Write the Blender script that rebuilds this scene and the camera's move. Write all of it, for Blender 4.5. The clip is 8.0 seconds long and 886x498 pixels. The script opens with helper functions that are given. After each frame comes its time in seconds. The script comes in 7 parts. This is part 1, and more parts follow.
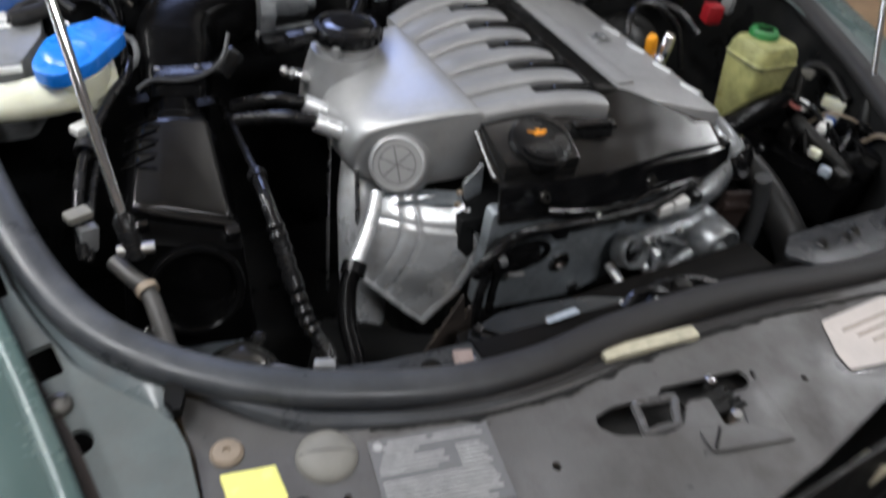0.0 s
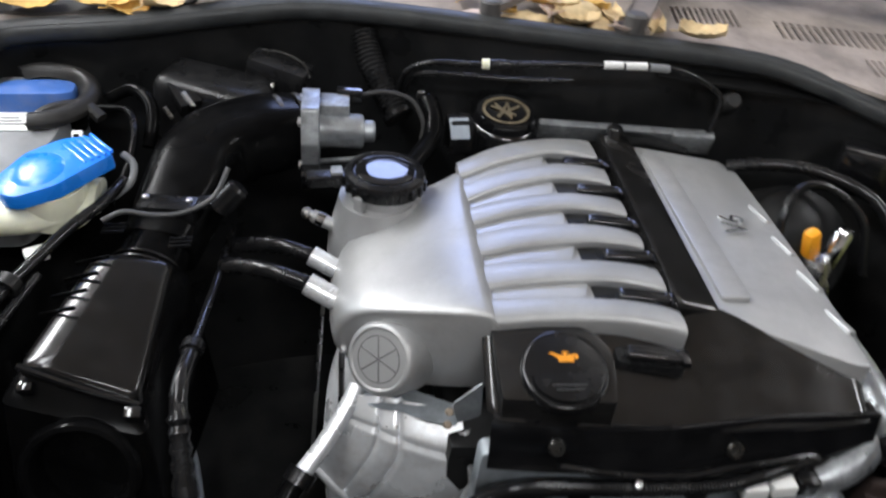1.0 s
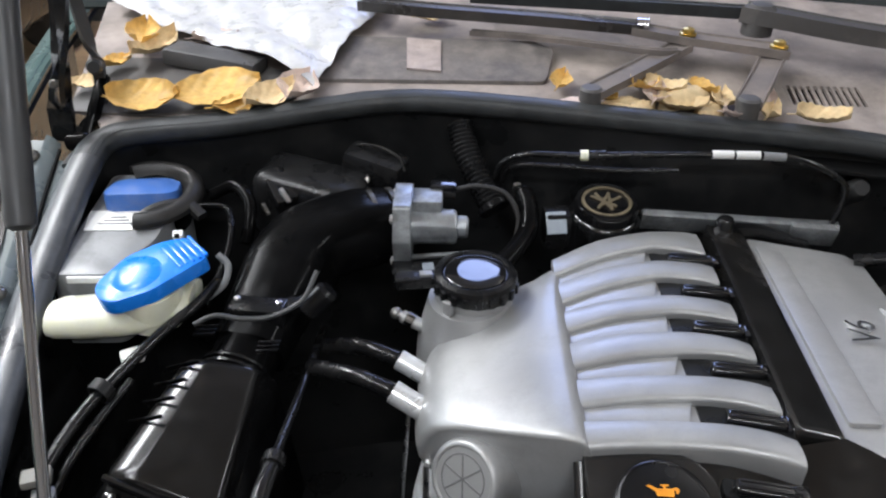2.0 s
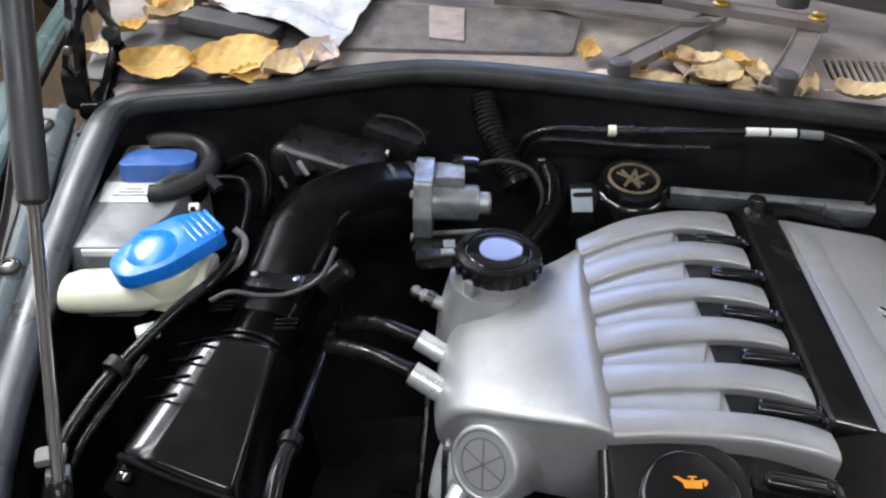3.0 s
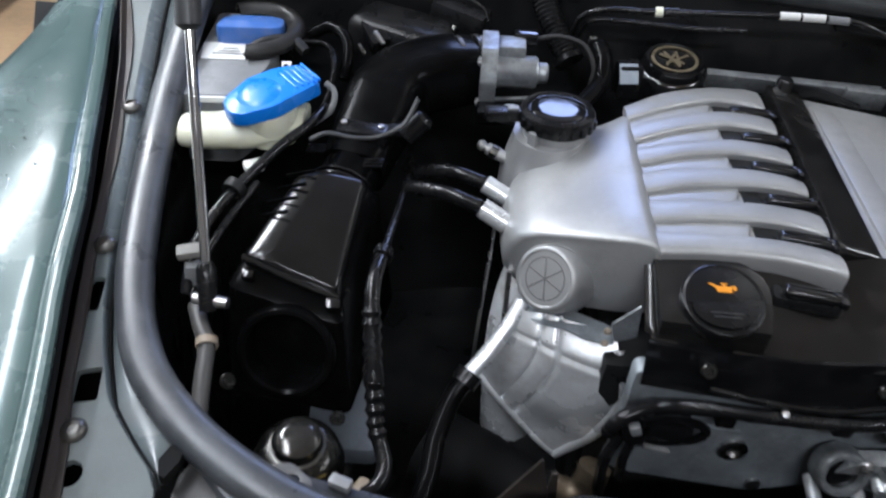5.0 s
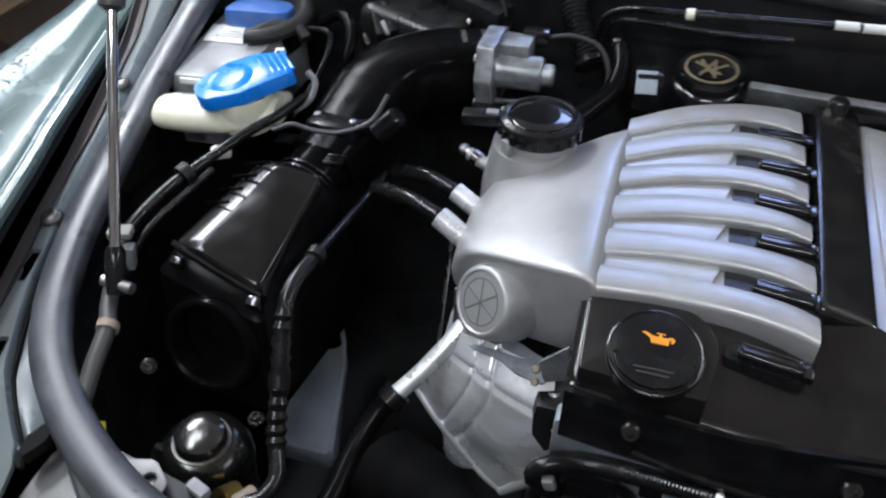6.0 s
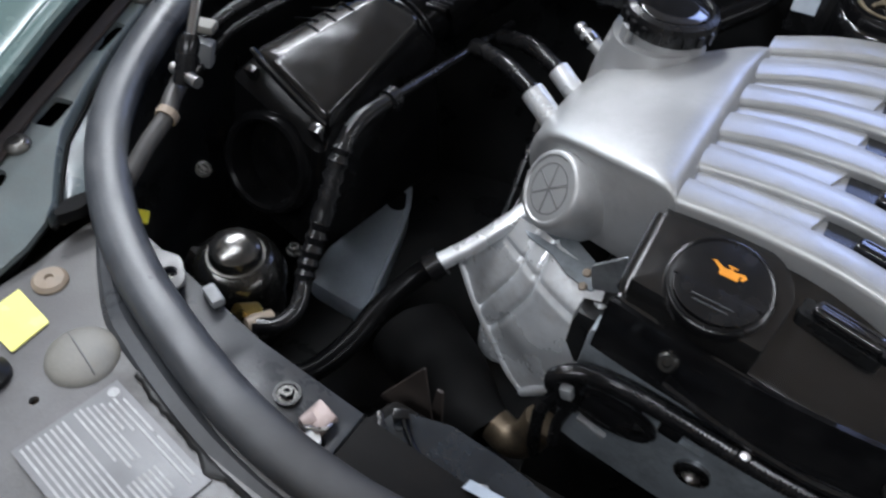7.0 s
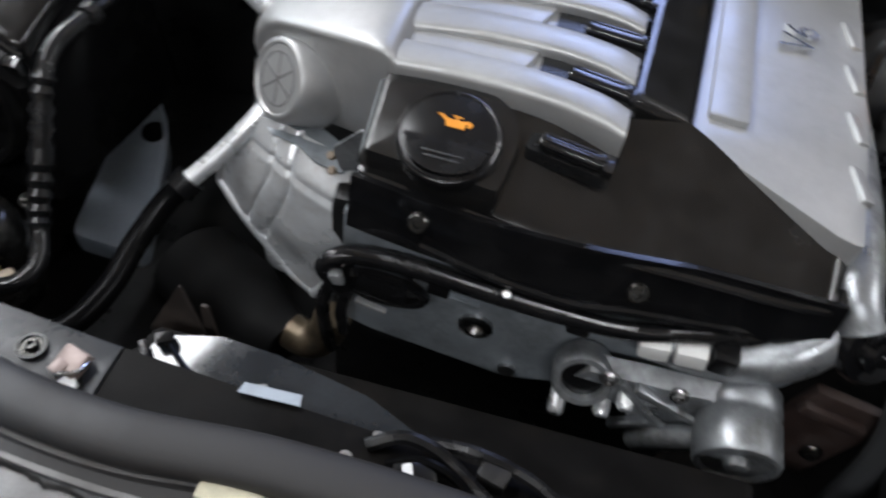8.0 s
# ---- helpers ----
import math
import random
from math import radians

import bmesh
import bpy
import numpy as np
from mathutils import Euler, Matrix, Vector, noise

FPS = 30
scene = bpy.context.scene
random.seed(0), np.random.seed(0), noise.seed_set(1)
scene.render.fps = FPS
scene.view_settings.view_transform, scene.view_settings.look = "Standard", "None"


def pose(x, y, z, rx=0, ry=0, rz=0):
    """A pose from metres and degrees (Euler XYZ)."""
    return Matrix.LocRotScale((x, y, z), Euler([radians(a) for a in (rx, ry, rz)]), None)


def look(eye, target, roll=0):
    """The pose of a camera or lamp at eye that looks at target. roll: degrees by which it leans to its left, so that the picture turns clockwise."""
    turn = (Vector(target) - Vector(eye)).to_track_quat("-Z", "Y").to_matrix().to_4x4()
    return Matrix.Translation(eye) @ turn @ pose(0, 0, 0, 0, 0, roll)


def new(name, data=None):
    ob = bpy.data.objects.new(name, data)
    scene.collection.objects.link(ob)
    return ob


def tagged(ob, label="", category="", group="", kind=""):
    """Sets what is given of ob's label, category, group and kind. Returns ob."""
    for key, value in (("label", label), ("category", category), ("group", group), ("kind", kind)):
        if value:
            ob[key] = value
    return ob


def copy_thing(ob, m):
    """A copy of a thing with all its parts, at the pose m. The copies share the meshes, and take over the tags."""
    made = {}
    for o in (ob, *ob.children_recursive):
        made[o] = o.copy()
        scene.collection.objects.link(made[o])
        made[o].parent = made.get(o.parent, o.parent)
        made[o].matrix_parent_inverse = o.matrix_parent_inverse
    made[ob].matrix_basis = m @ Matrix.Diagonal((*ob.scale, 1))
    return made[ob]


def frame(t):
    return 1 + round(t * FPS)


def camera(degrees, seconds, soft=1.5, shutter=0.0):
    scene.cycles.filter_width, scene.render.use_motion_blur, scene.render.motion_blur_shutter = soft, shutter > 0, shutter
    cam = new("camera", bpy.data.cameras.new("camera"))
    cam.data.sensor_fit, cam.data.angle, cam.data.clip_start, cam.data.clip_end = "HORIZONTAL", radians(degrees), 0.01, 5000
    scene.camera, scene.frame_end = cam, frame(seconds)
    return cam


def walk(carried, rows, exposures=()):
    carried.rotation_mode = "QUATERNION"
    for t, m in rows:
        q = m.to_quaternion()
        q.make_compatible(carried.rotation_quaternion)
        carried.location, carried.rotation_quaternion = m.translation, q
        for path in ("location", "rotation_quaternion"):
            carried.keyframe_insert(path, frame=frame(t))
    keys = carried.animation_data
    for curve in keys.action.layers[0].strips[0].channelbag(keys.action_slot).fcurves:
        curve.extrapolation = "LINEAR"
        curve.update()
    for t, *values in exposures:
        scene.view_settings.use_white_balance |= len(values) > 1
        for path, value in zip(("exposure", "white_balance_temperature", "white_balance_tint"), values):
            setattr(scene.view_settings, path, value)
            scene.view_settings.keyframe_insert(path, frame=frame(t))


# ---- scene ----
cam = camera(59.6, 8.0, 2.2, 0.4)
PATH = [
    (0, (-0.558, -0.688, 1.455), (0.282, 0.616, 0.192), 9.1),
    (0.1, (-0.542, -0.681, 1.43), (0.3, 0.685, 0.237), 8.6),
    (0.5, (-0.427, -0.592, 1.442), (0.189, 0.855, 0.208), 4.7),
    (1, (-0.213, -0.511, 1.458), (0.063, 1.084, 0.284), 6.3),
    (1.5, (-0.169, -0.462, 1.472), (-0.14, 1.171, 0.318), 3.0),
    (2, (-0.186, -0.451, 1.488), (-0.203, 1.233, 0.409), 1.0),
    (3.3, (-0.195, -0.418, 1.482), (-0.264, 1.2, 0.308), 0.8),
    (3.5, (-0.185, -0.416, 1.482), (-0.275, 1.194, 0.298), 0.1),
    (4, (-0.203, -0.43, 1.481), (-0.47, 1.175, 0.318), -0.6),
    (4.5, (-0.225, -0.483, 1.482), (-0.401, 1.149, 0.339), -0.3),
    (5, (-0.264, -0.594, 1.472), (-0.311, 0.945, 0.195), 3.2),
    (5.2, (-0.252, -0.622, 1.474), (-0.301, 0.919, 0.2), 4.1),
    (6.3, (0.003, -0.46, 1.429), (-0.634, 0.867, 0.075), 1.8),
    (6.5, (-0.024, -0.468, 1.409), (-0.694, 0.782, -0.001), 6.0),
    (7, (-0.006, -0.46, 1.389), (-0.618, 0.734, -0.094), 7.1),
    (7.5, (0.05, -0.458, 1.38), (-0.409, 0.749, -0.147), 8.0),
    (8, (0.078, -0.443, 1.366), (-0.105, 0.782, -0.205), 8.8),
]
walk(cam, [(t, look(eye, target, roll)) for t, eye, target, roll in PATH], [(0, -0.22, 6500, 10), (0.5, -0.2, 6700, 10), (1.0, 0.08, 6500, 10), (2.0, 0.0, 6380, 10), (3.3, -0.03, 6250, 10), (4.5, 0.0, 6080, 10), (7.0, 0.0, 6120, 10), (8.0, 0.0, 6400, 10)])


# ---- light ----
def area_lamp(name, at, target, sx, sy, watts, colour):
    data = bpy.data.lights.new(name, "AREA")
    data.shape, data.size, data.size_y = "RECTANGLE", sx, sy
    data.energy, data.color = watts, colour
    lamp = new(name, data)
    lamp.matrix_world = look(at, target)
    return lamp


world = bpy.data.worlds.new("world")
scene.world = world
world.use_nodes = True
sky = world.node_tree.nodes.new("ShaderNodeTexSky")
sky.sky_type, sky.sun_disc, sky.sun_elevation, sky.sun_rotation = "NISHITA", False, radians(42), radians(20)
world.node_tree.links.new(sky.outputs[0], world.node_tree.nodes["Background"].inputs[0])
world.node_tree.nodes["Background"].inputs[1].default_value = 0.10
scene.view_settings.exposure = 0.0

area_lamp("tube_light", (-1.05, -0.10, 2.55), (-1.05, -0.10, 0), 0.22, 1.3, 26, (0.95, 0.97, 1.0))
area_lamp("tube_light", (2.15, 0.0, 2.55), (2.15, 0.0, 0), 0.22, 1.3, 32, (0.95, 0.97, 1.0))
# added unseen uplight: brightens the ceiling that the black covers reflect
area_lamp("tube_light", (3.00, 2.60, 3.56), (3.00, 2.60, 4.6), 0.22, 1.3, 58, (0.95, 0.97, 1.0))
# unseen lamp, placed so its reflection fills the air box lid's bevelled edge
area_lamp("tube_light", (-1.75, 1.30, 2.75), (-1.75, 1.30, 0), 0.22, 1.3, 72, (0.97, 0.98, 1.0))
area_lamp("tube_light", (0.1, -2.0, 2.95), (0.1, -1.6, 0), 1.3, 0.22, 37, (0.95, 0.97, 1.0))
area_lamp("window_light", (0.40, 4.40, 3.75), (0.0, 0.2, 1.0), 1.5, 1.25, 56, (0.40, 0.52, 1.0))
area_lamp("door_light", (-5.45, 2.55, 1.75), (0, 1.0, 1.2), 3.6, 3.3, 260, (0.90, 0.96, 1.0))


# ---- materials ----
def material(name, colour, rough=0.5, metal=0.0, vary=0.25, scale=18.0, fine=160.0, bump=0.15, coat=0.0, dirt=None, dirt_scale=6.0,
             dirt_amount=0.5, rough_vary=0.12, per_object=0.0, transmission=0.0, subsurface=0.0, spec=0.5, dirt_from=0.50):
    m = bpy.data.materials.new(name)
    m.use_nodes = True
    nodes, links = m.node_tree.nodes, m.node_tree.links
    shader = nodes["Principled BSDF"]
    where = nodes.new("ShaderNodeTexCoord")

    def noise_at(size, detail=4.0, roughness=0.55):
        n = nodes.new("ShaderNodeTexNoise")
        n.inputs["Scale"].default_value, n.inputs["Detail"].default_value, n.inputs["Roughness"].default_value = size, detail, roughness
        links.new(where.outputs["Object"], n.inputs["Vector"])
        return n

    def ramp(source, lo, hi, a, b):
        r = nodes.new("ShaderNodeMapRange")
        r.inputs[1].default_value, r.inputs[2].default_value, r.inputs[3].default_value, r.inputs[4].default_value = lo, hi, a, b
        links.new(source, r.inputs[0])
        return r.outputs[0]

    def mixed(factor, a, b, mode="MIX"):
        x = nodes.new("ShaderNodeMix")
        x.data_type, x.blend_type = "RGBA", mode
        for socket, value in ((x.inputs[0], factor), (x.inputs[6], a), (x.inputs[7], b)):
            if isinstance(value, bpy.types.NodeSocket):
                links.new(value, socket)
            elif isinstance(value, (int, float)):
                socket.default_value = value
            else:
                socket.default_value = (*value, 1)
        return x.outputs[2]

    big, small = noise_at(scale), noise_at(fine, 3.0)
    dark = tuple(c * (1 - vary) for c in colour)
    light = tuple(min(1, c * (1 + vary)) for c in colour)
    base = mixed(ramp(big.outputs[0], 0.3, 0.7, 0, 1), dark, light)
    grain = mixed(ramp(small.outputs[0], 0.3, 0.7, 0, 1), (0.5 - 0.5 * vary * 0.4,) * 3, (0.5 + 0.5 * vary * 0.4,) * 3)
    base = mixed(0.6, base, grain, "OVERLAY")
    if per_object:
        info = nodes.new("ShaderNodeObjectInfo")
        base = mixed(per_object, base, mixed(info.outputs["Random"], dark, light))
    rough_out = ramp(big.outputs[0], 0.3, 0.7, max(0.02, rough - rough_vary), min(1, rough + rough_vary))
    if dirt:
        stain = noise_at(dirt_scale, 8.0, 0.68)
        spread = ramp(stain.outputs[0], dirt_from, dirt_from + 0.22, 0, dirt_amount)
        base = mixed(spread, base, dirt)
        more = nodes.new("ShaderNodeMath")
        more.operation, more.inputs[1].default_value = "MULTIPLY_ADD", 0.4
        links.new(spread, more.inputs[0])
        links.new(rough_out, more.inputs[2])
        rough_out = more.outputs[0]
    links.new(base, shader.inputs["Base Color"])
    links.new(rough_out, shader.inputs["Roughness"])
    shader.inputs["Metallic"].default_value = metal
    shader.inputs["Specular IOR Level"].default_value = spec
    shader.inputs["Coat Weight"].default_value = coat
    shader.inputs["Coat Roughness"].default_value = 0.06
    shader.inputs["Transmission Weight"].default_value = transmission
    if subsurface:
        shader.inputs["Subsurface Weight"].default_value = subsurface
        shader.inputs["Subsurface Radius"].default_value = (0.01, 0.01, 0.006)
    if bump:
        b = nodes.new("ShaderNodeBump")
        b.inputs["Strength"].default_value, b.inputs["Distance"].default_value = bump, 0.0006
        links.new(small.outputs[0], b.inputs["Height"])
        links.new(b.outputs[0], shader.inputs["Normal"])
    return m


silver = material("silver_plastic", (0.390, 0.393, 0.393), 0.40, 0.52, 0.10, 12, 600, 0.26, dirt=(0.235, 0.230, 0.218), dirt_scale=13, dirt_amount=0.34, rough_vary=0.06)
gloss_black = material("gloss_black_plastic", (0.006, 0.006, 0.0065), 0.12, 0, 0.3, 30, 500, 0.03, 0.3, dirt=(0.014, 0.013, 0.012), dirt_scale=30, dirt_amount=0.2, rough_vary=0.04)
lid_black = material("lid_black_plastic", (0.0065, 0.0063, 0.0062), 0.17, 0, 0.3, 30, 500, 0.03, 0.0, dirt=(0.012, 0.011, 0.010), dirt_scale=30, dirt_amount=0.12, rough_vary=0.03, spec=0.40)
plate_metal = material("glossy_shroud_plastic", (0.014, 0.017, 0.021), 0.10, 0.0, 0.3, 20, 300, 0.06, spec=0.6, dirt=(0.012, 0.013, 0.014), dirt_scale=16, dirt_amount=0.2, dirt_from=0.50, rough_vary=0.04)
satin_black = material("satin_black_plastic", (0.007, 0.007, 0.0075), 0.24, 0, 0.3, 35, 400, 0.12, dirt=(0.014, 0.013, 0.012), dirt_scale=30, dirt_amount=0.2, spec=0.3, rough_vary=0.05)
matt_black = material("matt_black_plastic", (0.010, 0.010, 0.010), 0.42, 0, 0.3, 35, 350, 0.2, dirt=(0.024, 0.022, 0.020), dirt_scale=26, dirt_amount=0.4, spec=0.25)
hose_black = material("hose_rubber", (0.007, 0.007, 0.0075), 0.20, 0, 0.25, 40, 500, 0.15, dirt=(0.022, 0.020, 0.018), dirt_scale=45, dirt_amount=0.3, spec=0.35)
bay_black = material("bay_paint", (0.0115, 0.0118, 0.0122), 0.34, 0, 0.4, 14, 200, 0.2, dirt=(0.022, 0.020, 0.018), dirt_scale=14, dirt_amount=0.5, spec=0.25)
seal_rubber = material("seal_rubber", (0.048, 0.052, 0.058), 0.34, 0, 0.28, 16, 260, 0.22, dirt=(0.105, 0.108, 0.112), dirt_scale=20, dirt_amount=0.5, dirt_from=0.50, spec=0.55)
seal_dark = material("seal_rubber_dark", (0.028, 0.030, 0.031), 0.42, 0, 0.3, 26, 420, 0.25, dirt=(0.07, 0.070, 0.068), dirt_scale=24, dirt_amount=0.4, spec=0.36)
panel_grey = material("panel_plastic", (0.094, 0.092, 0.092), 0.34, 0, 0.24, 9, 420, 0.25, dirt=(0.048, 0.042, 0.038), dirt_scale=8, dirt_amount=0.75, dirt_from=0.45)
paint = material("fender_paint", (0.078, 0.122, 0.116), 0.24, 0.1, 0.10, 8, 700, 0.06, 0.45, dirt=(0.12, 0.150, 0.142), dirt_scale=5, dirt_amount=0.35, rough_vary=0.05)
paint_dull = material("flange_paint", (0.108, 0.128, 0.128), 0.42, 0.0, 0.16, 12, 400, 0.10, 0.0, spec=0.22, dirt=(0.100, 0.094, 0.088), dirt_scale=7, dirt_amount=0.6, dirt_from=0.48)
steel = material("bare_steel", (0.50, 0.50, 0.50), 0.28, 1.0, 0.15, 25, 300, 0.1, dirt=(0.20, 0.15, 0.11), dirt_scale=20, dirt_amount=0.4)
chrome = material("chrome_rod", (0.72, 0.73, 0.75), 0.10, 1.0, 0.05, 30, 300, 0.02, rough_vary=0.04)
alu = material("cast_aluminium", (0.34, 0.358, 0.372), 0.36, 0.75, 0.3, 30, 450, 0.5, dirt=(0.10, 0.098, 0.094), dirt_scale=22, dirt_amount=0.8, dirt_from=0.46)
shield_metal = material("heat_shield", (0.78, 0.80, 0.82), 0.30, 0.55, 0.16, 16, 200, 0.25, dirt=(0.30, 0.25, 0.20), dirt_scale=15, dirt_amount=0.5, dirt_from=0.51)
canister_metal = material("canister_metal", (0.050, 0.049, 0.046), 0.20, 0.85, 0.25, 20, 300, 0.3, dirt=(0.05, 0.043, 0.035), dirt_scale=30, dirt_amount=0.6)
strut_grey = material("strut_sleeve", (0.045, 0.046, 0.048), 0.42, 0, 0.15, 30, 400, 0.1)
cover_grey = material("timing_cover", (0.245, 0.270, 0.292), 0.40, 0.25, 0.25, 18, 420, 0.35, dirt=(0.07, 0.07, 0.07), dirt_scale=15, dirt_amount=0.65, dirt_from=0.47)
cap_blue = material("blue_cap", (0.012, 0.21, 0.80), 0.30, 0, 0.12, 25, 400, 0.05, 0.2)
cap_blue_dull = material("dusty_blue_cap", (0.045, 0.13, 0.40), 0.38, 0, 0.15, 25, 400, 0.06, dirt=(0.22, 0.24, 0.30), dirt_scale=26, dirt_amount=0.4)
tank_cream = material("cream_tank", (0.72, 0.72, 0.57), 0.34, 0, 0.10, 18, 300, 0.05, subsurface=0.3, dirt=(0.40, 0.37, 0.20), dirt_scale=14, dirt_amount=0.3)
fluid_yellow = material("yellowed_plastic", (0.42, 0.41, 0.17), 0.36, 0, 0.15, 18, 300, 0.08, subsurface=0.25, dirt=(0.17, 0.18, 0.07), dirt_scale=22, dirt_amount=0.75, dirt_from=0.44)
cap_green = material("green_cap", (0.025, 0.18, 0.045), 0.4, 0, 0.15)
tank_grey = material("tank_cover", (0.20, 0.205, 0.21), 0.36, 0, 0.12, 18, 400, 0.1, dirt=(0.08, 0.075, 0.07), dirt_scale=16, dirt_amount=0.6)
label_white = material("white_label", (0.74, 0.74, 0.72), 0.45, 0, 0.06)
label_yellow = material("yellow_label", (0.84, 0.80, 0.24), 0.26, 0, 0.06, dirt=(0.7, 0.62, 0.25), dirt_scale=14, dirt_amount=0.3)
label_grey = material("grey_label", (0.135, 0.135, 0.14), 0.38, 0, 0.10, dirt=(0.09, 0.085, 0.08), dirt_scale=14, dirt_amount=0.4)
print_white = material("worn_white_print", (0.34, 0.34, 0.335), 0.5, 0, 0.25, 60, 300, 0.1, dirt=(0.20, 0.195, 0.19), dirt_scale=70, dirt_amount=0.6)
orange = material("orange_plastic", (0.90, 0.36, 0.02), 0.4, 0, 0.1)
orange_print = material("orange_print", (0.70, 0.26, 0.015), 0.5, 0, 0.2, 60)
bronze_dark = material("stained_bronze", (0.16, 0.125, 0.085), 0.36, 0.7, 0.3, 30, 300, 0.3, dirt=(0.03, 0.025, 0.02), dirt_scale=24, dirt_amount=0.8, dirt_from=0.46)
red_dull = material("dull_red_wire", (0.24, 0.07, 0.06), 0.5, 0, 0.15)
red = material("red_plastic", (0.30, 0.010, 0.016), 0.4, 0, 0.1)
yellow_clip = material("yellow_clip", (0.75, 0.70, 0.03), 0.45, 0, 0.1)
brown_pad = material("tan_fixing", (0.25, 0.20, 0.15), 0.6, 0, 0.2, dirt=(0.12, 0.09, 0.06), dirt_scale=40)
disc_grey = material("grey_cap_plastic", (0.185, 0.178, 0.158), 0.6, 0, 0.15, 30, 400, 0.3)
foam_tan = material("tan_foam", (0.46, 0.43, 0.32), 0.8, 0, 0.2, 60, 400, 0.5)
cowl_grey = material("cowl_plastic", (0.240, 0.208, 0.190), 0.75, 0, 0.25, 12, 420, 0.4, dirt=(0.42, 0.36, 0.32), dirt_scale=8, dirt_amount=0.8, dirt_from=0.46, spec=0.2)
# near-black for dark parts; also stands in for shade in gaps and voids
part_shade_black = material("black_parts_and_shade", (0.0065, 0.0065, 0.0066), 0.7, 0, 0.2, spec=0.12)
duct_black = material("duct_black_plastic", (0.0032, 0.0032, 0.0034), 0.19, 0, 0.3, 30, 350, 0.12, dirt=(0.007, 0.0066, 0.006), dirt_scale=26, dirt_amount=0.3, rough_vary=0.05, spec=0.06)
tank_blue = material("blue_grey_plastic", (0.30, 0.34, 0.39), 0.4, 0, 0.15, 14, 300, 0.1, dirt=(0.12, 0.13, 0.14), dirt_scale=12, dirt_amount=0.5)
arm_paint = material("wiper_paint", (0.150, 0.130, 0.118), 0.65, 0, 0.25, 20, 400, 0.2, dirt=(0.26, 0.22, 0.195), dirt_scale=14, dirt_amount=0.8, spec=0.3)
brass = material("zinc_nut", (0.62, 0.45, 0.14), 0.35, 1.0, 0.2)
leaf_a = material("dry_leaf_ochre", (0.60, 0.37, 0.10), 0.6, 0, 0.35, 30, 220, 0.6, dirt=(0.34, 0.18, 0.05), dirt_scale=40, dirt_amount=0.6)
leaf_b = material("dry_leaf_tan", (0.64, 0.49, 0.28), 0.65, 0, 0.3, 35, 240, 0.6, dirt=(0.38, 0.24, 0.11), dirt_scale=45, dirt_amount=0.6)
leaf_c = material("dry_leaf_pale", (0.60, 0.48, 0.42), 0.7, 0, 0.3, 35, 240, 0.6, dirt=(0.36, 0.24, 0.20), dirt_scale=45, dirt_amount=0.5)
film = material("white_plastic_film", (0.50, 0.50, 0.51), 0.30, 0, 0.16, 26, 120, 0.5, dirt=(0.36, 0.36, 0.38), dirt_scale=22, dirt_amount=0.6, dirt_from=0.50, subsurface=0.2)
concrete = material("brown_floor", (0.62, 0.42, 0.24), 0.45, 0, 0.3, 1.6, 30, 0.4, dirt=(0.16, 0.10, 0.06), dirt_scale=0.9, dirt_amount=0.55)
wall_paint = material("wall_paint", (0.42, 0.41, 0.39), 0.85, 0, 0.10, 2, 60, 0.2, dirt=(0.32, 0.29, 0.25), dirt_scale=1.3, dirt_amount=0.5)
dark_wall = material("dark_wall_paint", (0.05, 0.05, 0.05), 0.8, 0, 0.15, 2, 60, 0.2)
badge_metal = material("badge_metal", (0.78, 0.79, 0.80), 0.24, 1.0, 0.05)
ceiling_paint = material("ceiling_paint", (0.52, 0.50, 0.475), 0.9, 0, 0.25, 1.2, 60, 0.2, dirt=(0.26, 0.24, 0.22), dirt_scale=0.9, dirt_amount=0.7)
car_dark = material("dark_car_paint", (0.045, 0.05, 0.055), 0.25, 0.3, 0.1, 6, 300, 0.02, 0.6)
tyre_rubber = material("tyre_rubber", (0.02, 0.02, 0.02), 0.8, 0, 0.2)
windscreen_glass = material("windscreen_glass", (0.02, 0.025, 0.025), 0.05, 0, 0.1, 6, 300, 0.0, rough_vary=0.02)
aged_brass = material("aged_gold_paint", (0.22, 0.18, 0.12), 0.5, 0.4, 0.3, 60)
sticker_pink = material("pinkish_sticker", (0.52, 0.47, 0.43), 0.5, 0, 0.10, 20, 300, 0.1, dirt=(0.30, 0.25, 0.21), dirt_scale=12, dirt_amount=0.5)
arm_dark = material("dark_grey_plastic", (0.066, 0.062, 0.060), 0.55, 0, 0.2, 14, 400, 0.2, dirt=(0.17, 0.15, 0.135), dirt_scale=10, dirt_amount=0.6)
arm_gloss = material("glossy_wiper_paint", (0.034, 0.031, 0.029), 0.30, 0, 0.25, 14, 400, 0.1, dirt=(0.09, 0.078, 0.07), dirt_scale=12, dirt_amount=0.5)
groove_grey = material("emblem_groove", (0.17, 0.17, 0.17), 0.5, 0.3, 0.1)
dark_brown = material("matt_dark_brown", (0.034, 0.028, 0.025), 0.5, 0, 0.25, 16, 300, 0.25, spec=0.25, dirt=(0.056, 0.042, 0.034), dirt_scale=9, dirt_amount=0.7)
dusty_black = material("dusty_black_plastic", (0.012, 0.0115, 0.011), 0.45, 0, 0.35, 40, 220, 0.5, dirt=(0.036, 0.033, 0.030), dirt_scale=60, dirt_amount=0.6, dirt_from=0.48, spec=0.3)
cover_black = material("cover_black_plastic", (0.0095, 0.0092, 0.0090), 0.17, 0, 0.3, 24, 120, 0.10, 0.0, dirt=(0.020, 0.018, 0.016), dirt_scale=9, dirt_amount=0.40, rough_vary=0.07, spec=0.62)
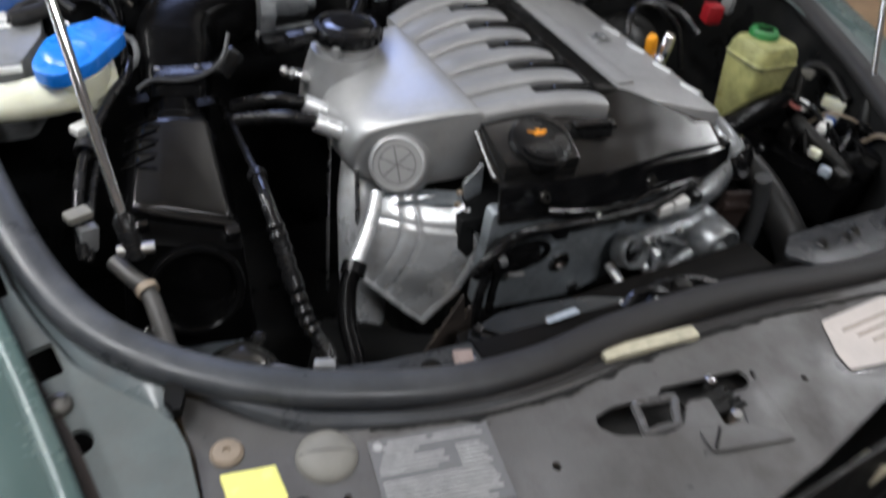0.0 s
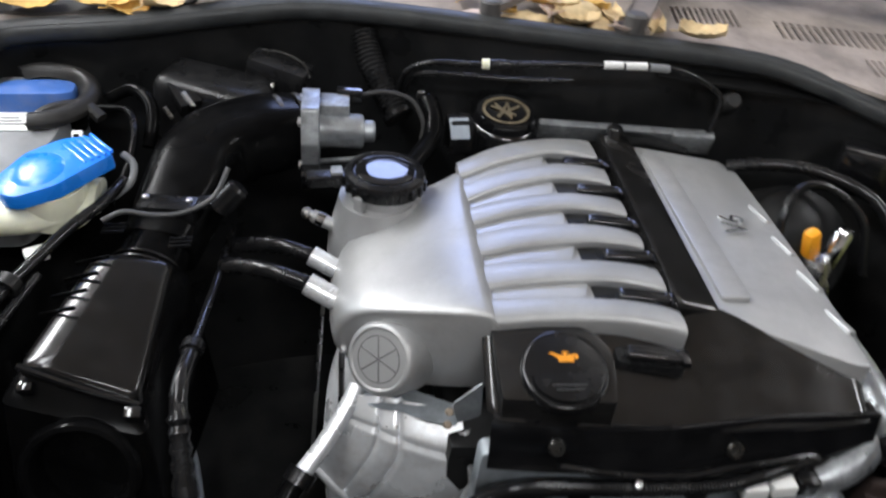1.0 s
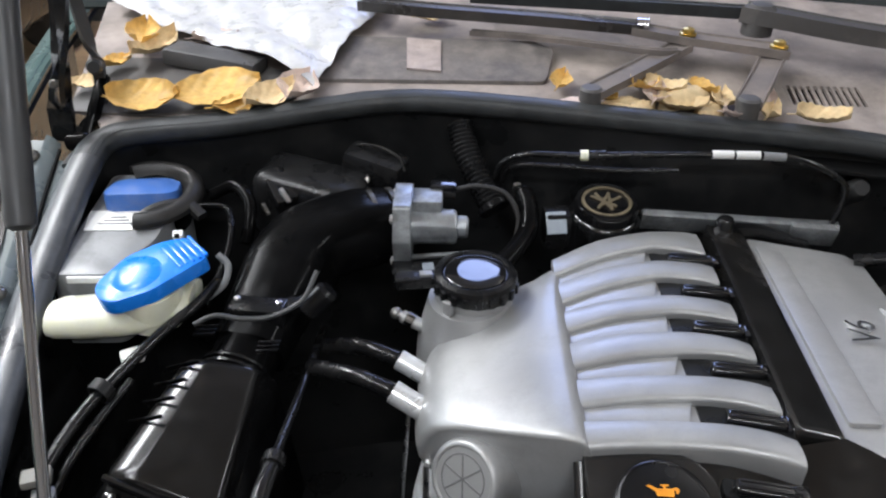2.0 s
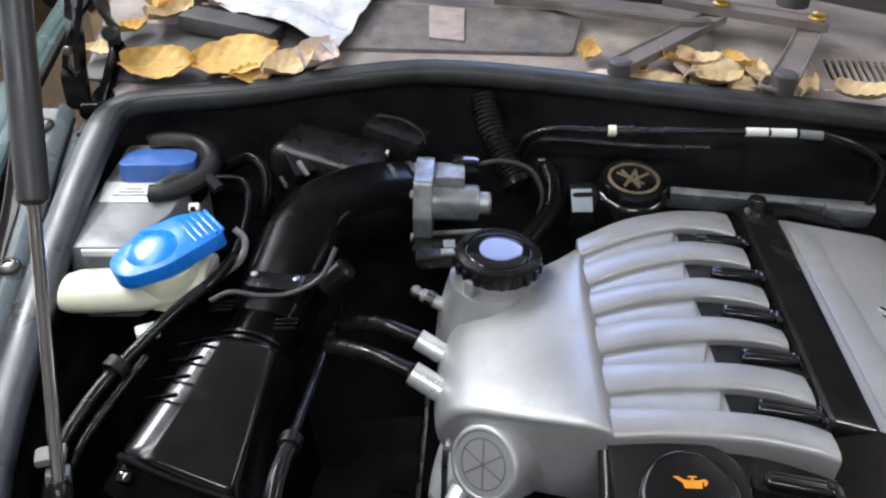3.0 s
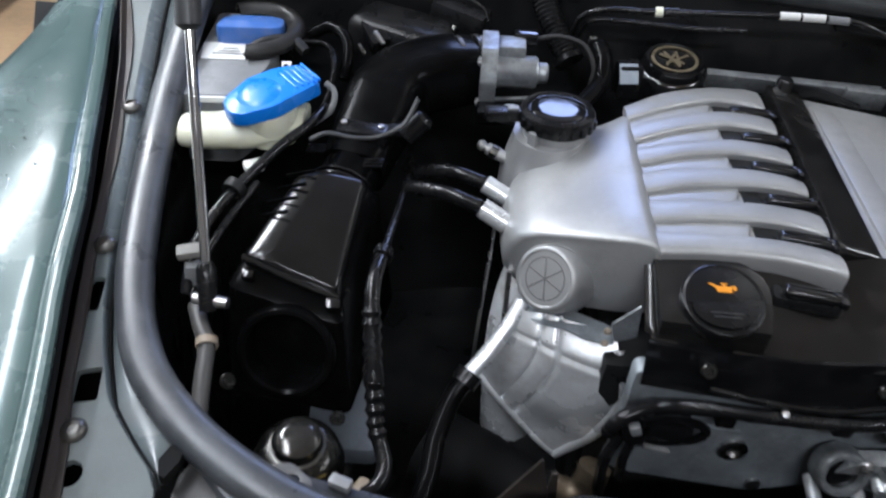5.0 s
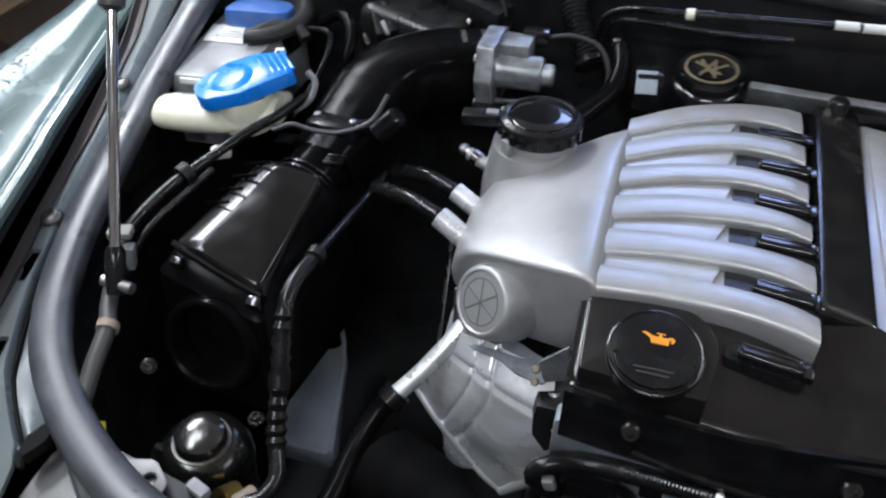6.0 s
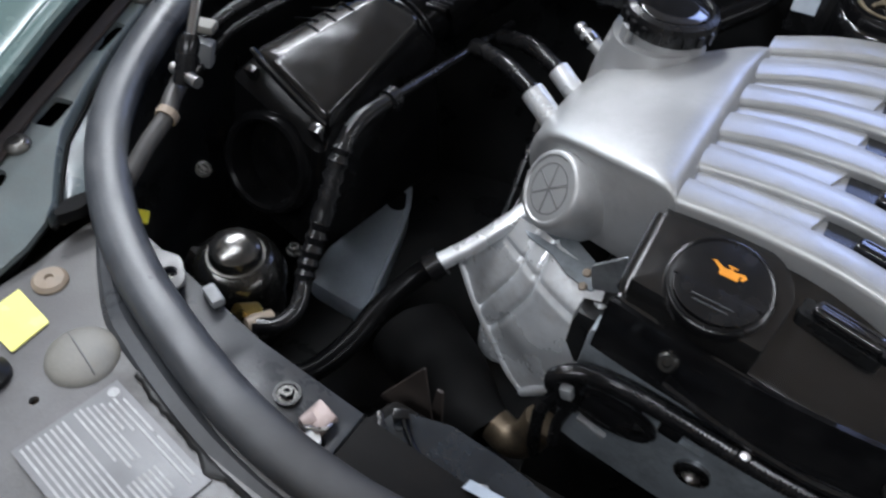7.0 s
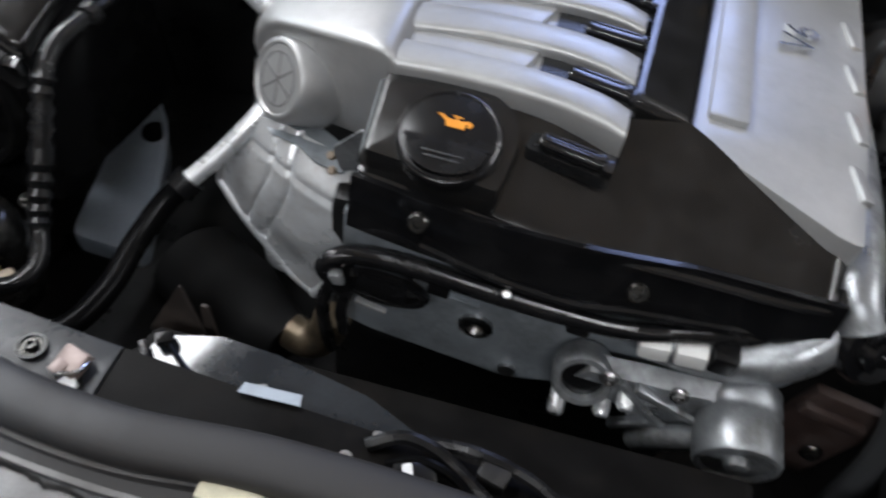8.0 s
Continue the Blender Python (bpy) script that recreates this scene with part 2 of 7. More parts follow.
rust_brown = material("rusty_steel", (0.026, 0.014, 0.011), 0.7, 0.0, 0.3, 30, 300, 0.4, dirt=(0.02, 0.016, 0.014), dirt_scale=30, dirt_amount=0.6)
carrier_dark = material("dirty_carrier_steel", (0.026, 0.028, 0.031), 0.28, 0.0, 0.3, 12, 380, 0.25, spec=0.30, dirt=(0.040, 0.034, 0.030), dirt_scale=14, dirt_amount=0.6, dirt_from=0.52)
chamber_black = material("chamber_black_plastic", (0.011, 0.011, 0.0115), 0.30, 0, 0.4, 22, 300, 0.2, dirt=(0.022, 0.021, 0.020), dirt_scale=20, dirt_amount=0.6, spec=0.3)
def blend_along(m, colour, axis, lo, hi, rough, scale=14):
    """Another colour and roughness, fading in between two places along one axis, with an uneven edge."""
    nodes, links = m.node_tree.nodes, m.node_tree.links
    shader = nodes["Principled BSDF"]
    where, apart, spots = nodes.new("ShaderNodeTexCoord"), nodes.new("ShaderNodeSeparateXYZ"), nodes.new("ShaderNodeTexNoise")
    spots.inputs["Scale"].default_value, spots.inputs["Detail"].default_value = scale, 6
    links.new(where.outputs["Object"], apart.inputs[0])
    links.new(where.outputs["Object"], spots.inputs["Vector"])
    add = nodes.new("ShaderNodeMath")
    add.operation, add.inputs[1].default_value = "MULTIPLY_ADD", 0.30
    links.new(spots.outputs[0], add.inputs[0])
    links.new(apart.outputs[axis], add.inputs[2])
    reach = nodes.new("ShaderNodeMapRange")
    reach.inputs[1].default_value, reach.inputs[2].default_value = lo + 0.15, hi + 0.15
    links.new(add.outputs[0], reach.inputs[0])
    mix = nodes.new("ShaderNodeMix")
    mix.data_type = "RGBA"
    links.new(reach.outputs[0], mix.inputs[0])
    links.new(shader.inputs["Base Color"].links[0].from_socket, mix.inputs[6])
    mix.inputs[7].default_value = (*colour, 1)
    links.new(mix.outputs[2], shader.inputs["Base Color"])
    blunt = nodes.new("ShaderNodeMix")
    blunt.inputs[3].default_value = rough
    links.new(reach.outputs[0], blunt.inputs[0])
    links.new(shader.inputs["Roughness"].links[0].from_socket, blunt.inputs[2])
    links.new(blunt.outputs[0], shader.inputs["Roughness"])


blend_along(seal_rubber, (0.013, 0.012, 0.012), 0, -0.40, -0.14, 0.66)
blend_along(seal_rubber, (0.034, 0.036, 0.038), 1, 0.30, 0.45, 0.42)
strip_paint = material("strip_paint", (0.100, 0.120, 0.126), 0.26, 0.0, 0.12, 14, 500, 0.05, 0.05, spec=0.5, dirt=(0.085, 0.082, 0.080), dirt_scale=18, dirt_amount=0.5, dirt_from=0.52)
dull_cap = material("dull_metal_cap", (0.085, 0.083, 0.079), 0.16, 0.85, 0.2, 40, 300, 0.2, dirt=(0.03, 0.027, 0.024), dirt_scale=30, dirt_amount=0.6, rough_vary=0.04)


bolt_steel = material("dull_bolt_steel", (0.14, 0.135, 0.125), 0.34, 0.8, 0.2, 40, 300, 0.2, dirt=(0.05, 0.045, 0.04), dirt_scale=60, dirt_amount=0.5)
water_clear = material("clear_water", (0.9, 0.92, 0.93), 0.04, 0, 0.02, 30, 300, 0.0, transmission=1.0, rough_vary=0.02)
ledge_black = material("dusty_ledge_plastic", (0.0045, 0.0042, 0.0040), 0.45, 0, 0.4, 20, 350, 0.3, dirt=(0.012, 0.0095, 0.008), dirt_scale=14, dirt_amount=0.6, spec=0.06)
hose_grey = material("grey_hose_rubber", (0.050, 0.048, 0.046), 0.42, 0, 0.2, 30, 300, 0.2)
clip_brown = material("pinkish_metal_clip", (0.30, 0.235, 0.215), 0.40, 0.2, 0.25, 40, 300, 0.3, dirt=(0.10, 0.075, 0.065), dirt_scale=50, dirt_amount=0.6)
riser_grey = material("wet_cowl_plastic", (0.135, 0.122, 0.115), 0.60, 0, 0.3, 30, 260, 0.4, dirt=(0.23, 0.20, 0.185), dirt_scale=34, dirt_amount=0.7, dirt_from=0.50, spec=0.25)
tab_pink = material("dusty_tab_plastic", (0.33, 0.275, 0.255), 0.75, 0, 0.2, 40, 300, 0.3, dirt=(0.22, 0.185, 0.17), dirt_scale=50, dirt_amount=0.6)


# ---- mesh helpers ----
ORIGIN = {}


def finish(name, bm, mat, at=Vector(), angle=38):
    bmesh.ops.recalc_face_normals(bm, faces=bm.faces)
    mesh = bpy.data.meshes.new(name)
    bm.transform(Matrix.Translation(-Vector(at)))
    for f in bm.faces:
        f.smooth = True
    bm.to_mesh(mesh)
    bm.free()
    mesh.set_sharp_from_angle(angle=radians(angle))
    mesh.materials.append(mat)
    return new(name, mesh)


def thing(name, at, label, category, group="", kind=""):
    ob = new(name)
    ob.empty_display_size = 0.05
    ob.location = at
    ORIGIN[ob.name] = Vector(at)
    return tagged(ob, label, category, group, kind)


def part(name, bm, mat, parent, label="", angle=38):
    at = ORIGIN[parent.name]
    ob = finish(name, bm, mat, at, angle)
    ob.parent = parent
    ORIGIN[ob.name] = at
    return tagged(ob, label)


def solid(name, bm, mat, label, category, kind="", group="", at=(0, 0, 0)):
    ob = finish(name, bm, mat, at)
    ob.location = at
    ORIGIN[ob.name] = Vector(at)
    return tagged(ob, label, category, group, kind)


def box(size, at=(0, 0, 0), turn=(0, 0, 0), bevel=0.0, segments=2, taper=1.0):
    bm = bmesh.new()
    bmesh.ops.create_cube(bm, size=1)
    for v in bm.verts:
        k = taper if v.co.z > 0 else 1
        v.co = Vector((v.co.x * size[0] * k, v.co.y * size[1] * k, v.co.z * size[2]))
    if bevel:
        bmesh.ops.bevel(bm, geom=bm.edges[:], offset=bevel, segments=segments, affect="EDGES", profile=0.6)
    bm.transform(pose(*at, *turn))
    return bm


def join(*bms):
    out = bms[0]
    for other in bms[1:]:
        mesh = bpy.data.meshes.new("joined")
        other.to_mesh(mesh)
        other.free()
        out.from_mesh(mesh)
        bpy.data.meshes.remove(mesh)
    return out


def spline(points, steps=8, closed=False):
    """Catmull-Rom curve through points of any width."""
    p = [np.array(q, float) for q in points]
    n, out = len(p), []
    for i in range(n if closed else n - 1):
        a = p[i - 1] if closed or i else 2 * p[0] - p[1]
        b, c = p[i], p[(i + 1) % n]
        d = p[(i + 2) % n] if closed or i + 2 < n else 2 * p[-1] - p[-2]
        for k in range(steps):
            t = k / steps
            out.append(0.5 * (2 * b + (c - a) * t + (2 * a - 5 * b + 4 * c - d) * t * t + (3 * b - a - 3 * c + d) * t ** 3))
    if not closed:
        out.append(p[-1])
    return out


def sweep(path, section, closed=False, scale=None, up=(0, 0, 1), caps=True):
    """Sweep a closed 2D section (side, up) along a list of points."""
    bm = bmesh.new()
    path = [Vector(q) for q in path]
    rings, side_before = [], None
    for i, q in enumerate(path):
        if closed:
            ahead = path[(i + 1) % len(path)] - path[i - 1]
        else:
            ahead = path[min(i + 1, len(path) - 1)] - path[max(i - 1, 0)]
        ahead.normalize()
        side = ahead.cross(Vector(up))
        if side.length < 0.15:
            side = side_before.copy() if side_before else ahead.cross(Vector((0, 1, 0.1)))
            side -= ahead * side.dot(ahead)
        elif side_before is not None and side.dot(side_before) < 0:
            side = -side
        side.normalize()
        side_before = side
        top = side.cross(ahead)
        k = scale[i] if scale is not None else 1
        rings.append([bm.verts.new(q + side * (a * k) + top * (b * k)) for a, b in section])
    m, n = len(section), len(rings)
    for i in range(n if closed else n - 1):
        r0, r1 = rings[i], rings[(i + 1) % n]
        for j in range(m):
            bm.faces.new((r0[j], r0[(j + 1) % m], r1[(j + 1) % m], r1[j]))
    if caps and not closed:
        bm.faces.new(rings[0][::-1])
        bm.faces.new(rings[-1])
    return bm


def ring2d(r, n=12, sx=1.0, sy=1.0):
    return [(r * sx * math.cos(2 * math.pi * i / n), r * sy * math.sin(2 * math.pi * i / n)) for i in range(n)]


def tube(points, r, n=12, steps=8, ribs=0.0, rib_span=None, closed=False):
    """A round hose or pipe through points. ribs: depth of corrugation."""
    path = spline(points, steps, closed)
    scale = None
    if ribs:
        lo, hi = rib_span or (0, 1)
        scale = [1 + (ribs if i % 2 and lo <= i / len(path) <= hi else 0) for i in range(len(path))]
    return sweep(path, ring2d(r, n), closed, scale)


def lathe(profile, at=(0, 0, 0), axis=(0, 0, 1), n=28):
    """Turn (radius, height) pairs round an axis."""
    bm = bmesh.new()
    rings = []
    for r, z in profile:
        rings.append([bm.verts.new((max(r, 1e-5) * math.cos(2 * math.pi * i / n), max(r, 1e-5) * math.sin(2 * math.pi * i / n), z)) for i in range(n)])
    for a, b in zip(rings, rings[1:]):
        for i in range(n):
            bm.faces.new((a[i], a[(i + 1) % n], b[(i + 1) % n], b[i]))
    if profile[0][0] > 1e-4 and profile[-1][0] > 1e-4:
        for i in range(n):
            bm.faces.new((rings[-1][i], rings[-1][(i + 1) % n], rings[0][(i + 1) % n], rings[0][i]))
    else:
        bm.faces.new(rings[0][::-1])
        bm.faces.new(rings[-1])
    bmesh.ops.remove_doubles(bm, verts=bm.verts, dist=5e-5)
    turn = Vector((0, 0, 1)).rotation_difference(Vector(axis).normalized()).to_matrix().to_4x4()
    bm.transform(Matrix.Translation(at) @ turn)
    return bm


def plate(outer, holes=(), depth=0.01, height=None, bevel=0.0):
    """A slab with a polygon outline and holes through it; height(x, y) lifts its top."""
    bm = bmesh.new()
    edges = []
    for loop in (outer, *holes):
        vs = [bm.verts.new((q[0], q[1], 0)) for q in loop]
        edges += [bm.edges.new((vs[i], vs[(i + 1) % len(vs)])) for i in range(len(vs))]
    bmesh.ops.triangle_fill(bm, edges=edges, use_beauty=True)
    for f in bm.faces:
        if f.normal.z < 0:
            f.normal_flip()
    top = bm.faces[:]
    grown = bmesh.ops.extrude_face_region(bm, geom=top, use_keep_orig=True)
    low = [g for g in grown["geom"] if isinstance(g, bmesh.types.BMVert)]
    for v in low:
        v.co.z -= depth
    if bevel:
        rim = [e for e in bm.edges if e.is_manifold and all(v.co.z > -1e-6 for v in e.verts) and any(abs(f.normal.z) < 0.5 for f in e.link_faces)]
        bm.normal_update()
        rim = [e for e in bm.edges if all(v.co.z > -1e-6 for v in e.verts) and any(abs(f.normal.z) < 0.5 for f in e.link_faces)]
        bmesh.ops.bevel(bm, geom=rim, offset=bevel, segments=2, affect="EDGES", profile=0.6)
    if height:
        for v in bm.verts:
            v.co.z += height(v.co.x, v.co.y)
    return bm


def sheet(fn, nu, nv, depth=0.004):
    """A bent sheet: fn(u, v) gives places for u, v from 0 to 1; given a thickness downwards along its normals."""
    bm = bmesh.new()
    grid = [[bm.verts.new(fn(i / nu, j / nv)) for j in range(nv + 1)] for i in range(nu + 1)]
    for i in range(nu):
        for j in range(nv):
            bm.faces.new((grid[i][j], grid[i + 1][j], grid[i + 1][j + 1], grid[i][j + 1]))
    if depth:
        bm.normal_update()
        normals = {v: v.normal.copy() for v in bm.verts}
        grown = bmesh.ops.extrude_face_region(bm, geom=bm.faces[:], use_keep_orig=True)
        old = [v for row in grid for v in row]
        for g in grown["geom"]:
            if isinstance(g, bmesh.types.BMVert):
                g.co -= g.normal * depth if g.normal.length else Vector((0, 0, depth))
    return bm


def loft(sections):
    """Skin closed loops of equal length, capped at both ends."""
    bm = bmesh.new()
    rings = [[bm.verts.new(q) for q in s] for s in sections]
    m = len(rings[0])
    for a, b in zip(rings, rings[1:]):
        for j in range(m):
            bm.faces.new((a[j], a[(j + 1) % m], b[(j + 1) % m], b[j]))
    bm.faces.new(rings[0][::-1])
    bm.faces.new(rings[-1])
    return bm


def bolt(at, axis=(0, 0, 1), r=0.008, washer=0.012, h=0.007):
    """Hexagon head on a washer."""
    head = lathe([(0, 0.002), (r, 0.002), (r, h * 0.8), (r * 0.85, h), (r * 0.45, h), (r * 0.4, h * 0.6), (0, h * 0.6)], at, axis, 6)
    return join(lathe([(0, -0.001), (washer, -0.001), (washer, 0.0015), (washer * 0.9, 0.0025), (0, 0.0025)], at, axis, 18), head)


def rounded(pts, r, n=4):
    """Round the corners of a polygon."""
    out, m = [], len(pts)
    for i in range(m):
        p, a, b = Vector(pts[i]), Vector(pts[i - 1]), Vector(pts[(i + 1) % m])
        da, db = (a - p), (b - p)
        k = min(r, da.length * 0.45, db.length * 0.45)
        s, e = p + da.normalized() * k, p + db.normalized() * k
        for j in range(n + 1):
            t = j / n
            out.append(tuple((1 - t) ** 2 * s + 2 * t * (1 - t) * p + t * t * e))
    return out


def rim_z(y):
    return 0.915 + 0.22 * y + 0.12 * max(0, y - 0.3)


def along(y, pairs):
    return float(np.interp(y, [q[0] for q in pairs], [q[1] for q in pairs]))


# ---- the room ----
solid("ground", box((14, 14, 0.1), (0, 1, -0.05)), concrete, "brown stained workshop floor", "floor", "structure")
solid("wall_north", join(box((14, 0.2, 3.05), (0, 4.6, 1.525)), box((6.6, 0.2, 1.4), (-3.70, 4.6, 3.75)), box((5.8, 0.2, 1.4), (4.10, 4.6, 3.75)), box((14, 0.2, 0.15), (0, 4.6, 4.525))), dark_wall, "dark workshop wall with a high window", "wall", "structure")
solid("wall_south", box((14, 0.2, 4.6), (0, -4.6, 2.3)), wall_paint, "plain workshop wall", "wall", "structure")
solid("wall_west", join(box((0.2, 5.2, 4.6), (-5.6, -1.9, 2.3)), box((0.2, 0.1, 4.6), (-5.6, 4.45, 2.3)), box((0.2, 3.7, 1.1), (-5.6, 2.55, 4.05))), wall_paint, "workshop wall with an open door", "wall", "structure")
solid("wall_east", box((0.2, 9, 4.6), (5.6, 0, 2.3)), wall_paint, "plain workshop wall", "wall", "structure")
solid("ceiling", box((14, 9.4, 0.1), (0, 0, 4.65)), ceiling_paint, "pale dusty workshop ceiling", "ceiling", "structure")

# ---- body of the car round the engine bay ----
OUTER = [(-0.55, -0.555), (-0.42, -0.573), (-0.30, -0.590), (-0.25, -0.600), (-0.20, -0.610), (-0.15, -0.621), (-0.10, -0.631), (-0.05, -0.642), (0.0, -0.653), (0.05, -0.662), (0.10, -0.671), (0.20, -0.694), (0.30, -0.720), (0.40, -0.75), (0.56, -0.80), (0.75, -0.84)]
JOINT = [(-0.23, -0.510), (-0.215, -0.516), (-0.20, -0.532), (-0.175, -0.556), (-0.15, -0.577), (-0.10, -0.599), (-0.05, -0.616), (0.0, -0.627), (0.05, -0.636), (0.10, -0.645), (0.20, -0.663), (0.30, -0.682), (0.40, -0.697), (0.48, -0.705)]
EDGE = [(-0.75, -0.54), (-0.55, -0.560), (-0.42, -0.576), (-0.30, -0.594), (-0.25, -0.602), (-0.20, -0.611), (-0.15, -0.621), (-0.10, -0.632), (-0.05, -0.642), (0.0, -0.651), (0.05, -0.663), (0.10, -0.680), (0.20, -0.710), (0.30, -0.742), (0.40, -0.775), (0.57, -0.825), (0.80, -0.87), (1.2, -0.92)]
EDGE_Z = [(-0.75, 0.81), (-0.55, 0.865), (-0.42, 0.890), (-0.30, 0.913), (-0.25, 0.924), (-0.20, 0.937), (-0.15, 0.951), (-0.10, 0.966), (-0.05, 0.979), (0.0, 0.988), (0.05, 0.994), (0.10, 0.998), (0.20, 1.002), (0.30, 1.004), (0.40, 1.006), (0.8, 1.04), (1.2, 1.07)]
SEAL_SIDE = [(-0.655, 0.44, 1.035), (-0.652, 0.30, 0.990), (-0.637, 0.166, 0.953), (-0.605, 0.0, 0.917), (-0.565, -0.10, 0.894), (-0.505, -0.165, 0.880),
             (-0.435, -0.21, 0.871), (-0.36, -0.24, 0.864), (-0.255, -0.268, 0.858), (-0.15, -0.276, 0.857), (-0.03, -0.266, 0.859), (0.14, -0.268, 0.859),
             (0.38, -0.292, 0.854), (0.52, -0.265, 0.862), (0.63, -0.17, 0.88), (0.70, 0.0, 0.917), (0.735, 0.166, 0.953), (0.735, 0.27, 0.98)]
SEAL_REAR = [(0.66, 0.335, 1.0), (0.556, 0.414, 1.02), (0.48, 0.464, 1.037), (0.389, 0.504, 1.05), (0.198, 0.529, 1.059), (0.047, 0.546, 1.065),
             (-0.148, 0.569, 1.072), (-0.267, 0.571, 1.073), (-0.375, 0.55, 1.066), (-0.494, 0.519, 1.056), (-0.60, 0.503, 1.05), (-0.642, 0.485, 1.046)]
loop = spline(SEAL_SIDE + SEAL_REAR, 8, True)
seal = thing("hood_seal", (0, 0, 0.85), "dusty black rubber seal round the engine bay opening", "rubber seal", kind="structure")
bulb = [(math.copysign(0.0200 * abs(math.cos(a)) ** 0.8, math.cos(a)), 0.004 + math.copysign(0.0150 * abs(math.sin(a)) ** 0.8, math.sin(a))) for a in np.linspace(0, 2 * math.pi, 20, endpoint=False)]
n_side = len(SEAL_SIDE) * 8 - 7
part("bulb", sweep(loop[:n_side + 1], bulb), seal_rubber, seal, "grey dusty rubber bulb, blacker at the front")
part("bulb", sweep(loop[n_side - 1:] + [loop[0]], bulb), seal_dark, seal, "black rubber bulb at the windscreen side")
lip = [(-0.042, -0.014), (-0.036, -0.003), (-0.026, 0.000), (-0.016, -0.006), (-0.014, -0.014)]
lip_r = [(-x, z) for x, z in lip][::-1]
front_run = [q for q in loop[:n_side + 1] if q[1] < -0.17]
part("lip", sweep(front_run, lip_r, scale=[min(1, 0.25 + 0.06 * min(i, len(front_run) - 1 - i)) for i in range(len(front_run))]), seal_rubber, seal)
foot_run = [Vector(q) for q in loop[:n_side + 1] if q[1] < -0.20 and -0.36 < q[0] < 0.42]


def foot_place(u, v):
    k = min(int(u * (len(foot_run) - 1)), len(foot_run) - 2)
    p = foot_run[k].lerp(foot_run[k + 1], u * (len(foot_run) - 1) - k)
    wide = 0.003 + 0.012 * max(0, noise.noise(Vector((p.x * 38, 3.1, 0)))) + 0.004 * abs(noise.noise(Vector((p.x * 140, 7.7, 0))))
    return (p.x + 0.02 * u, p.y - 0.038 - wide * v, 0.8562 + 0.0016 * math.sin(math.pi * v))


solid("seal_crumbs", sheet(foot_place, 220, 4, 0.0008), matt_black, "black ragged strip along the foot of the seal", "rubber crumbs", "stuff")
round_off = lambda a0, z0, r: [(a0 + r * math.cos(a), z0 + r * math.sin(a)) for a in np.linspace(0, 2 * math.pi, 8, endpoint=False)]
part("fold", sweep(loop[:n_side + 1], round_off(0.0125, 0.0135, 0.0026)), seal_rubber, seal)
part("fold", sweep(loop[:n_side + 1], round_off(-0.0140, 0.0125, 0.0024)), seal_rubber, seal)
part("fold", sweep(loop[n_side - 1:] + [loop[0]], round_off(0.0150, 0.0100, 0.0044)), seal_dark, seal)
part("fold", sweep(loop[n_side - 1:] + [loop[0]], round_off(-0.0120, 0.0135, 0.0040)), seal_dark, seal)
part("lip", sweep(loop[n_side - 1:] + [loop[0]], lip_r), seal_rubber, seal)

# inner flange of the near fender, with its holes
ys = np.linspace(-0.50, 0.47, 28)
inner = [q for q in loop if q[0] < -0.50 and q[1] < 0.46]
inner.sort(key=lambda q: q[1])
FLANGE_UP = 0.014
bevel_width = [(-0.23, 0.004), (0.0, 0.005), (0.04, 0.015), (0.48, 0.017)]
joint_x = lambda y: along(y, JOINT)
flange_z = lambda x, y: max(0.8575, rim_z(y) + FLANGE_UP)
js = np.linspace(0.47, -0.225, 48)
flange_outline = [(along(y, OUTER), y) for y in ys] + [(joint_x(y) - along(y, bevel_width), y) for y in js] + [(-0.512, -0.230), (-0.507, -0.256), (-0.51, -0.32), (-0.515, -0.50)]
slot_hole = rounded([(-0.633, -0.062), (-0.622, -0.060), (-0.624, -0.044), (-0.627, -0.020), (-0.640, -0.022), (-0.641, -0.040), (-0.636, -0.046)], 0.002, 2)
square_hole = rounded([(-0.612, -0.160), (-0.589, -0.154), (-0.595, -0.120), (-0.617, -0.126)], 0.003, 2)
round_hole = [(-0.588 + 0.011 * math.cos(a), -0.223 + 0.012 * math.sin(a)) for a in np.linspace(0, 2 * math.pi, 14, endpoint=False)]
flange = solid("fender_flange", plate(flange_outline, [slot_hole, square_hole, round_hole], 0.006, flange_z, 0.0), paint_dull, "dusty greenish inner fender flange with holes and bolts", "body panel", "structure")
solid("flange_rim", sheet(lambda u, v: (joint_x(0.48 - 0.705 * u) - along(0.48 - 0.705 * u, bevel_width) * (1 - v), 0.48 - 0.705 * u, rim_z(0.48 - 0.705 * u) + FLANGE_UP + 0.0004 - 0.0135 * v ** 1.7), 60, 8, 0.003), strip_paint, "glossy greenish blue bevelled rim beside the hood seal", "body panel", "structure")
beside_seal = sorted([(q[1], q[0]) for q in inner if -0.24 < q[1] < 0.47])
solid("flange_channel", sheet(lambda u, v: (joint_x(0.455 - 0.67 * u) * (1 - v) + (along(0.455 - 0.67 * u, beside_seal) - 0.008) * v, 0.455 - 0.67 * u, rim_z(0.455 - 0.67 * u) - 0.001 - 0.004 * math.sin(math.pi * v)), 60, 6, 0.003), strip_paint, "glossy greenish blue steel channel beside the seal", "body panel", "structure")
solid("rim_joint", sweep([(joint_x(y), y, rim_z(y) + 0.0005) for y in js], round_off(0, 0, 0.0026)), part_shade_black, "thin black joint beside the flange rim", "joint", "structure")
# black plate laid on the channel: the notch's shade as colour
solid("channel_notch", plate([(-0.516, -0.204), (-0.509, -0.186), (-0.497, -0.190), (-0.497, -0.204), (-0.505, -0.222), (-0.511, -0.220)], [], 0.012, lambda x, y: 0.884), part_shade_black, "black plate in place of the shaded notch ending the steel channel", "notch", "structure")
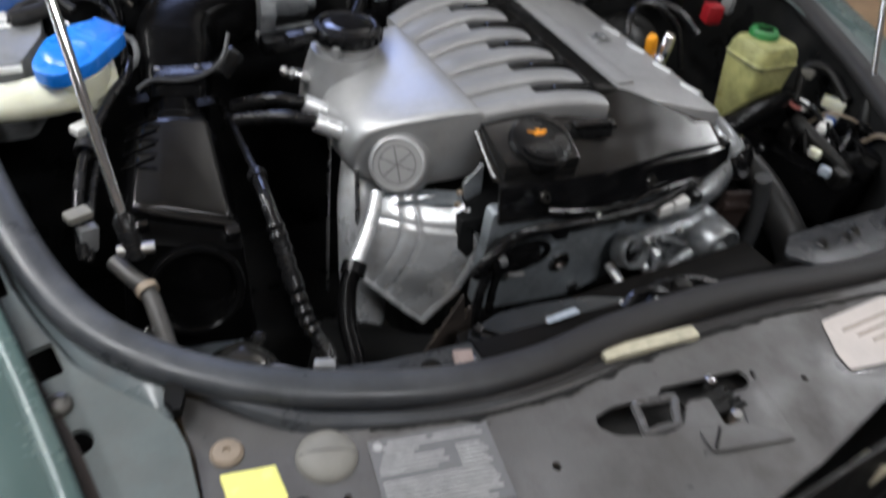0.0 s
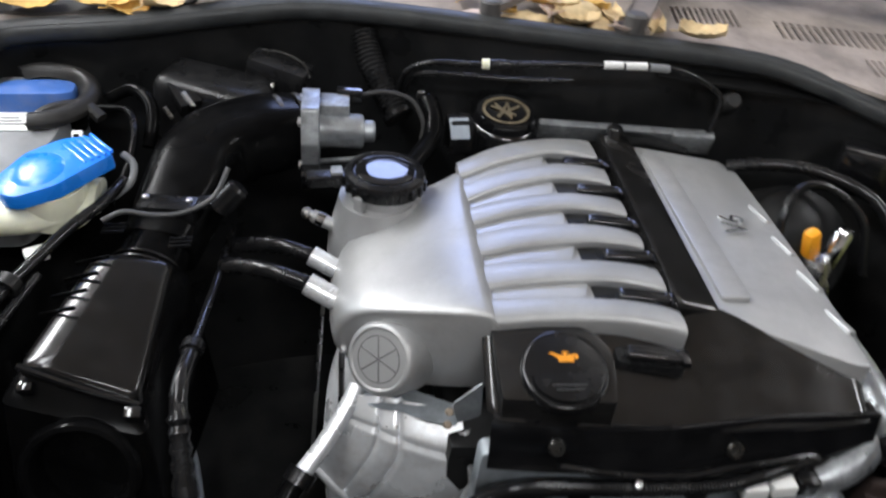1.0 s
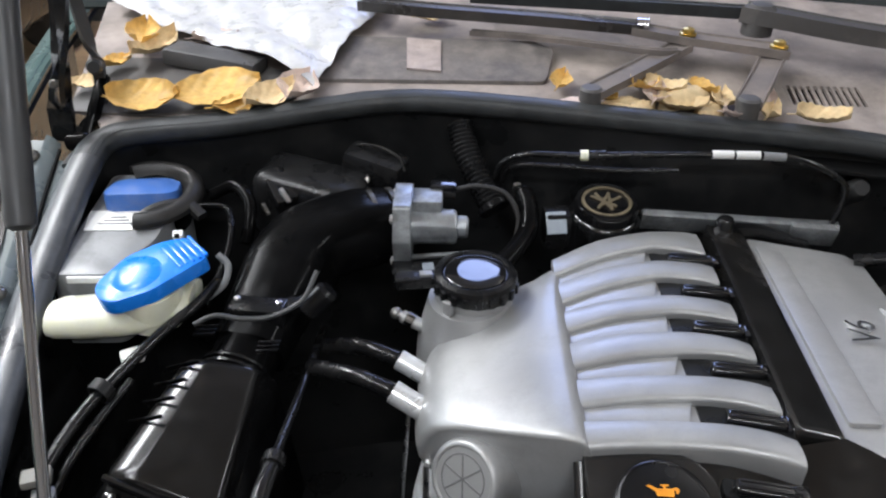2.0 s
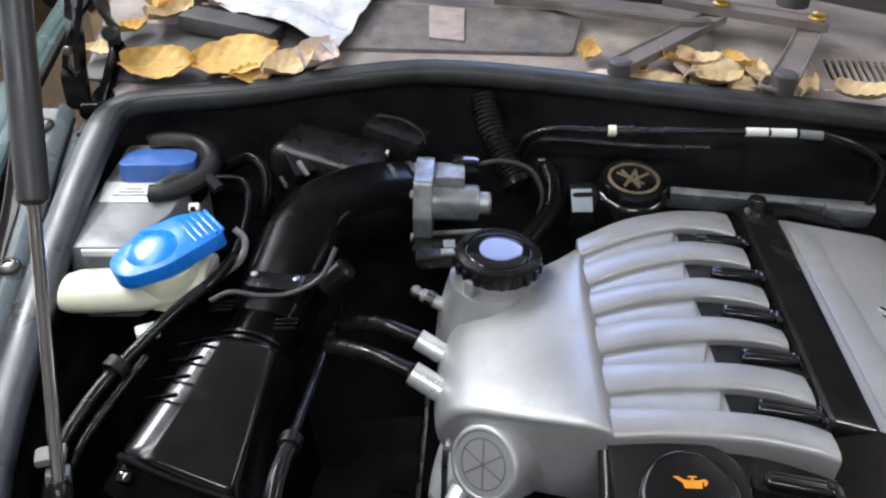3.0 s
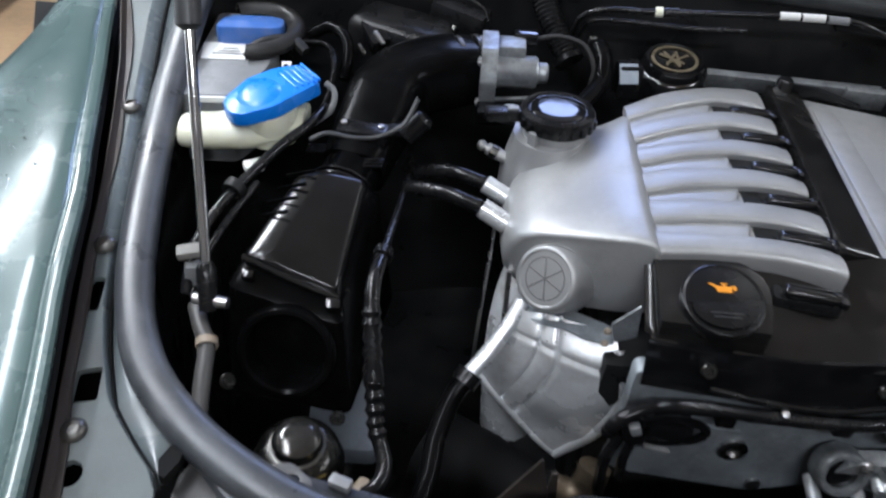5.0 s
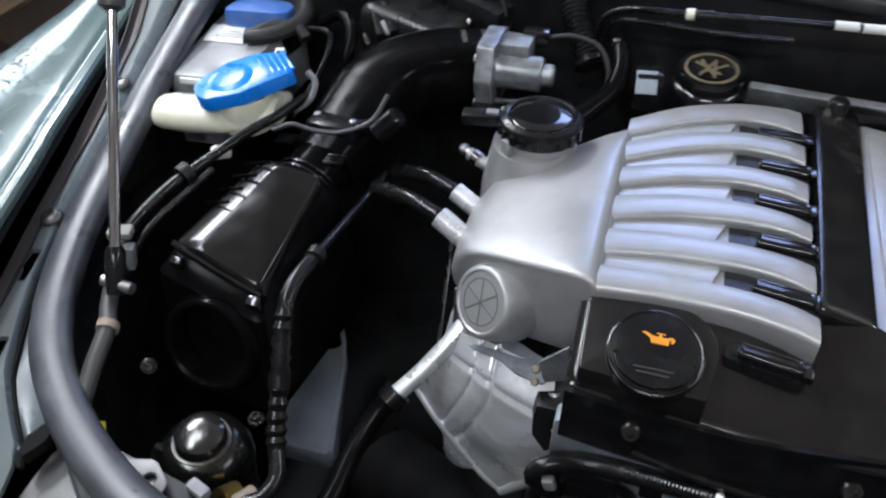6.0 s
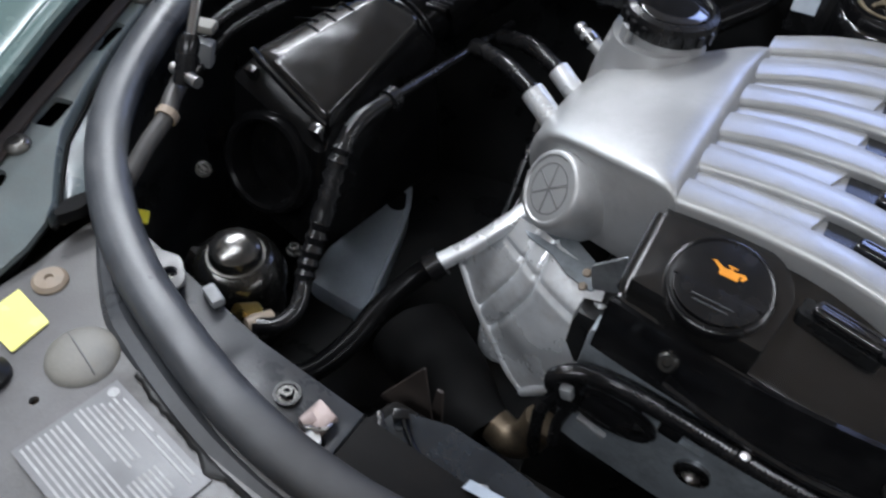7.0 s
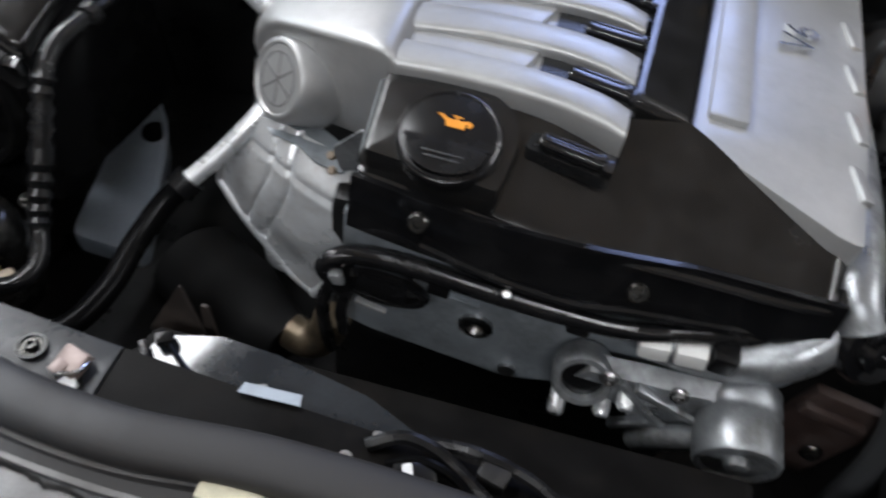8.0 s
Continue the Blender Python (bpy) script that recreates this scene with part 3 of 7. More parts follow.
for x, y in ((-0.684, 0.228), (-0.643, 0.019), (-0.599, -0.185), (-0.728, 0.440)):
    b = thing("flange_bolt", (x, y, rim_z(y) + 0.0145), "dull round steel bolt on the fender flange", "bolt", "fender bolts")
    part("dome", lathe([(0.0125, 0), (0.0122, 0.0022), (0.0105, 0.0050), (0.0070, 0.0068), (0.0048, 0.0070), (0.0042, 0.0048), (0, 0.0048)], (x, y, rim_z(y) + 0.0145), (0, -0.15, 1), 24), bolt_steel, b)


def fender_place(u, v):
    y = -0.75 + 1.95 * u
    x0, z0 = along(y, EDGE), along(y, EDGE_Z)
    prof = [(0.002, -0.012), (0.003, -0.004), (0.000, 0.000), (-0.007, 0.0016), (-0.012, 0.0012), (-0.0145, -0.0006), (-0.017, 0.0012), (-0.03, 0.004), (-0.055, 0.005), (-0.085, 0.002), (-0.115, -0.005), (-0.14, -0.014), (-0.16, -0.028), (-0.185, -0.062), (-0.205, -0.115), (-0.22, -0.30), (-0.215, -0.50), (-0.20, -0.70)]
    k = v * (len(prof) - 1)
    i = min(int(k), len(prof) - 2)
    f = k - i
    dx, dz = (prof[i][j] * (1 - f) + prof[i + 1][j] * f for j in (0, 1))
    reach = max(0.15, (x0 - along(y, [(-0.75, -0.78), (-0.3, -0.870), (0, -0.895), (0.35, -0.897), (0.7, -0.905), (1.2, -1.0)])) / 0.16)
    dx = dx * reach if dx < -0.02 else dx
    return (x0 + dx, y, z0 + dz)


solid("fender", sheet(fender_place, 60, 34, 0.0025), paint, "glossy dark green front fender with dusty reflections", "fender", "structure")
# black sheet: the shade of the gap put into its colour
solid("fender_gap", sheet(lambda u, v: (along(-0.6 + 1.1 * u, OUTER) + 0.040 - 0.19 * v, -0.6 + 1.1 * u, rim_z(-0.6 + 1.1 * u) - 0.060), 24, 2, 0.01), part_shade_black, "black sheet in place of the shade under the fender edge", "body gap", "structure")


# shade under the fender, drawn as a black sheet below its skin
def under_shade_place(u, v):
    x, y, z = fender_place(u, 0.06 + 0.70 * v)
    return (x + 0.003, y, z - 0.013)


solid("fender_liner", sheet(under_shade_place, 40, 24, 0.003), part_shade_black, "black sheet in place of the shade below the fender skin", "body gap", "structure")
random.seed(21)
drops = bmesh.new()
for i in range(240):
    u, v = 0.385 + 0.125 * random.random() ** 0.8, 0.42 + 0.14 * random.random()
    r = random.uniform(0.0008, 0.0021)
    drops = join(drops, lathe([(r, -0.0002), (r * 0.9, r * 0.35), (r * 0.5, r * 0.6), (0, r * 0.68)], fender_place(u, v), (0, 0, 1), 7))
solid("water_drops", drops, water_clear, "small clear water drops on the fender", "water drops", "stuff")

# far fender
solid("fender_far", sheet(lambda u, v: (0.76 + 0.24 * min(1, v * 2) ** 0.7, -0.7 + 1.9 * u, rim_z(min(0.42, -0.7 + 1.9 * u)) - 0.01 - 0.10 * min(1, v * 2) ** 3 - 0.56 * max(0, v * 2 - 1)), 20, 24, 0.003), paint, "glossy dark green front fender across the bay", "fender", "structure")
solid("flange_far", sheet(lambda u, v: (0.70 + 0.02 * math.sin(u * 3) + 0.065 * v, -0.10 + 0.55 * u, rim_z(-0.10 + 0.55 * u) + 0.004), 16, 2, 0.004), paint_dull, "dark inner fender flange across the bay", "body panel", "structure")

# walls of the bay under the seal
bm = bmesh.new()
top = [bm.verts.new((q[0], q[1], q[2] - 0.001)) for q in loop]
low = [bm.verts.new((q[0] * 0.97 + 0.001, q[1] * 0.97 + 0.004, 0.42)) for q in loop]
for i in range(len(loop)):
    j = (i + 1) % len(loop)
    bm.faces.new((top[i], top[j], low[j], low[i]))
bm.faces.new(low)
grown = bmesh.ops.extrude_face_region(bm, geom=bm.faces[:], use_keep_orig=True)
for g in grown["geom"]:
    if isinstance(g, bmesh.types.BMVert):
        g.co.x *= 1.012
        g.co.y = g.co.y * 1.015
        g.co.z -= 0.004
solid("bay_wall", bm, bay_black, "black painted walls and floor of the engine bay", "engine bay", "structure")

# slam panel at the front
front = [q for q in loop if q[1] < -0.05 and -0.50 < q[0] < 0.66]
front.sort(key=lambda q: q[0])
panel_outline = [(q[0], q[1] - 0.012) for q in front] + [(0.66, -0.30), (0.60, -0.40), (0.45, -0.425), (0.19, -0.455), (0.06, -0.485), (-0.10, -0.51), (-0.30, -0.52), (-0.50, -0.50), (-0.507, -0.32), (-0.502, -0.256), (-0.505, -0.20)]
latch_hole = rounded([(-0.132, -0.354), (-0.107, -0.349), (-0.052, -0.356), (-0.042, -0.348), (0.007, -0.354), (0.062, -0.360), (0.064, -0.376), (0.049, -0.384), (0.027, -0.383), (0.012, -0.416), (-0.009, -0.414), (0.000, -0.378), (-0.026, -0.374), (-0.050, -0.396), (-0.075, -0.400), (-0.124, -0.382), (-0.136, -0.366)], 0.005, 3)
slit_hole = rounded([(0.070, -0.366), (0.075, -0.366), (0.064, -0.402), (0.060, -0.402)], 0.001, 2)
dot = lambda x, y, r: [(x + r * math.cos(a), y + r * math.sin(a)) for a in np.linspace(0, 2 * math.pi, 10, endpoint=False)]


def panel_z(x, y):
    z = 0.855
    if y < -0.44:
        z -= 1.6 * (y + 0.44) ** 2
    return z


panel = solid("slam_panel", plate(panel_outline, [latch_hole, slit_hole, dot(-0.201, -0.388, 0.005), dot(0.125, -0.398, 0.004), dot(-0.393, -0.345, 0.004)], 0.005, panel_z), panel_grey, "dusty grey plastic slam panel with latch opening", "slam panel", "structure")
solid("front_skirt", sheet(lambda u, v: (-0.52 + 1.14 * u, -0.505 + 0.09 * max(0, u - 0.42) - 0.03 * v, 0.843 - 0.22 * v), 20, 4, 0.006), matt_black, "black lower front below the slam panel", "body panel", "structure")

# inner carrier ledge behind the front seal
left_ledge = [(-0.47, -0.175), (-0.395, -0.185), (-0.30, -0.198), (-0.19, -0.2025), (-0.19, -0.2765), (-0.255, -0.272), (-0.36, -0.245), (-0.43, -0.215)]
right_ledge = [(-0.188, -0.2025), (-0.04, -0.208), (0.06, -0.210), (0.20, -0.215), (0.40, -0.235), (0.40, -0.30), (0.14, -0.272), (-0.03, -0.272), (-0.15, -0.28), (-0.188, -0.277)]
solid("lock_carrier", plate(left_ledge, [dot(-0.305, -0.240, 0.010), dot(-0.208, -0.247, 0.011)], 0.006, lambda x, y: 0.835 + 0.10 * max(0, -0.25 - x), 0.001), carrier_dark, "dark dirty metal carrier ledge behind the front seal", "carrier", "structure")
solid("lock_carrier_black", plate(right_ledge, [], 0.006, lambda x, y: 0.835, 0.001), ledge_black, "black plastic carrier ledge behind the front seal", "carrier", "structure")

# cowl under the windscreen
def cowl_z(x, y):
    return 1.068 + 0.12 * (y - 0.57)


rear = [q for q in loop if q[1] > 0.30 and q[0] < 0.72 and (q[0] > -0.60 or q[1] > 0.47)]
rear.sort(key=lambda q: q[0])
VENTS = ((0.300, 0.632, 11, 0.110, 0.058, 0.02), (0.462, 0.600, 15, 0.19, 0.058, 0.16), (0.562, 0.492, 9, 0.09, 0.05, 0.16))
vent_holes = [[(x0, y0 - h / 2), (x0 + w, y0 - h / 2 - lean * w), (x0 + w + 0.006, y0 + h / 2 - lean * w), (x0 + 0.006, y0 + h / 2)] for x0, y0, n, w, h, lean in VENTS]
cowl_outline = [(q[0], q[1] - 0.004) for q in rear] + [(0.80, 0.36), (0.86, 0.9), (0.4, 1.02), (-0.4, 1.02), (-0.80, 0.93), (-0.72, 0.56), (-0.66, 0.51)]
cowl = solid("cowl_panel", plate(cowl_outline, vent_holes, 0.006, cowl_z), cowl_grey, "dusty grey plastic cowl panel with vent slots", "cowl", "structure")
for x0, y0, n, w, h, lean in VENTS:
    for i in range(n + 1):
        x = x0 + w * i / n
        y = y0 - lean * (x - x0)
        part("slat", box((w / n * 0.42, h + 0.004, 0.005), (x + 0.003, y, cowl_z(x, y) - 0.002), (7, 0, -6), 0.0008), cowl_grey, cowl)
# black sheet below the vents, painting the shade seen through the slots
solid("cowl_underside", plate([(0.25, 0.50), (0.80, 0.38), (0.80, 0.72), (0.25, 0.72)], [], 0.004, lambda x, y: cowl_z(x, y) - 0.03), part_shade_black, "black sheet in place of the shade under the cowl vents", "tray", "structure")

# nose and front wheels that carry the body
def bumper_place(u, v):
    x = -0.86 + 1.86 * u
    bow = 0.16 * (1 - (2 * u - 1) ** 2)
    return (x, -0.62 - bow - 0.05 * math.sin(math.pi * v), 0.72 - 0.46 * v)


solid("front_bumper", sheet(bumper_place, 24, 8, 0.006), paint, "plain dark green front bumper", "bumper", "structure")
for x in (-0.76, 0.90):
    solid("front_tyre", lathe([(0.20, -0.09), (0.33, -0.10), (0.355, -0.08), (0.36, 0.0), (0.355, 0.08), (0.33, 0.10), (0.20, 0.09), (0.19, 0.0)], (x, 0.12, 0.36), (1, 0, 0), 36), tyre_rubber, "black rubber front tyre on the floor", "tyre", "structure")

solid("cowl_end_cover", plate(rounded([(-0.72, 0.535), (-0.60, 0.530), (-0.47, 0.558), (-0.41, 0.585), (-0.40, 0.640), (-0.50, 0.70), (-0.72, 0.70)], 0.01), [], 0.004, lambda x, y: cowl_z(x, y) + 0.004, 0.001), arm_dark, "dark plastic cover at the end of the cowl", "cover", "structure")

# dark brown strip along the outer edge of the flange
solid("primer_strip", sheet(lambda u, v: (along(-0.47 + 0.95 * u, OUTER) - 0.001 + 0.007 * min(1, v * 1.8) + (0.004 + 0.003 * math.sin(9 * u) + 0.002 * math.sin(31 * u)) * max(0, v * 2.2 - 1.2), -0.47 + 0.95 * u, flange_z(0, -0.47 + 0.95 * u) + 0.0018 + 0.010 * max(0, 1 - v * 1.8) ** 1.5), 60, 8, 0.002), dark_brown, "dark brown strip along the fender flange", "primer", "structure")


solid("latch_surround", plate(rounded([(0.078, -0.366), (0.067, -0.394), (0.050, -0.455), (-0.045, -0.435), (-0.042, -0.410), (0.014, -0.422), (0.034, -0.388), (0.066, -0.380)], 0.004), [], 0.002, lambda x, y: panel_z(x, y) + 0.0022, 0.0008), panel_grey, "raised grey surround beside the latch opening", "panel", "structure")


# ---- engine ----
def engine_block():
    e = thing("engine_block", (0.05, 0.2, 0.45), "dark engine block with grey timing cover", "engine")
    part("block", box((0.40, 0.42, 0.36), (0.10, 0.20, 0.66), bevel=0.02), bay_black, e)
    cover = [(-0.075, 0.70), (-0.045, 0.690), (0.10, 0.672), (0.15, 0.69), (0.30, 0.73), (0.34, 0.80), (0.34, 0.86), (-0.072, 0.868)]
    bm = plate(rounded(cover, 0.01), [], 0.02, None, 0.003)
    bm.transform(Matrix.Translation((0, -0.040, 0)) @ pose(0, 0, 0, 90))
    tc = part("timing_cover", bm, cover_grey, e, "grey cast timing cover")
    part("rib", box((0.10, 0.006, 0.004), (0.01, -0.042, 0.790), (0, 8, 0), 0.001), cover_grey, tc)
    part("boss", lathe([(0.017, -0.01), (0.017, 0.004), (0.014, 0.006), (0.009, 0.006), (0.009, 0.002), (0, 0.002)], (0.06, -0.040, 0.751), (0, -1, 0)), steel, tc, "steel plug boss")
    part("boss", lathe([(0.009, -0.01), (0.009, 0.004), (0, 0.005)], (0.10, -0.040, 0.690), (0, -1, 0)), steel, tc)
    return e


engine_block()

PLENUM_Y = [0.0395, 0.0405, 0.0425, 0.0455, 0.050, 0.056, 0.09, 0.14, 0.20, 0.25, 0.285, 0.31, 0.335, 0.350, 0.357]


def plenum_section(y, shrink=1.0):
    xl = along(y, [(0.04, -0.210), (0.055, -0.216), (0.10, -0.219), (0.22, -0.218), (0.26, -0.200), (0.29, -0.165), (0.32, -0.125), (0.362, -0.085)])
    xr = -0.052
    drop = 0.45 * max(0, y - 0.315) + 0.10 * max(0, y - 0.25)
    prof = [(1.00, 0.950), (0.985, 0.9625), (0.955, 0.9695), (0.925, 0.9728), (0.89, 0.9738), (0.80, 0.9722), (0.66, 0.9665), (0.50, 0.9585), (0.34, 0.9490), (0.20, 0.9390), (0.09, 0.9265), (0.03, 0.910), (0.0, 0.888), (0.02, 0.870), (0.10, 0.855), (0.3, 0.847), (0.55, 0.850), (0.8, 0.860), (1.0, 0.870)]
    cx, cz = (xl + xr) / 2, 0.912
    out = []
    for u, z in prof:
        x = xl + (xr - xl) * u
        slant = 0.060 * max(0, 1 - u) ** 1.3 * max(0, 1 - (y - 0.04) / 0.16)
        slant += 0.10 * max(0, 0.90 - z) * max(0, 1 - (y - 0.04) / 0.16)
        k = z - drop if z > 0.9 else z
        out.append((cx + (x - cx) * (shrink if u < 0.6 else 1), y + slant, cz + (k - cz) * shrink))
    return out


# rear and front edges of the six runners, at the plenum, at the bend and at the black strip
RUN_X = (-0.060, 0.000, 0.062, 0.100, 0.136)
RUN_REAR = ((0.346, 0.390, 0.414, 0.419, 0.420), (0.294, 0.328, 0.347, 0.348, 0.344), (0.241, 0.263, 0.276, 0.274, 0.268), (0.186, 0.203, 0.209, 0.206, 0.196), (0.130, 0.137, 0.139, 0.136, 0.129), (0.074, 0.0755, 0.074, 0.069, 0.059))
RUN_FRONT = ((0.310, 0.350, 0.376, 0.378, 0.369), (0.254, 0.290, 0.312, 0.313, 0.306), (0.204, 0.230, 0.243, 0.241, 0.234), (0.146, 0.165, 0.174, 0.174, 0.168), (0.092, 0.102, 0.105, 0.101, 0.091), (0.040, 0.044, 0.042, 0.036, 0.027))
RUN_TOP = 0.9665


def run_edge(edges, k):
    return spline([(x, y) for x, y in zip(RUN_X, edges[k])], 6)


def runner_bm(k):
    """A flat-backed runner with a rolled front edge and a low rear shoulder."""
    sections = []
    for i, (front, rear) in enumerate(zip(run_edge(RUN_FRONT, k), run_edge(RUN_REAR, k))):
        f, r = Vector((front[0], front[1], 0)), Vector((rear[0], rear[1], 0))
        across = (r - f).normalized()
        w = (r - f).length
        t = i / 24
        top = RUN_TOP + 0.0015 * math.sin(math.pi * min(1, t * 1.1)) - (0.003 if t > 0.9 else 0) * (t - 0.9) * 10
        deep = 0.030 if k == 5 else 0.012
        roll = 0.0085 if k == 5 else 0.0062
        edge = [(0.0004, -deep)] + [(roll * (1 - math.cos(a)), -roll + roll * math.sin(a)) for a in np.linspace(0.15, math.pi / 2, 6)]
        edge += [(w * 0.5, 0.0012), (w - 0.004, -0.0002), (w - 0.0012, -0.0012), (w, -0.0034), (w, -deep)]
        sections.append([tuple(f + across * a + Vector((0, 0, top + b))) for a, b in edge])
    return loft(sections)


def gap_panel_bm(k):
    """The low panel between two runners, cut off square before the coil plug."""
    front, rear = run_edge(RUN_FRONT, k), run_edge(RUN_REAR, k + 1)
    cut = 0.064 - 0.0025 * k
    a = [q for q in front if q[0] < cut] + [front[[q[0] >= cut for q in front].index(True)]]
    b = [q for q in rear if q[0] < cut - 0.004]
    outline = [(min(q[0], cut), q[1] + 0.002) for q in a] + [(q[0], q[1] - 0.0006) for q in b[::-1]]
    return plate(outline, [], 0.010, lambda x, y: RUN_TOP - 0.0060, 0.0012)


def coil_plug(slot, x, y, z, turn):
    """A glossy ribbed ignition plug lying in a runner slot."""
    at = pose(x, y, z, 0, 0, turn)
    b = box((0.056, 0.0155, 0.010), (0, 0, 0), (0, 0, 0), 0.0042, 3)
    for piece in (box((0.044, 0.0030, 0.0016), (-0.002, 0.0038, 0.0050), (0, 0, 0), 0.0007), box((0.044, 0.0030, 0.0016), (-0.002, -0.0030, 0.0050), (0, 0, 0), 0.0007)):
        b = join(b, piece)
    b.transform(at)
    part("plug", b, gloss_black, slot)
    b = join(box((0.009, 0.021, 0.009), (0.031, 0, -0.001), (0, 0, 0), 0.0025), box((0.006, 0.010, 0.013), (0.024, 0.001, 0), (0, 0, 0), 0.002))
    b.transform(at)
    part("collar", b, gloss_black, slot)


def intake_manifold():
    m = thing("intake_manifold", (0, 0.2, 0.85), "silver plastic intake manifold with six curved runners", "intake manifold")
    sections = []
    for y in PLENUM_Y:
        s = along(y, [(0.0395, 0.905), (0.0405, 0.945), (0.0425, 0.970), (0.0455, 0.985), (0.050, 0.995), (0.056, 1.0), (0.335, 1.0), (0.350, 0.97), (0.357, 0.9)])
        sections.append(plenum_section(y, s))
    part("plenum", loft(sections), silver, m, angle=50)
    base = [(-0.06, 0.050), (0.126, 0.060), (0.132, 0.412), (0.05, 0.402), (-0.06, 0.340)]
    part("deck", plate(base, [], 0.07, lambda x, y: 0.9555, 0.002), silver, m)
    for k in range(6):
        part("runner", runner_bm(k), silver, m, angle=40)
    for k in range(5):
        part("gap_panel", gap_panel_bm(k), silver, m)
        x0, x1 = 0.0665 - 0.0025 * k, 0.140
        ya, yb = (np.interp((x0, x1), RUN_X, RUN_FRONT[k])), (np.interp((x0, x1), RUN_X, RUN_REAR[k + 1]))
        s = part("slot", plate([(x0, ya[0] + 0.003), (x1, ya[1] + 0.003), (x1, yb[1] - 0.002), (x0, yb[0] - 0.002)], [], 0.012, lambda a, b: RUN_TOP - 0.0095), bay_black, m, "black recess at the end of a runner gap")
        coil_plug(s, 0.5 * (x0 + x1) + 0.010 + 0.003 * (k % 2), 0.54 * ya.mean() + 0.46 * yb.mean(), RUN_TOP - 0.0060, math.degrees(math.atan2(ya[1] - ya[0] + yb[1] - yb[0], 2 * (x1 - x0))))
    s = part("slot", plate(rounded([(0.062, 0.012), (0.130, -0.001), (0.134, 0.026), (0.066, 0.034)], 0.006), [], 0.012, lambda a, b: 0.9385, 0.001), bay_black, m, "black recess at the end of a runner gap")
    coil_plug(s, 0.100, 0.014, 0.944, -10)
    # round emblem with plain spokes on the front
    face = Vector((-0.56, -0.69, 0.46)).normalized()
    at = Vector((-0.168, 0.057, 0.900))
    part("emblem_boss", lathe([(0.043, -0.045), (0.0405, -0.010), (0.0385, -0.003), (0.0370, 0.0005), (0.0345, 0.0022), (0.0325, 0.0022), (0.0312, 0.0008), (0, 0.0008)], at, face, 40), silver, m)
    turn = Vector((0, 0, 1)).rotation_difference(face).to_matrix().to_4x4()
    ring = lathe([(0.0250, 0), (0.0250, 0.0012), (0.0236, 0.0012), (0.0236, 0)], at, face, 36)
    part("emblem_ring", ring, groove_grey, m)
    for i in range(3):
        b = box((0.047, 0.0018, 0.0012), (0, 0, 0.0007), (0, 0, 60 * i + 12), 0.0003)
        b.transform(Matrix.Translation(at) @ turn)
        part("emblem_spoke", b, groove_grey, m, "darker emblem line")
    # neck and vacuum nipples
    part("neck", lathe([(0.047, -0.10), (0.046, -0.03), (0.043, -0.012), (0.043, 0.0), (0, 0.0)], (-0.156, 0.272, 0.975), (0, 0, 1)), silver, m)
    part("neck_flare", lathe([(0.066, -0.10), (0.062, -0.065), (0.056, -0.038), (0.050, -0.018), (0.0462, -0.004), (0, -0.004)], (-0.163, 0.266, 0.970), (-0.05, -0.06, 1), 36), silver, m)
    for sx, sy in ((-0.030, -0.028), (0.036, -0.014)):
        part("lug", box((0.012, 0.009, 0.018), (-0.156 + sx, 0.272 + sy * 1.35, 0.972), (0, 0, 40 * sx / abs(sx)), 0.002), silver, m)
    for a, b, r in (((-0.195, 0.140, 0.897), (-0.243, 0.158, 0.917), 0.013), ((-0.195, 0.195, 0.897), (-0.240, 0.212, 0.915), 0.012), ((-0.195, 0.255, 0.917), (-0.240, 0.272, 0.930), 0.008)):
        part("nipple", tube([a, tuple((np.array(a) + b) / 2), b], r, 12, 2), shield_metal if r > 0.01 else silver, m, "bright metal hose nipple")
    tip = Vector((-0.045, 0.017, 0.013)).normalized()
    part("fitting", lathe([(0.0095, -0.004), (0.0095, 0.006), (0.006, 0.008), (0.0055, 0.016), (0.0075, 0.018), (0.0075, 0.022), (0.004, 0.026), (0, 0.026)], Vector((-0.240, 0.272, 0.930)) - tip * 0.012, tip, 14), steel, m, "small metal fitting")
    return m


intake_manifold()

cap = thing("filler_cap", (-0.156, 0.272, 0.975), "round black cap with a shiny flat top on the manifold neck", "cap")
ring = lathe([(0.046, 0), (0.048, 0.003), (0.048, 0.016), (0.046, 0.020), (0.040, 0.0225), (0.0375, 0.0215), (0.0362, 0.019), (0, 0.019)], (-0.156, 0.272, 0.975), (0, 0, 1), 40)
body = part("cap_body", ring, satin_black, cap)
part("cap_top", lathe([(0.0352, 0), (0.0350, 0.0018), (0.0338, 0.0026), (0.02, 0.0032), (0, 0.0034)], (-0.156, 0.272, 0.9942), (0, 0, 1), 36), gloss_black, cap, "glossy flat black disc")
for i in range(10):
    a = math.pi * (1.05 + 0.095 * i)
    part("grip", box((0.004, 0.007, 0.012), (-0.156 + 0.0485 * math.cos(a), 0.272 + 0.049 * math.sin(a), 0.984), (0, 0, math.degrees(a)), 0.001), satin_black, cap)
part("plug", box((0.050, 0.020, 0.014), (-0.222, 0.268, 0.985), (0, 0, 8), 0.003), satin_black, cap, "black wire plug")
part("plug_latch", box((0.014, 0.010, 0.004), (-0.212, 0.268, 0.9935), (0, 0, 8), 0.001), tank_grey, cap)


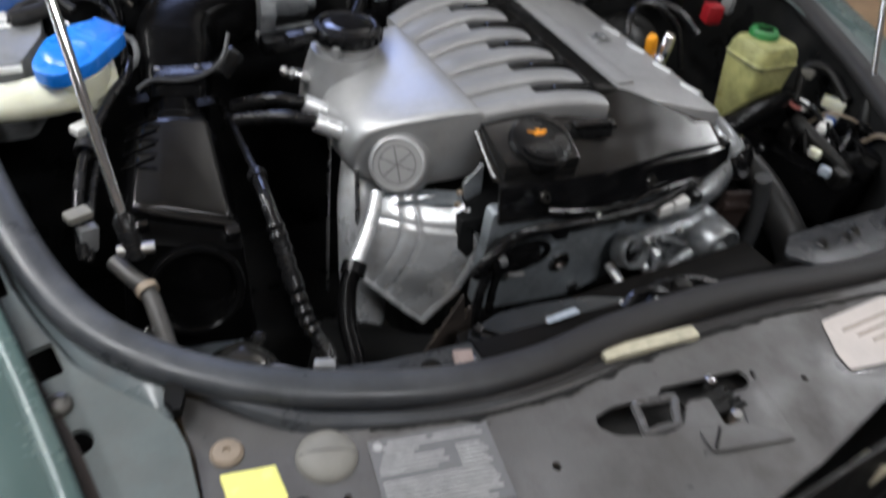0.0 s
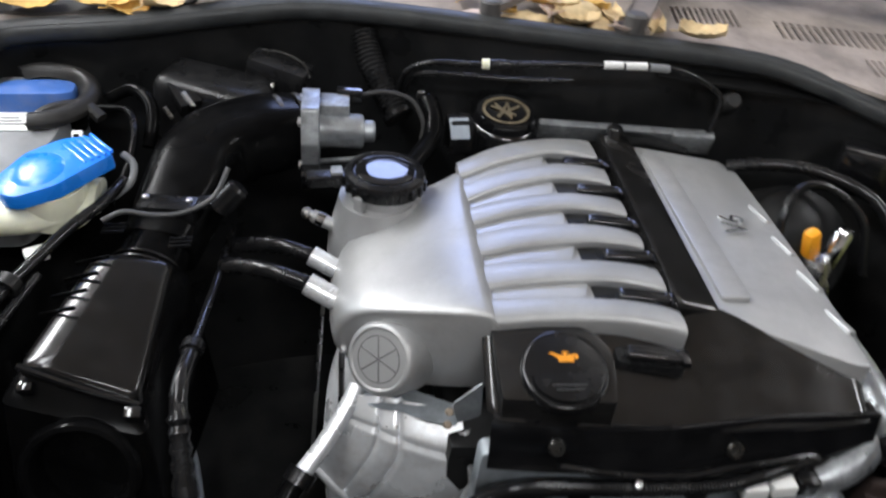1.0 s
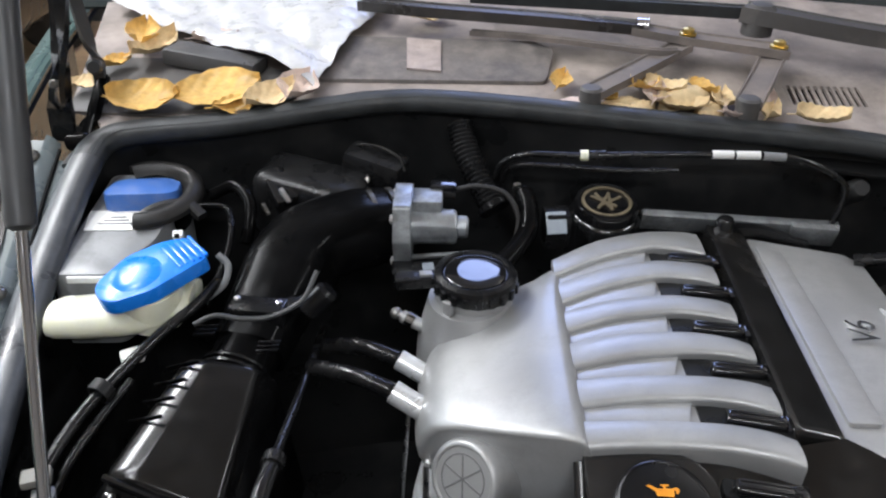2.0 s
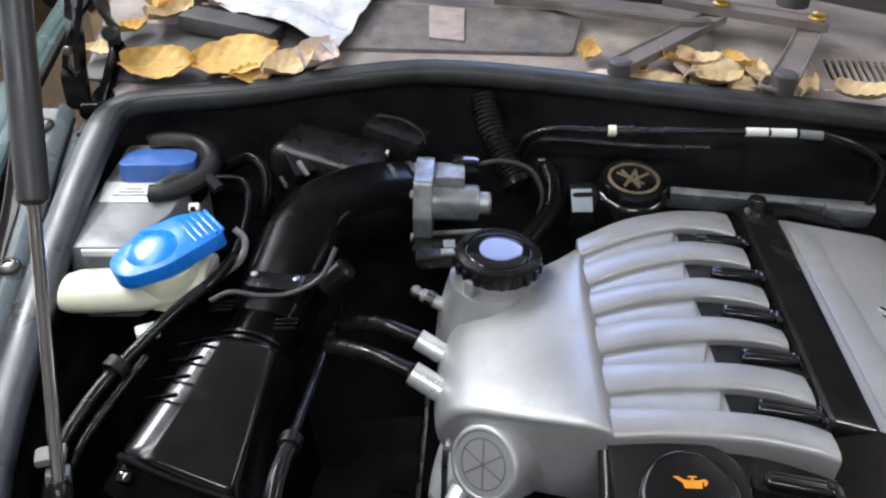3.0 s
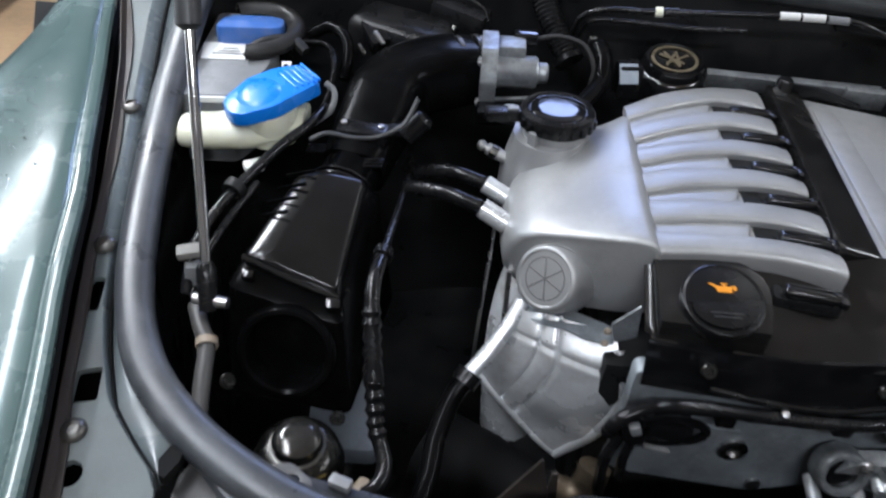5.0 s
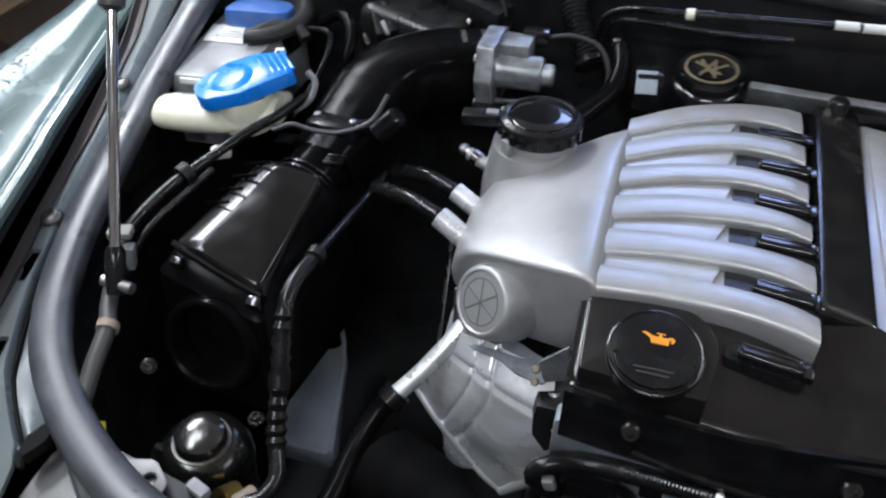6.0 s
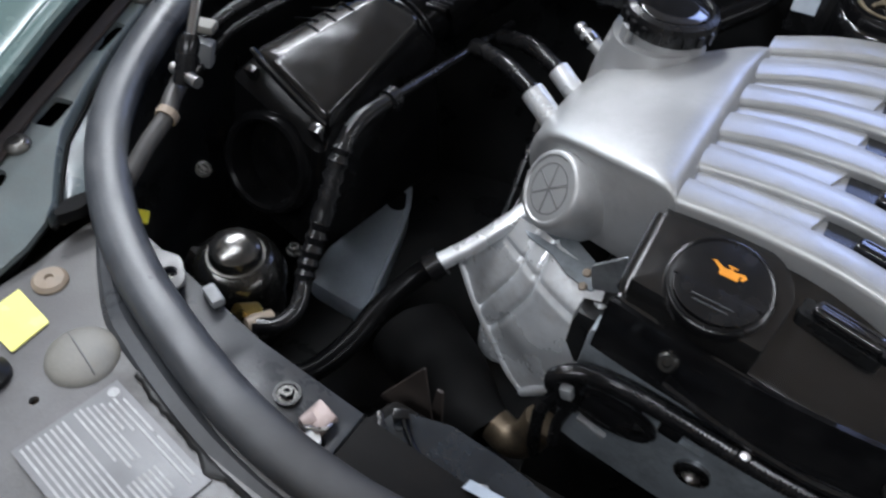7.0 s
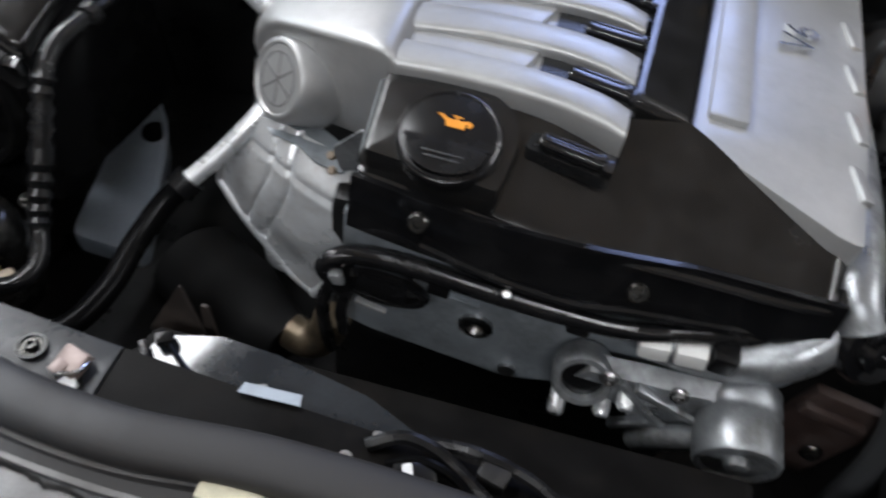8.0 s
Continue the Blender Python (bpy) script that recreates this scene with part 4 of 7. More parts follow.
def valve_cover():
    v = thing("valve_cover", (0.1, 0.0, 0.84), "glossy black plastic valve cover with folded front edge", "valve cover")
    back = [(-0.07, 0.056), (0.13, 0.056), (0.185, 0.064), (0.205, 0.056), (0.30, 0.010), (0.325, 0.004), (0.340, 0.002)]
    fore = [(-0.070, -0.014), (-0.058, -0.028), (0.03, -0.036), (0.10, -0.041), (0.21, -0.040), (0.315, -0.036), (0.332, -0.026), (0.340, -0.010)]

    def face_place(u, w):
        x = -0.068 + 0.406 * u
        y0, y1 = along(x, fore), along(x, back)
        y = y0 + (y1 - y0) * w
        d = y + 0.039
        z = 0.8978 + 0.52 * d + 0.80 * d * d - 0.01 * max(0, x - 0.2) - 0.9 * max(0, x - 0.322) - 0.9 * max(0, -0.062 - x)
        return (x, y, z - 0.0022 * max(0, 1 - w / 0.08) ** 2)
    part("top", sheet(face_place, 90, 24, 0.004), cover_black, v)
    part("front_skirt", sheet(lambda u, w: (-0.066 + 0.40 * u, -0.030 - 0.012 * math.sin(math.pi * min(1, u * 1.4)) - 0.012 * w, 0.904 - 0.050 * w), 20, 4, 0.006), gloss_black, v)
    part("front_lip", tube([(-0.062, -0.024, 0.903), (-0.050, -0.029, 0.902), (0.03, -0.036, 0.8985), (0.10, -0.0415, 0.8965), (0.21, -0.040, 0.8965), (0.318, -0.036, 0.8965), (0.334, -0.012, 0.902)], 0.0042, 8, 5), gloss_black, v)
    part("plateau", plate(rounded([(-0.061, 0.046), (-0.058, -0.029), (0.052, -0.035)] + [(0.018 + 0.040 * math.cos(math.radians(a)), 0.006 + 0.040 * math.sin(math.radians(a))) for a in range(0, 91, 10)], 0.003), [], 0.034, lambda x, y: 0.9555 + 0.32 * (y - 0.046), 0.0025), cover_black, v)
    for x, y, z in ((-0.004, -0.050, 0.886), (0.180, -0.049, 0.874)):
        part("bolt", lathe([(0.009, -0.006), (0.009, 0.003), (0.007, 0.005), (0.004, 0.005), (0.0035, 0.002), (0, 0.002)], (x, y, z), (0, -0.8, 0.6), 16), canister_metal, v, "round steel bolt")
    return v


valve_cover()


def oil_cap():
    o = thing("oil_filler_cap", (0.004, 0.004, 0.932), "black oil filler cap with an orange oil can mark", "oil cap")
    n = Vector((0.0, -0.30, 1)).normalized()
    at = Vector((0.004, -0.004, 0.9385))
    part("disc", lathe([(0.0425, -0.006), (0.0425, 0.006), (0.0415, 0.008), (0.0405, 0.0085), (0, 0.0085)], at, n, 40), satin_black, o)
    part("rim", lathe([(0.0388, 0.008), (0.0415, 0.008), (0.0415, 0.0088), (0.0402, 0.0094), (0.0388, 0.0088)], at, n, 40), satin_black, o)
    turn = Matrix.Translation(at) @ Vector((0, 0, 1)).rotation_difference(n).to_matrix().to_4x4()
    for name, size, place, mat in (("band", (0.072, 0.0030, 0.0020), (0, -0.0065, 0.0092), satin_black), ("step", (0.034, 0.0016, 0.0016), (0, -0.0190, 0.0135), strut_grey), ("step", (0.028, 0.0016, 0.0016), (0, -0.0235, 0.0135), strut_grey)):
        b = box(size, place, (0, 0, 0), 0.001)
        b.transform(turn)
        part(name, b, mat, o)
    arc = [(0.034 * math.cos(math.radians(a)), -0.010 + 0.026 * math.sin(math.radians(a))) for a in range(180, 361, 12)]
    b = plate(rounded(arc + [(0.028, -0.0085), (-0.028, -0.0085)], 0.002), [], 0.006, lambda x, y: 0.0132, 0.0014)
    b.transform(turn)
    part("grip", b, satin_black, o)
    # oil can mark: spout, body, handle and a drop
    can = [(-0.017, 0.0065), (-0.0135, 0.0075), (-0.0065, 0.0040), (-0.0010, 0.0040), (-0.0010, 0.0065), (-0.0035, 0.0065), (-0.0035, 0.0080), (0.0045, 0.0080), (0.0045, 0.0065), (0.0015, 0.0065), (0.0015, 0.0040), (0.0060, 0.0040), (0.0110, 0.0055), (0.0140, 0.0030), (0.0120, -0.0010), (0.0095, -0.0005), (0.0105, 0.0022), (0.0085, 0.0028), (0.0080, -0.0035), (-0.0075, -0.0035), (-0.0085, 0.0010), (-0.0140, 0.0050)]
    b = plate([(0.95 * x + 0.002, 0.95 * y + 0.011) for x, y in can], [], 0.0008, lambda x, y: 0.0094)
    b.transform(turn)
    part("oil_can_mark", b, orange_print, o, "orange oil can mark")
    return o


oil_cap()


def engine_cover():
    c = thing("engine_cover", (0.2, 0.25, 0.9), "black strip and silver plastic cover over the cylinder head", "engine cover")
    left = [(-0.037, 0.131), (0.030, 0.134), (0.065, 0.137), (0.25, 0.145), (0.432, 0.152)]
    right = [(-0.037, 0.197), (0.050, 0.187), (0.065, 0.186), (0.25, 0.195), (0.432, 0.204)]

    def strip_place(u, v):
        bend = max(0, v - 0.8) / 0.2 * math.pi / 2
        y = 0.432 - 0.363 * min(1, v / 0.8) - 0.0025 * math.sin(bend)
        z = 0.9665 - 0.009 * (1 - math.cos(bend)) - (0.008 if v == 1.0 else 0.0)
        a, b = along(y, left), along(y, right)
        roll = 0.0007 * (max(0, 1 - u / 0.10) ** 2 + max(0, (u - 0.90) / 0.10) ** 2)
        skirt = 0.030 if u in (0.0, 1.0) else 0.0
        return (a + (b - a) * u, y, z - 0.26 * (b - a) * u - roll - skirt)
    part("strip", sheet(strip_place, 24, 60, 0.003), cover_black, c)
    out = rounded([(0.207, 0.434), (0.335, 0.418), (0.352, 0.395), (0.350, 0.29), (0.344, 0.13), (0.332, 0.000), (0.312, 0.003), (0.204, 0.055), (0.189, 0.068)], 0.007, 3)
    top = lambda x, y: 0.949 - 0.10 * max(0, x - 0.22) - 0.02 * max(0, 0.08 - y)
    part("cover", plate(out, [], 0.045, top, 0.003), silver, c)
    part("inset", plate(rounded([(0.212, 0.410), (0.243, 0.400), (0.236, 0.092), (0.201, 0.090)], 0.005), [], 0.006, lambda x, y: top(x, y) + 0.0044, 0.0024), silver, c)
    for i in range(4):
        part("notch", box((0.013, 0.040, 0.008), (0.336 - 0.0012 * i, 0.278 - 0.070 * i, 0.9365), (0, 22, 12), 0.0035), silver, c)
    part("knob", lathe([(0.013, -0.03), (0.012, 0.012), (0.009, 0.016), (0, 0.016)], (0.178, 0.436, 0.962)), gloss_black, c)
    part("tail", sweep([(0.178, 0.44, 0.957), (0.23, 0.445, 0.955), (0.29, 0.43, 0.945)], [(0.006, -0.006), (0.006, 0.006), (-0.006, 0.006), (-0.006, -0.006)], scale=[1.4, 1.1, 0.5]), satin_black, c)
    letters = bpy.data.curves.new("badge_text", "FONT")
    letters.body, letters.size, letters.extrude, letters.align_x, letters.align_y = "V6", 0.047, 0.0016, "CENTER", "CENTER"
    ob = new("badge", letters)
    deps = bpy.context.evaluated_depsgraph_get()
    mesh = bpy.data.meshes.new_from_object(ob.evaluated_get(deps))
    bpy.data.objects.remove(ob)
    bm = bmesh.new()
    bm.from_mesh(mesh)
    bm.transform(pose(0.284, 0.243, 0.9445, 0, 6, 78))
    part("badge", bm, badge_metal, c, "chrome V6 lettering")
    return c


engine_cover()

# silver right shoulder and plug at the end of the head
shoulder = thing("head_shoulder", (0.34, 0.0, 0.86), "silver curved casting beside the valve cover", "engine casting")
part("casting", tube([(0.340, 0.30, 0.900), (0.347, 0.14, 0.902), (0.347, 0.03, 0.900), (0.346, -0.012, 0.893), (0.356, -0.030, 0.878)], 0.020, 14, 6), alu, shoulder)
part("plug", lathe([(0.032, -0.03), (0.035, -0.004), (0.034, 0.004), (0.030, 0.008), (0.020, 0.008), (0.018, 0.014), (0.010, 0.016), (0.009, 0.010), (0, 0.010)], (0.372, -0.034, 0.868), (0.3, -0.8, 0.4), 24), gloss_black, shoulder, "black plug")
for k in range(4):
    part("plug_rib", box((0.006, 0.010, 0.016), (0.376 + 0.026 * math.cos(1.57 * k + 0.5), -0.042 - 0.004 * math.sin(1.57 * k), 0.872 + 0.022 * math.sin(1.57 * k + 0.5)), (20, 0, 90 * k), 0.002), satin_black, shoulder)
part("lower_casting", tube([(0.21, -0.045, 0.815), (0.27, -0.05, 0.822), (0.32, -0.045, 0.845), (0.35, -0.02, 0.87)], 0.020, 12, 6), alu, shoulder)

# exhaust shield and pipes under the manifold
shield = thing("heat_shield", (-0.15, 0.03, 0.66), "bright bent metal heat shield with rolled edges", "heat shield")


SHIELD_LEFT = spline([(-0.196, 0.056, 0.852), (-0.213, 0.044, 0.820), (-0.228, 0.040, 0.790), (-0.236, 0.040, 0.760)], 8)
SHIELD_RIGHT = spline([(-0.082, 0.030, 0.852), (-0.076, 0.000, 0.822), (-0.066, -0.008, 0.790), (-0.073, -0.012, 0.758), (-0.090, -0.008, 0.715), (-0.108, 0.004, 0.675), (-0.126, 0.011, 0.646)], 4)


def shield_place(u, v):
    k = min(int(v * 24), 23)
    f = v * 24 - k
    left = Vector(SHIELD_LEFT[k]) * (1 - f) + Vector(SHIELD_LEFT[k + 1]) * f
    right = Vector(SHIELD_RIGHT[k]) * (1 - f) + Vector(SHIELD_RIGHT[k + 1]) * f
    p = left * (1 - u) + right * u
    p.y -= 0.007 * math.sin(math.pi * u) * min(1, 4 * v)
    p.y += 0.004 * math.exp(-((v - 0.22) / 0.018) ** 2)
    for groove, depth in ((0.30, 0.003), (0.46, 0.005)):
        p.y += depth * math.exp(-((u - groove) / 0.018) ** 2)
    return p + Vector((0, 0.0035, 0)) * noise.noise(p * 22)


part("panel", sheet(shield_place, 60, 48, 0.002), shield_metal, shield, angle=50)
part("rolled_edge", tube([shield_place(u, 1.0) for u in (0, 0.2, 0.4, 0.6, 0.8, 1.0)], 0.005, 10, 4), shield_metal, shield)
part("rolled_edge", tube([shield_place(1.0, v) for v in (0.08, 0.2, 0.35, 0.5, 0.65, 0.8, 1.0)], 0.007, 10, 4), shield_metal, shield)
part("rolled_edge", tube([shield_place(0.0, v) for v in (0.1, 0.4, 0.7, 1.0)], 0.004, 10, 4), shield_metal, shield)
part("bracket", plate(rounded([(-0.197, 0.064), (-0.172, 0.040), (-0.140, 0.030), (-0.118, 0.014), (-0.090, 0.006), (-0.082, 0.030), (-0.13, 0.06), (-0.17, 0.078)], 0.004), [], 0.002, lambda x, y: 0.850 + 0.10 * (x + 0.15)), cover_grey, shield, "thin grey metal bracket")
for z in (0.874, 0.855):
    part("clip_bolt", lathe([(0.0042, 0), (0.0042, 0.005), (0.003, 0.007), (0, 0.007)], (-0.099, 0.008, z), (0, -0.7, 0.7), 10), brown_pad, shield, "small rusty bolt")
b = plate(rounded([(-0.097, 0.888), (-0.070, 0.918), (-0.067, 0.872), (-0.090, 0.862)], 0.004), [], 0.003)
b.transform(Matrix.Translation((0, 0.004, 0)) @ pose(0, 0, 0, 90))
part("tab", b, alu, shield, "small silver tab")
part("dipstick_pipe", tube([(-0.188, 0.066, 0.852), (-0.200, 0.048, 0.838), (-0.222, 0.022, 0.815), (-0.246, -0.002, 0.794)], 0.0095, 12, 5), shield_metal, shield, "bright metal pipe")
part("pipe_nut", lathe([(0.013, -0.006), (0.013, 0.004), (0.010, 0.007), (0, 0.007)], (-0.247, -0.003, 0.793), (-0.6, -0.6, -0.5), 12), steel, shield)
manifold = thing("exhaust_manifold", (-0.19, 0.14, 0.6), "grey exhaust manifold casting under the intake", "exhaust manifold")
part("casting", tube([(-0.185, 0.09, 0.60), (-0.190, 0.095, 0.72), (-0.185, 0.12, 0.80), (-0.165, 0.16, 0.85)], 0.035, 16, 6), shield_metal, manifold)
part("rod", tube([(-0.225, 0.15, 0.905), (-0.232, 0.13, 0.80), (-0.240, 0.10, 0.66)], 0.0025, 8, 4), steel, manifold, "thin steel rod")
part("rod", tube([(-0.205, 0.10, 0.87), (-0.205, 0.085, 0.78), (-0.205, 0.075, 0.68)], 0.0035, 8, 4), steel, manifold)
lower_duct = thing("lower_duct", (-0.17, -0.03, 0.6), "wide black plastic duct below the heat shield", "air duct")
part("duct", loft([[(c[0] + r * math.cos(a) * 0.55, c[1] + r * math.cos(a) * 0.75, c[2] + r * math.sin(a)) for a in np.linspace(0, 2 * math.pi, 20, endpoint=False)]
                   for c, r in (((-0.28, 0.03, 0.605), 0.060), ((-0.22, 0.0, 0.605), 0.058), ((-0.165, -0.035, 0.612), 0.046), ((-0.13, -0.048, 0.632), 0.030))]), part_shade_black, lower_duct)
part("elbow", tube([(-0.13, -0.045, 0.650), (-0.108, -0.050, 0.650), (-0.092, -0.046, 0.662), (-0.085, -0.036, 0.690)], 0.020, 14, 5), bronze_dark, lower_duct, "stained bronze elbow")


def hose(name, points, r, label, mat=None, ribs=0.0, rings=(), steps=8, rib_span=None):
    h = thing(name, points[-1], label, name.replace("_", " ").split(" ")[-1])
    part("line", tube(points, r, 12, steps, ribs, rib_span), mat or hose_black, h)
    for q, k in rings:
        i = Vector(q)
        near = min(range(len(points) - 1), key=lambda j: (Vector(points[j]) - i).length)
        axis = Vector(points[near + 1]) - Vector(points[near])
        part("clamp", lathe([(r * 0.9, -k), (r * 1.35, -k), (r * 1.35, k), (r * 0.9, k)], q, axis, 14), satin_black, h)
    return h


hose("coolant_hose", [(-0.350, 0.06, 0.915), (-0.354, 0.010, 0.915), (-0.352, -0.020, 0.895), (-0.346, -0.058, 0.848), (-0.338, -0.095, 0.808), (-0.326, -0.125, 0.788), (-0.332, -0.148, 0.782), (-0.350, -0.160, 0.780)], 0.0085,
     "glossy black hose with a ribbed middle", ribs=0.32, rib_span=(0.26, 0.58), rings=[((-0.346, -0.058, 0.848), 0.006), ((-0.350, 0.06, 0.915), 0.006)])
hose("bleed_pipe", [(-0.338, 0.296, 0.890), (-0.343, 0.17, 0.905), (-0.350, 0.06, 0.915)], 0.005, "thin black pipe feeding the ribbed hose")
hose("overflow_hose", [(-0.247, -0.003, 0.793), (-0.262, -0.022, 0.778), (-0.276, -0.06, 0.756), (-0.282, -0.105, 0.740), (-0.295, -0.150, 0.735), (-0.325, -0.185, 0.735)], 0.012,
     "dull black hose from the bright pipe", duct_black, rings=[((-0.247, -0.003, 0.793), 0.008)])
for a, b, c in (((-0.243, 0.158, 0.917), (-0.285, 0.177, 0.920), (-0.34, 0.208, 0.905)), ((-0.240, 0.212, 0.915), (-0.28, 0.228, 0.918), (-0.33, 0.252, 0.90))):
    hose("vacuum_hose", [a, b, c], 0.0088, "short black hose pushed on a metal nipple", ribs=0.12, steps=9)

# grey panel low in the bay and the receiver canister
low_tank = thing("low_tank", (-0.40, 0.12, 0.5), "blue-grey plastic panel low in the bay", "tank")
part("panel", plate(rounded([(-0.470, 0.265), (-0.396, 0.19), (-0.352, 0.030), (-0.455, 0.030)], 0.02), [], 0.03, lambda x, y: 0.62 + 0.25 * (y - 0.15), 0.008), tank_blue, low_tank)
part("seam", tube([(-0.462, 0.262, 0.648), (-0.400, 0.188, 0.630), (-0.359, 0.034, 0.592)], 0.004, 8, 4), tank_blue, low_tank)
# black disc on the panel, painting a recess's shade without a hole
part("cut_out", lathe([(0.016, 0), (0.015, 0.002), (0, 0.002)], (-0.418, 0.190, 0.630), (0, -0.24, 1), 20), part_shade_black, low_tank, "black disc in place of the shade in a round recess")
can = thing("receiver_canister", (-0.420, -0.110, 0.70), "dull silver round canister with a domed top", "canister")
part("body", lathe([(0.046, -0.10), (0.047, -0.022), (0.050, -0.018), (0.050, -0.008), (0.047, 0.000), (0.045, 0.008), (0.039, 0.016), (0.031, 0.020), (0, 0.021)], (-0.422, -0.106, 0.764), (0.06, -0.05, 1), 36), canister_metal, can)
part("cap", lathe([(0.027, 0.016), (0.0275, 0.020), (0.0268, 0.030), (0.0250, 0.035), (0.020, 0.0380), (0.012, 0.0395), (0, 0.040)], (-0.422, -0.106, 0.764), (0.06, -0.05, 1), 36), dull_cap, can, "pale matt metal cap")
part("band", lathe([(0.0265, 0.018), (0.0300, 0.0185), (0.0300, 0.0225), (0.0265, 0.023)], (-0.422, -0.106, 0.764), (0.06, -0.05, 1), 36), bolt_steel, can, "dull steel band")
part("side_tube", tube([(-0.465, -0.13, 0.70), (-0.468, -0.128, 0.755), (-0.464, -0.120, 0.775)], 0.006, 10, 4), steel, can)
part("nut", bolt((-0.388, -0.056, 0.768), r=0.007, washer=0.009), canister_metal, can)
part("nut", lathe([(0.010, -0.02), (0.010, 0.0), (0.007, 0.006), (0, 0.006)], (-0.352, -0.160, 0.780), (-0.4, -0.8, 0.2), 12), brown_pad, can, "tan pipe union")
part("nut", lathe([(0.009, -0.02), (0.009, 0.004), (0, 0.006)], (-0.372, -0.155, 0.778), (-0.2, -0.7, 0.5), 12), brass, can)

# ---- left of the bay: air filter box, washer filler, coolant tank ----
airbox = thing("air_filter_box", (-0.43, 0.09, 0.70), "glossy black air filter box with ribbed edge", "air filter box")
T0 = [(-0.497, 0.024, 0.9365), (-0.392, 0.008, 0.9010), (-0.381, 0.164, 0.9490), (-0.459, 0.168, 0.9600)]
T1 = [(-0.514, 0.006, 0.900), (-0.386, -0.010, 0.868), (-0.368, 0.176, 0.915), (-0.474, 0.186, 0.925)]
T2 = [(-0.530, -0.004, 0.74), (-0.380, -0.028, 0.74), (-0.352, 0.185, 0.74), (-0.485, 0.20, 0.74)]


def loop4(q, r=0.012, n=4):
    out = []
    for i in range(4):
        p, a, b = Vector(q[i]), Vector(q[i - 1]), Vector(q[(i + 1) % 4])
        s, e = p + (a - p).normalized() * r, p + (b - p).normalized() * r
        for j in range(n + 1):
            t = j / n
            out.append((1 - t) ** 2 * s + 2 * t * (1 - t) * p + t * t * e)
    return out


def lid_level(wing_in, wing_drop, edge_in, edge_drop, r=0.012):
    """The lid's outline, drawn in and lowered: one pair of numbers for the wing side, one for the other edges."""
    c = [Vector(q) for q in T0]
    a0, a1 = (c[1] - c[0]).normalized(), (c[2] - c[3]).normalized()
    b0, b1 = (c[3] - c[0]).normalized(), (c[2] - c[1]).normalized()
    low = lambda d: Vector((0, 0, d))
    out = [c[0] + a0 * wing_in + b0 * edge_in - low(wing_drop), c[1] - a0 * edge_in + b1 * edge_in - low(edge_drop),
           c[2] - a1 * edge_in - b1 * edge_in * 2 - low(edge_drop), c[3] + a1 * wing_in - b0 * edge_in * 2 - low(wing_drop)]
    return loop4([tuple(q) for q in out], r)


part("body", loft([loop4(T2), loop4(T1), lid_level(-0.004, 0.020, 0, 0.016)]), duct_black, airbox, angle=32)
levels = [lid_level(-0.004, 0.020, 0, 0.016), lid_level(-0.001, 0.0120, 0.0004, 0.010), lid_level(0.0015, 0.0095, 0.001, 0.006), lid_level(0.005, 0.0079, 0.0016, 0.0046), lid_level(0.012, 0.0048, 0.0024, 0.0032), lid_level(0.019, 0.0028, 0.0034, 0.0020), lid_level(0.0255, 0.0010, 0.005, 0.0010), lid_level(0.0290, 0.0, 0.008, 0.0)]
part("lid", loft(levels), lid_black, airbox, angle=32)
part("front_lip", tube([tuple(Vector(T0[0]) - Vector((0, 0, 0.008))), tuple((Vector(T0[0]) + Vector(T0[1])) / 2 + Vector((0, -0.002, -0.008))), tuple(Vector(T0[1]) - Vector((0, 0, 0.008)))], 0.0035, 8, 4), gloss_black, airbox)
for i in range(4):
    p = Vector(T0[0]).lerp(Vector(T0[3]), 0.42 + 0.155 * i)
    part("rib", box((0.040, 0.0022, 0.004), (p.x + 0.004, p.y + 0.001, p.z - 0.0055), (0, -22, -10), 0.0006), duct_black, airbox)
part("front_mouth", lathe([(0.052, -0.05), (0.056, -0.004), (0.0555, 0.003), (0.0525, 0.008), (0.048, 0.009), (0.0445, 0.006), (0.043, -0.002), (0.040, -0.02), (0, -0.022)], (-0.447, -0.022, 0.835), (-0.02, -0.93, 0.36), 28), duct_black, airbox)
part("latch", box((0.016, 0.012, 0.030), (-0.397, 0.004, 0.880), (20, 0, 0), 0.003), gloss_black, airbox)
part("latch", box((0.014, 0.010, 0.024), (-0.490, 0.016, 0.905), (20, 0, 0), 0.003), gloss_black, airbox)

duct = thing("intake_duct", (-0.36, 0.32, 0.85), "black plastic intake duct between filter box and throttle", "air duct")
square = [(math.copysign(abs(math.cos(a)) ** 0.62, math.cos(a)), math.copysign(abs(math.sin(a)) ** 0.62, math.sin(a))) for a in np.linspace(0, 2 * math.pi, 28, endpoint=False)]
elbow = spline([(-0.408, 0.215, 0.918), (-0.398, 0.262, 0.932), (-0.388, 0.305, 0.945), (-0.378, 0.345, 0.955), (-0.358, 0.376, 0.962), (-0.325, 0.397, 0.966), (-0.288, 0.412, 0.968), (-0.252, 0.424, 0.968)], 6)
part("elbow", sweep(elbow, [(0.050 * a, 0.046 * b) for a, b in square], scale=[0.80 + 0.20 * min(1, i / 14) - 0.12 * max(0, i - 34) / max(1, len(elbow) - 35) for i in range(len(elbow))]), duct_black, duct, "boxy black elbow")
part("sensor_neck", tube([(-0.425, 0.125, 0.890), (-0.420, 0.170, 0.905), (-0.408, 0.225, 0.920)], 0.037, 20, 6), duct_black, duct)
for at, axis in (((-0.287, 0.4125, 0.968), (0.93, 0.36, 0)), ((-0.262, 0.421, 0.968), (0.93, 0.36, 0))):
    part("clamp", lathe([(0.044, -0.003), (0.0475, -0.003), (0.0475, 0.003), (0.044, 0.003)], at, axis, 26), bolt_steel, duct)
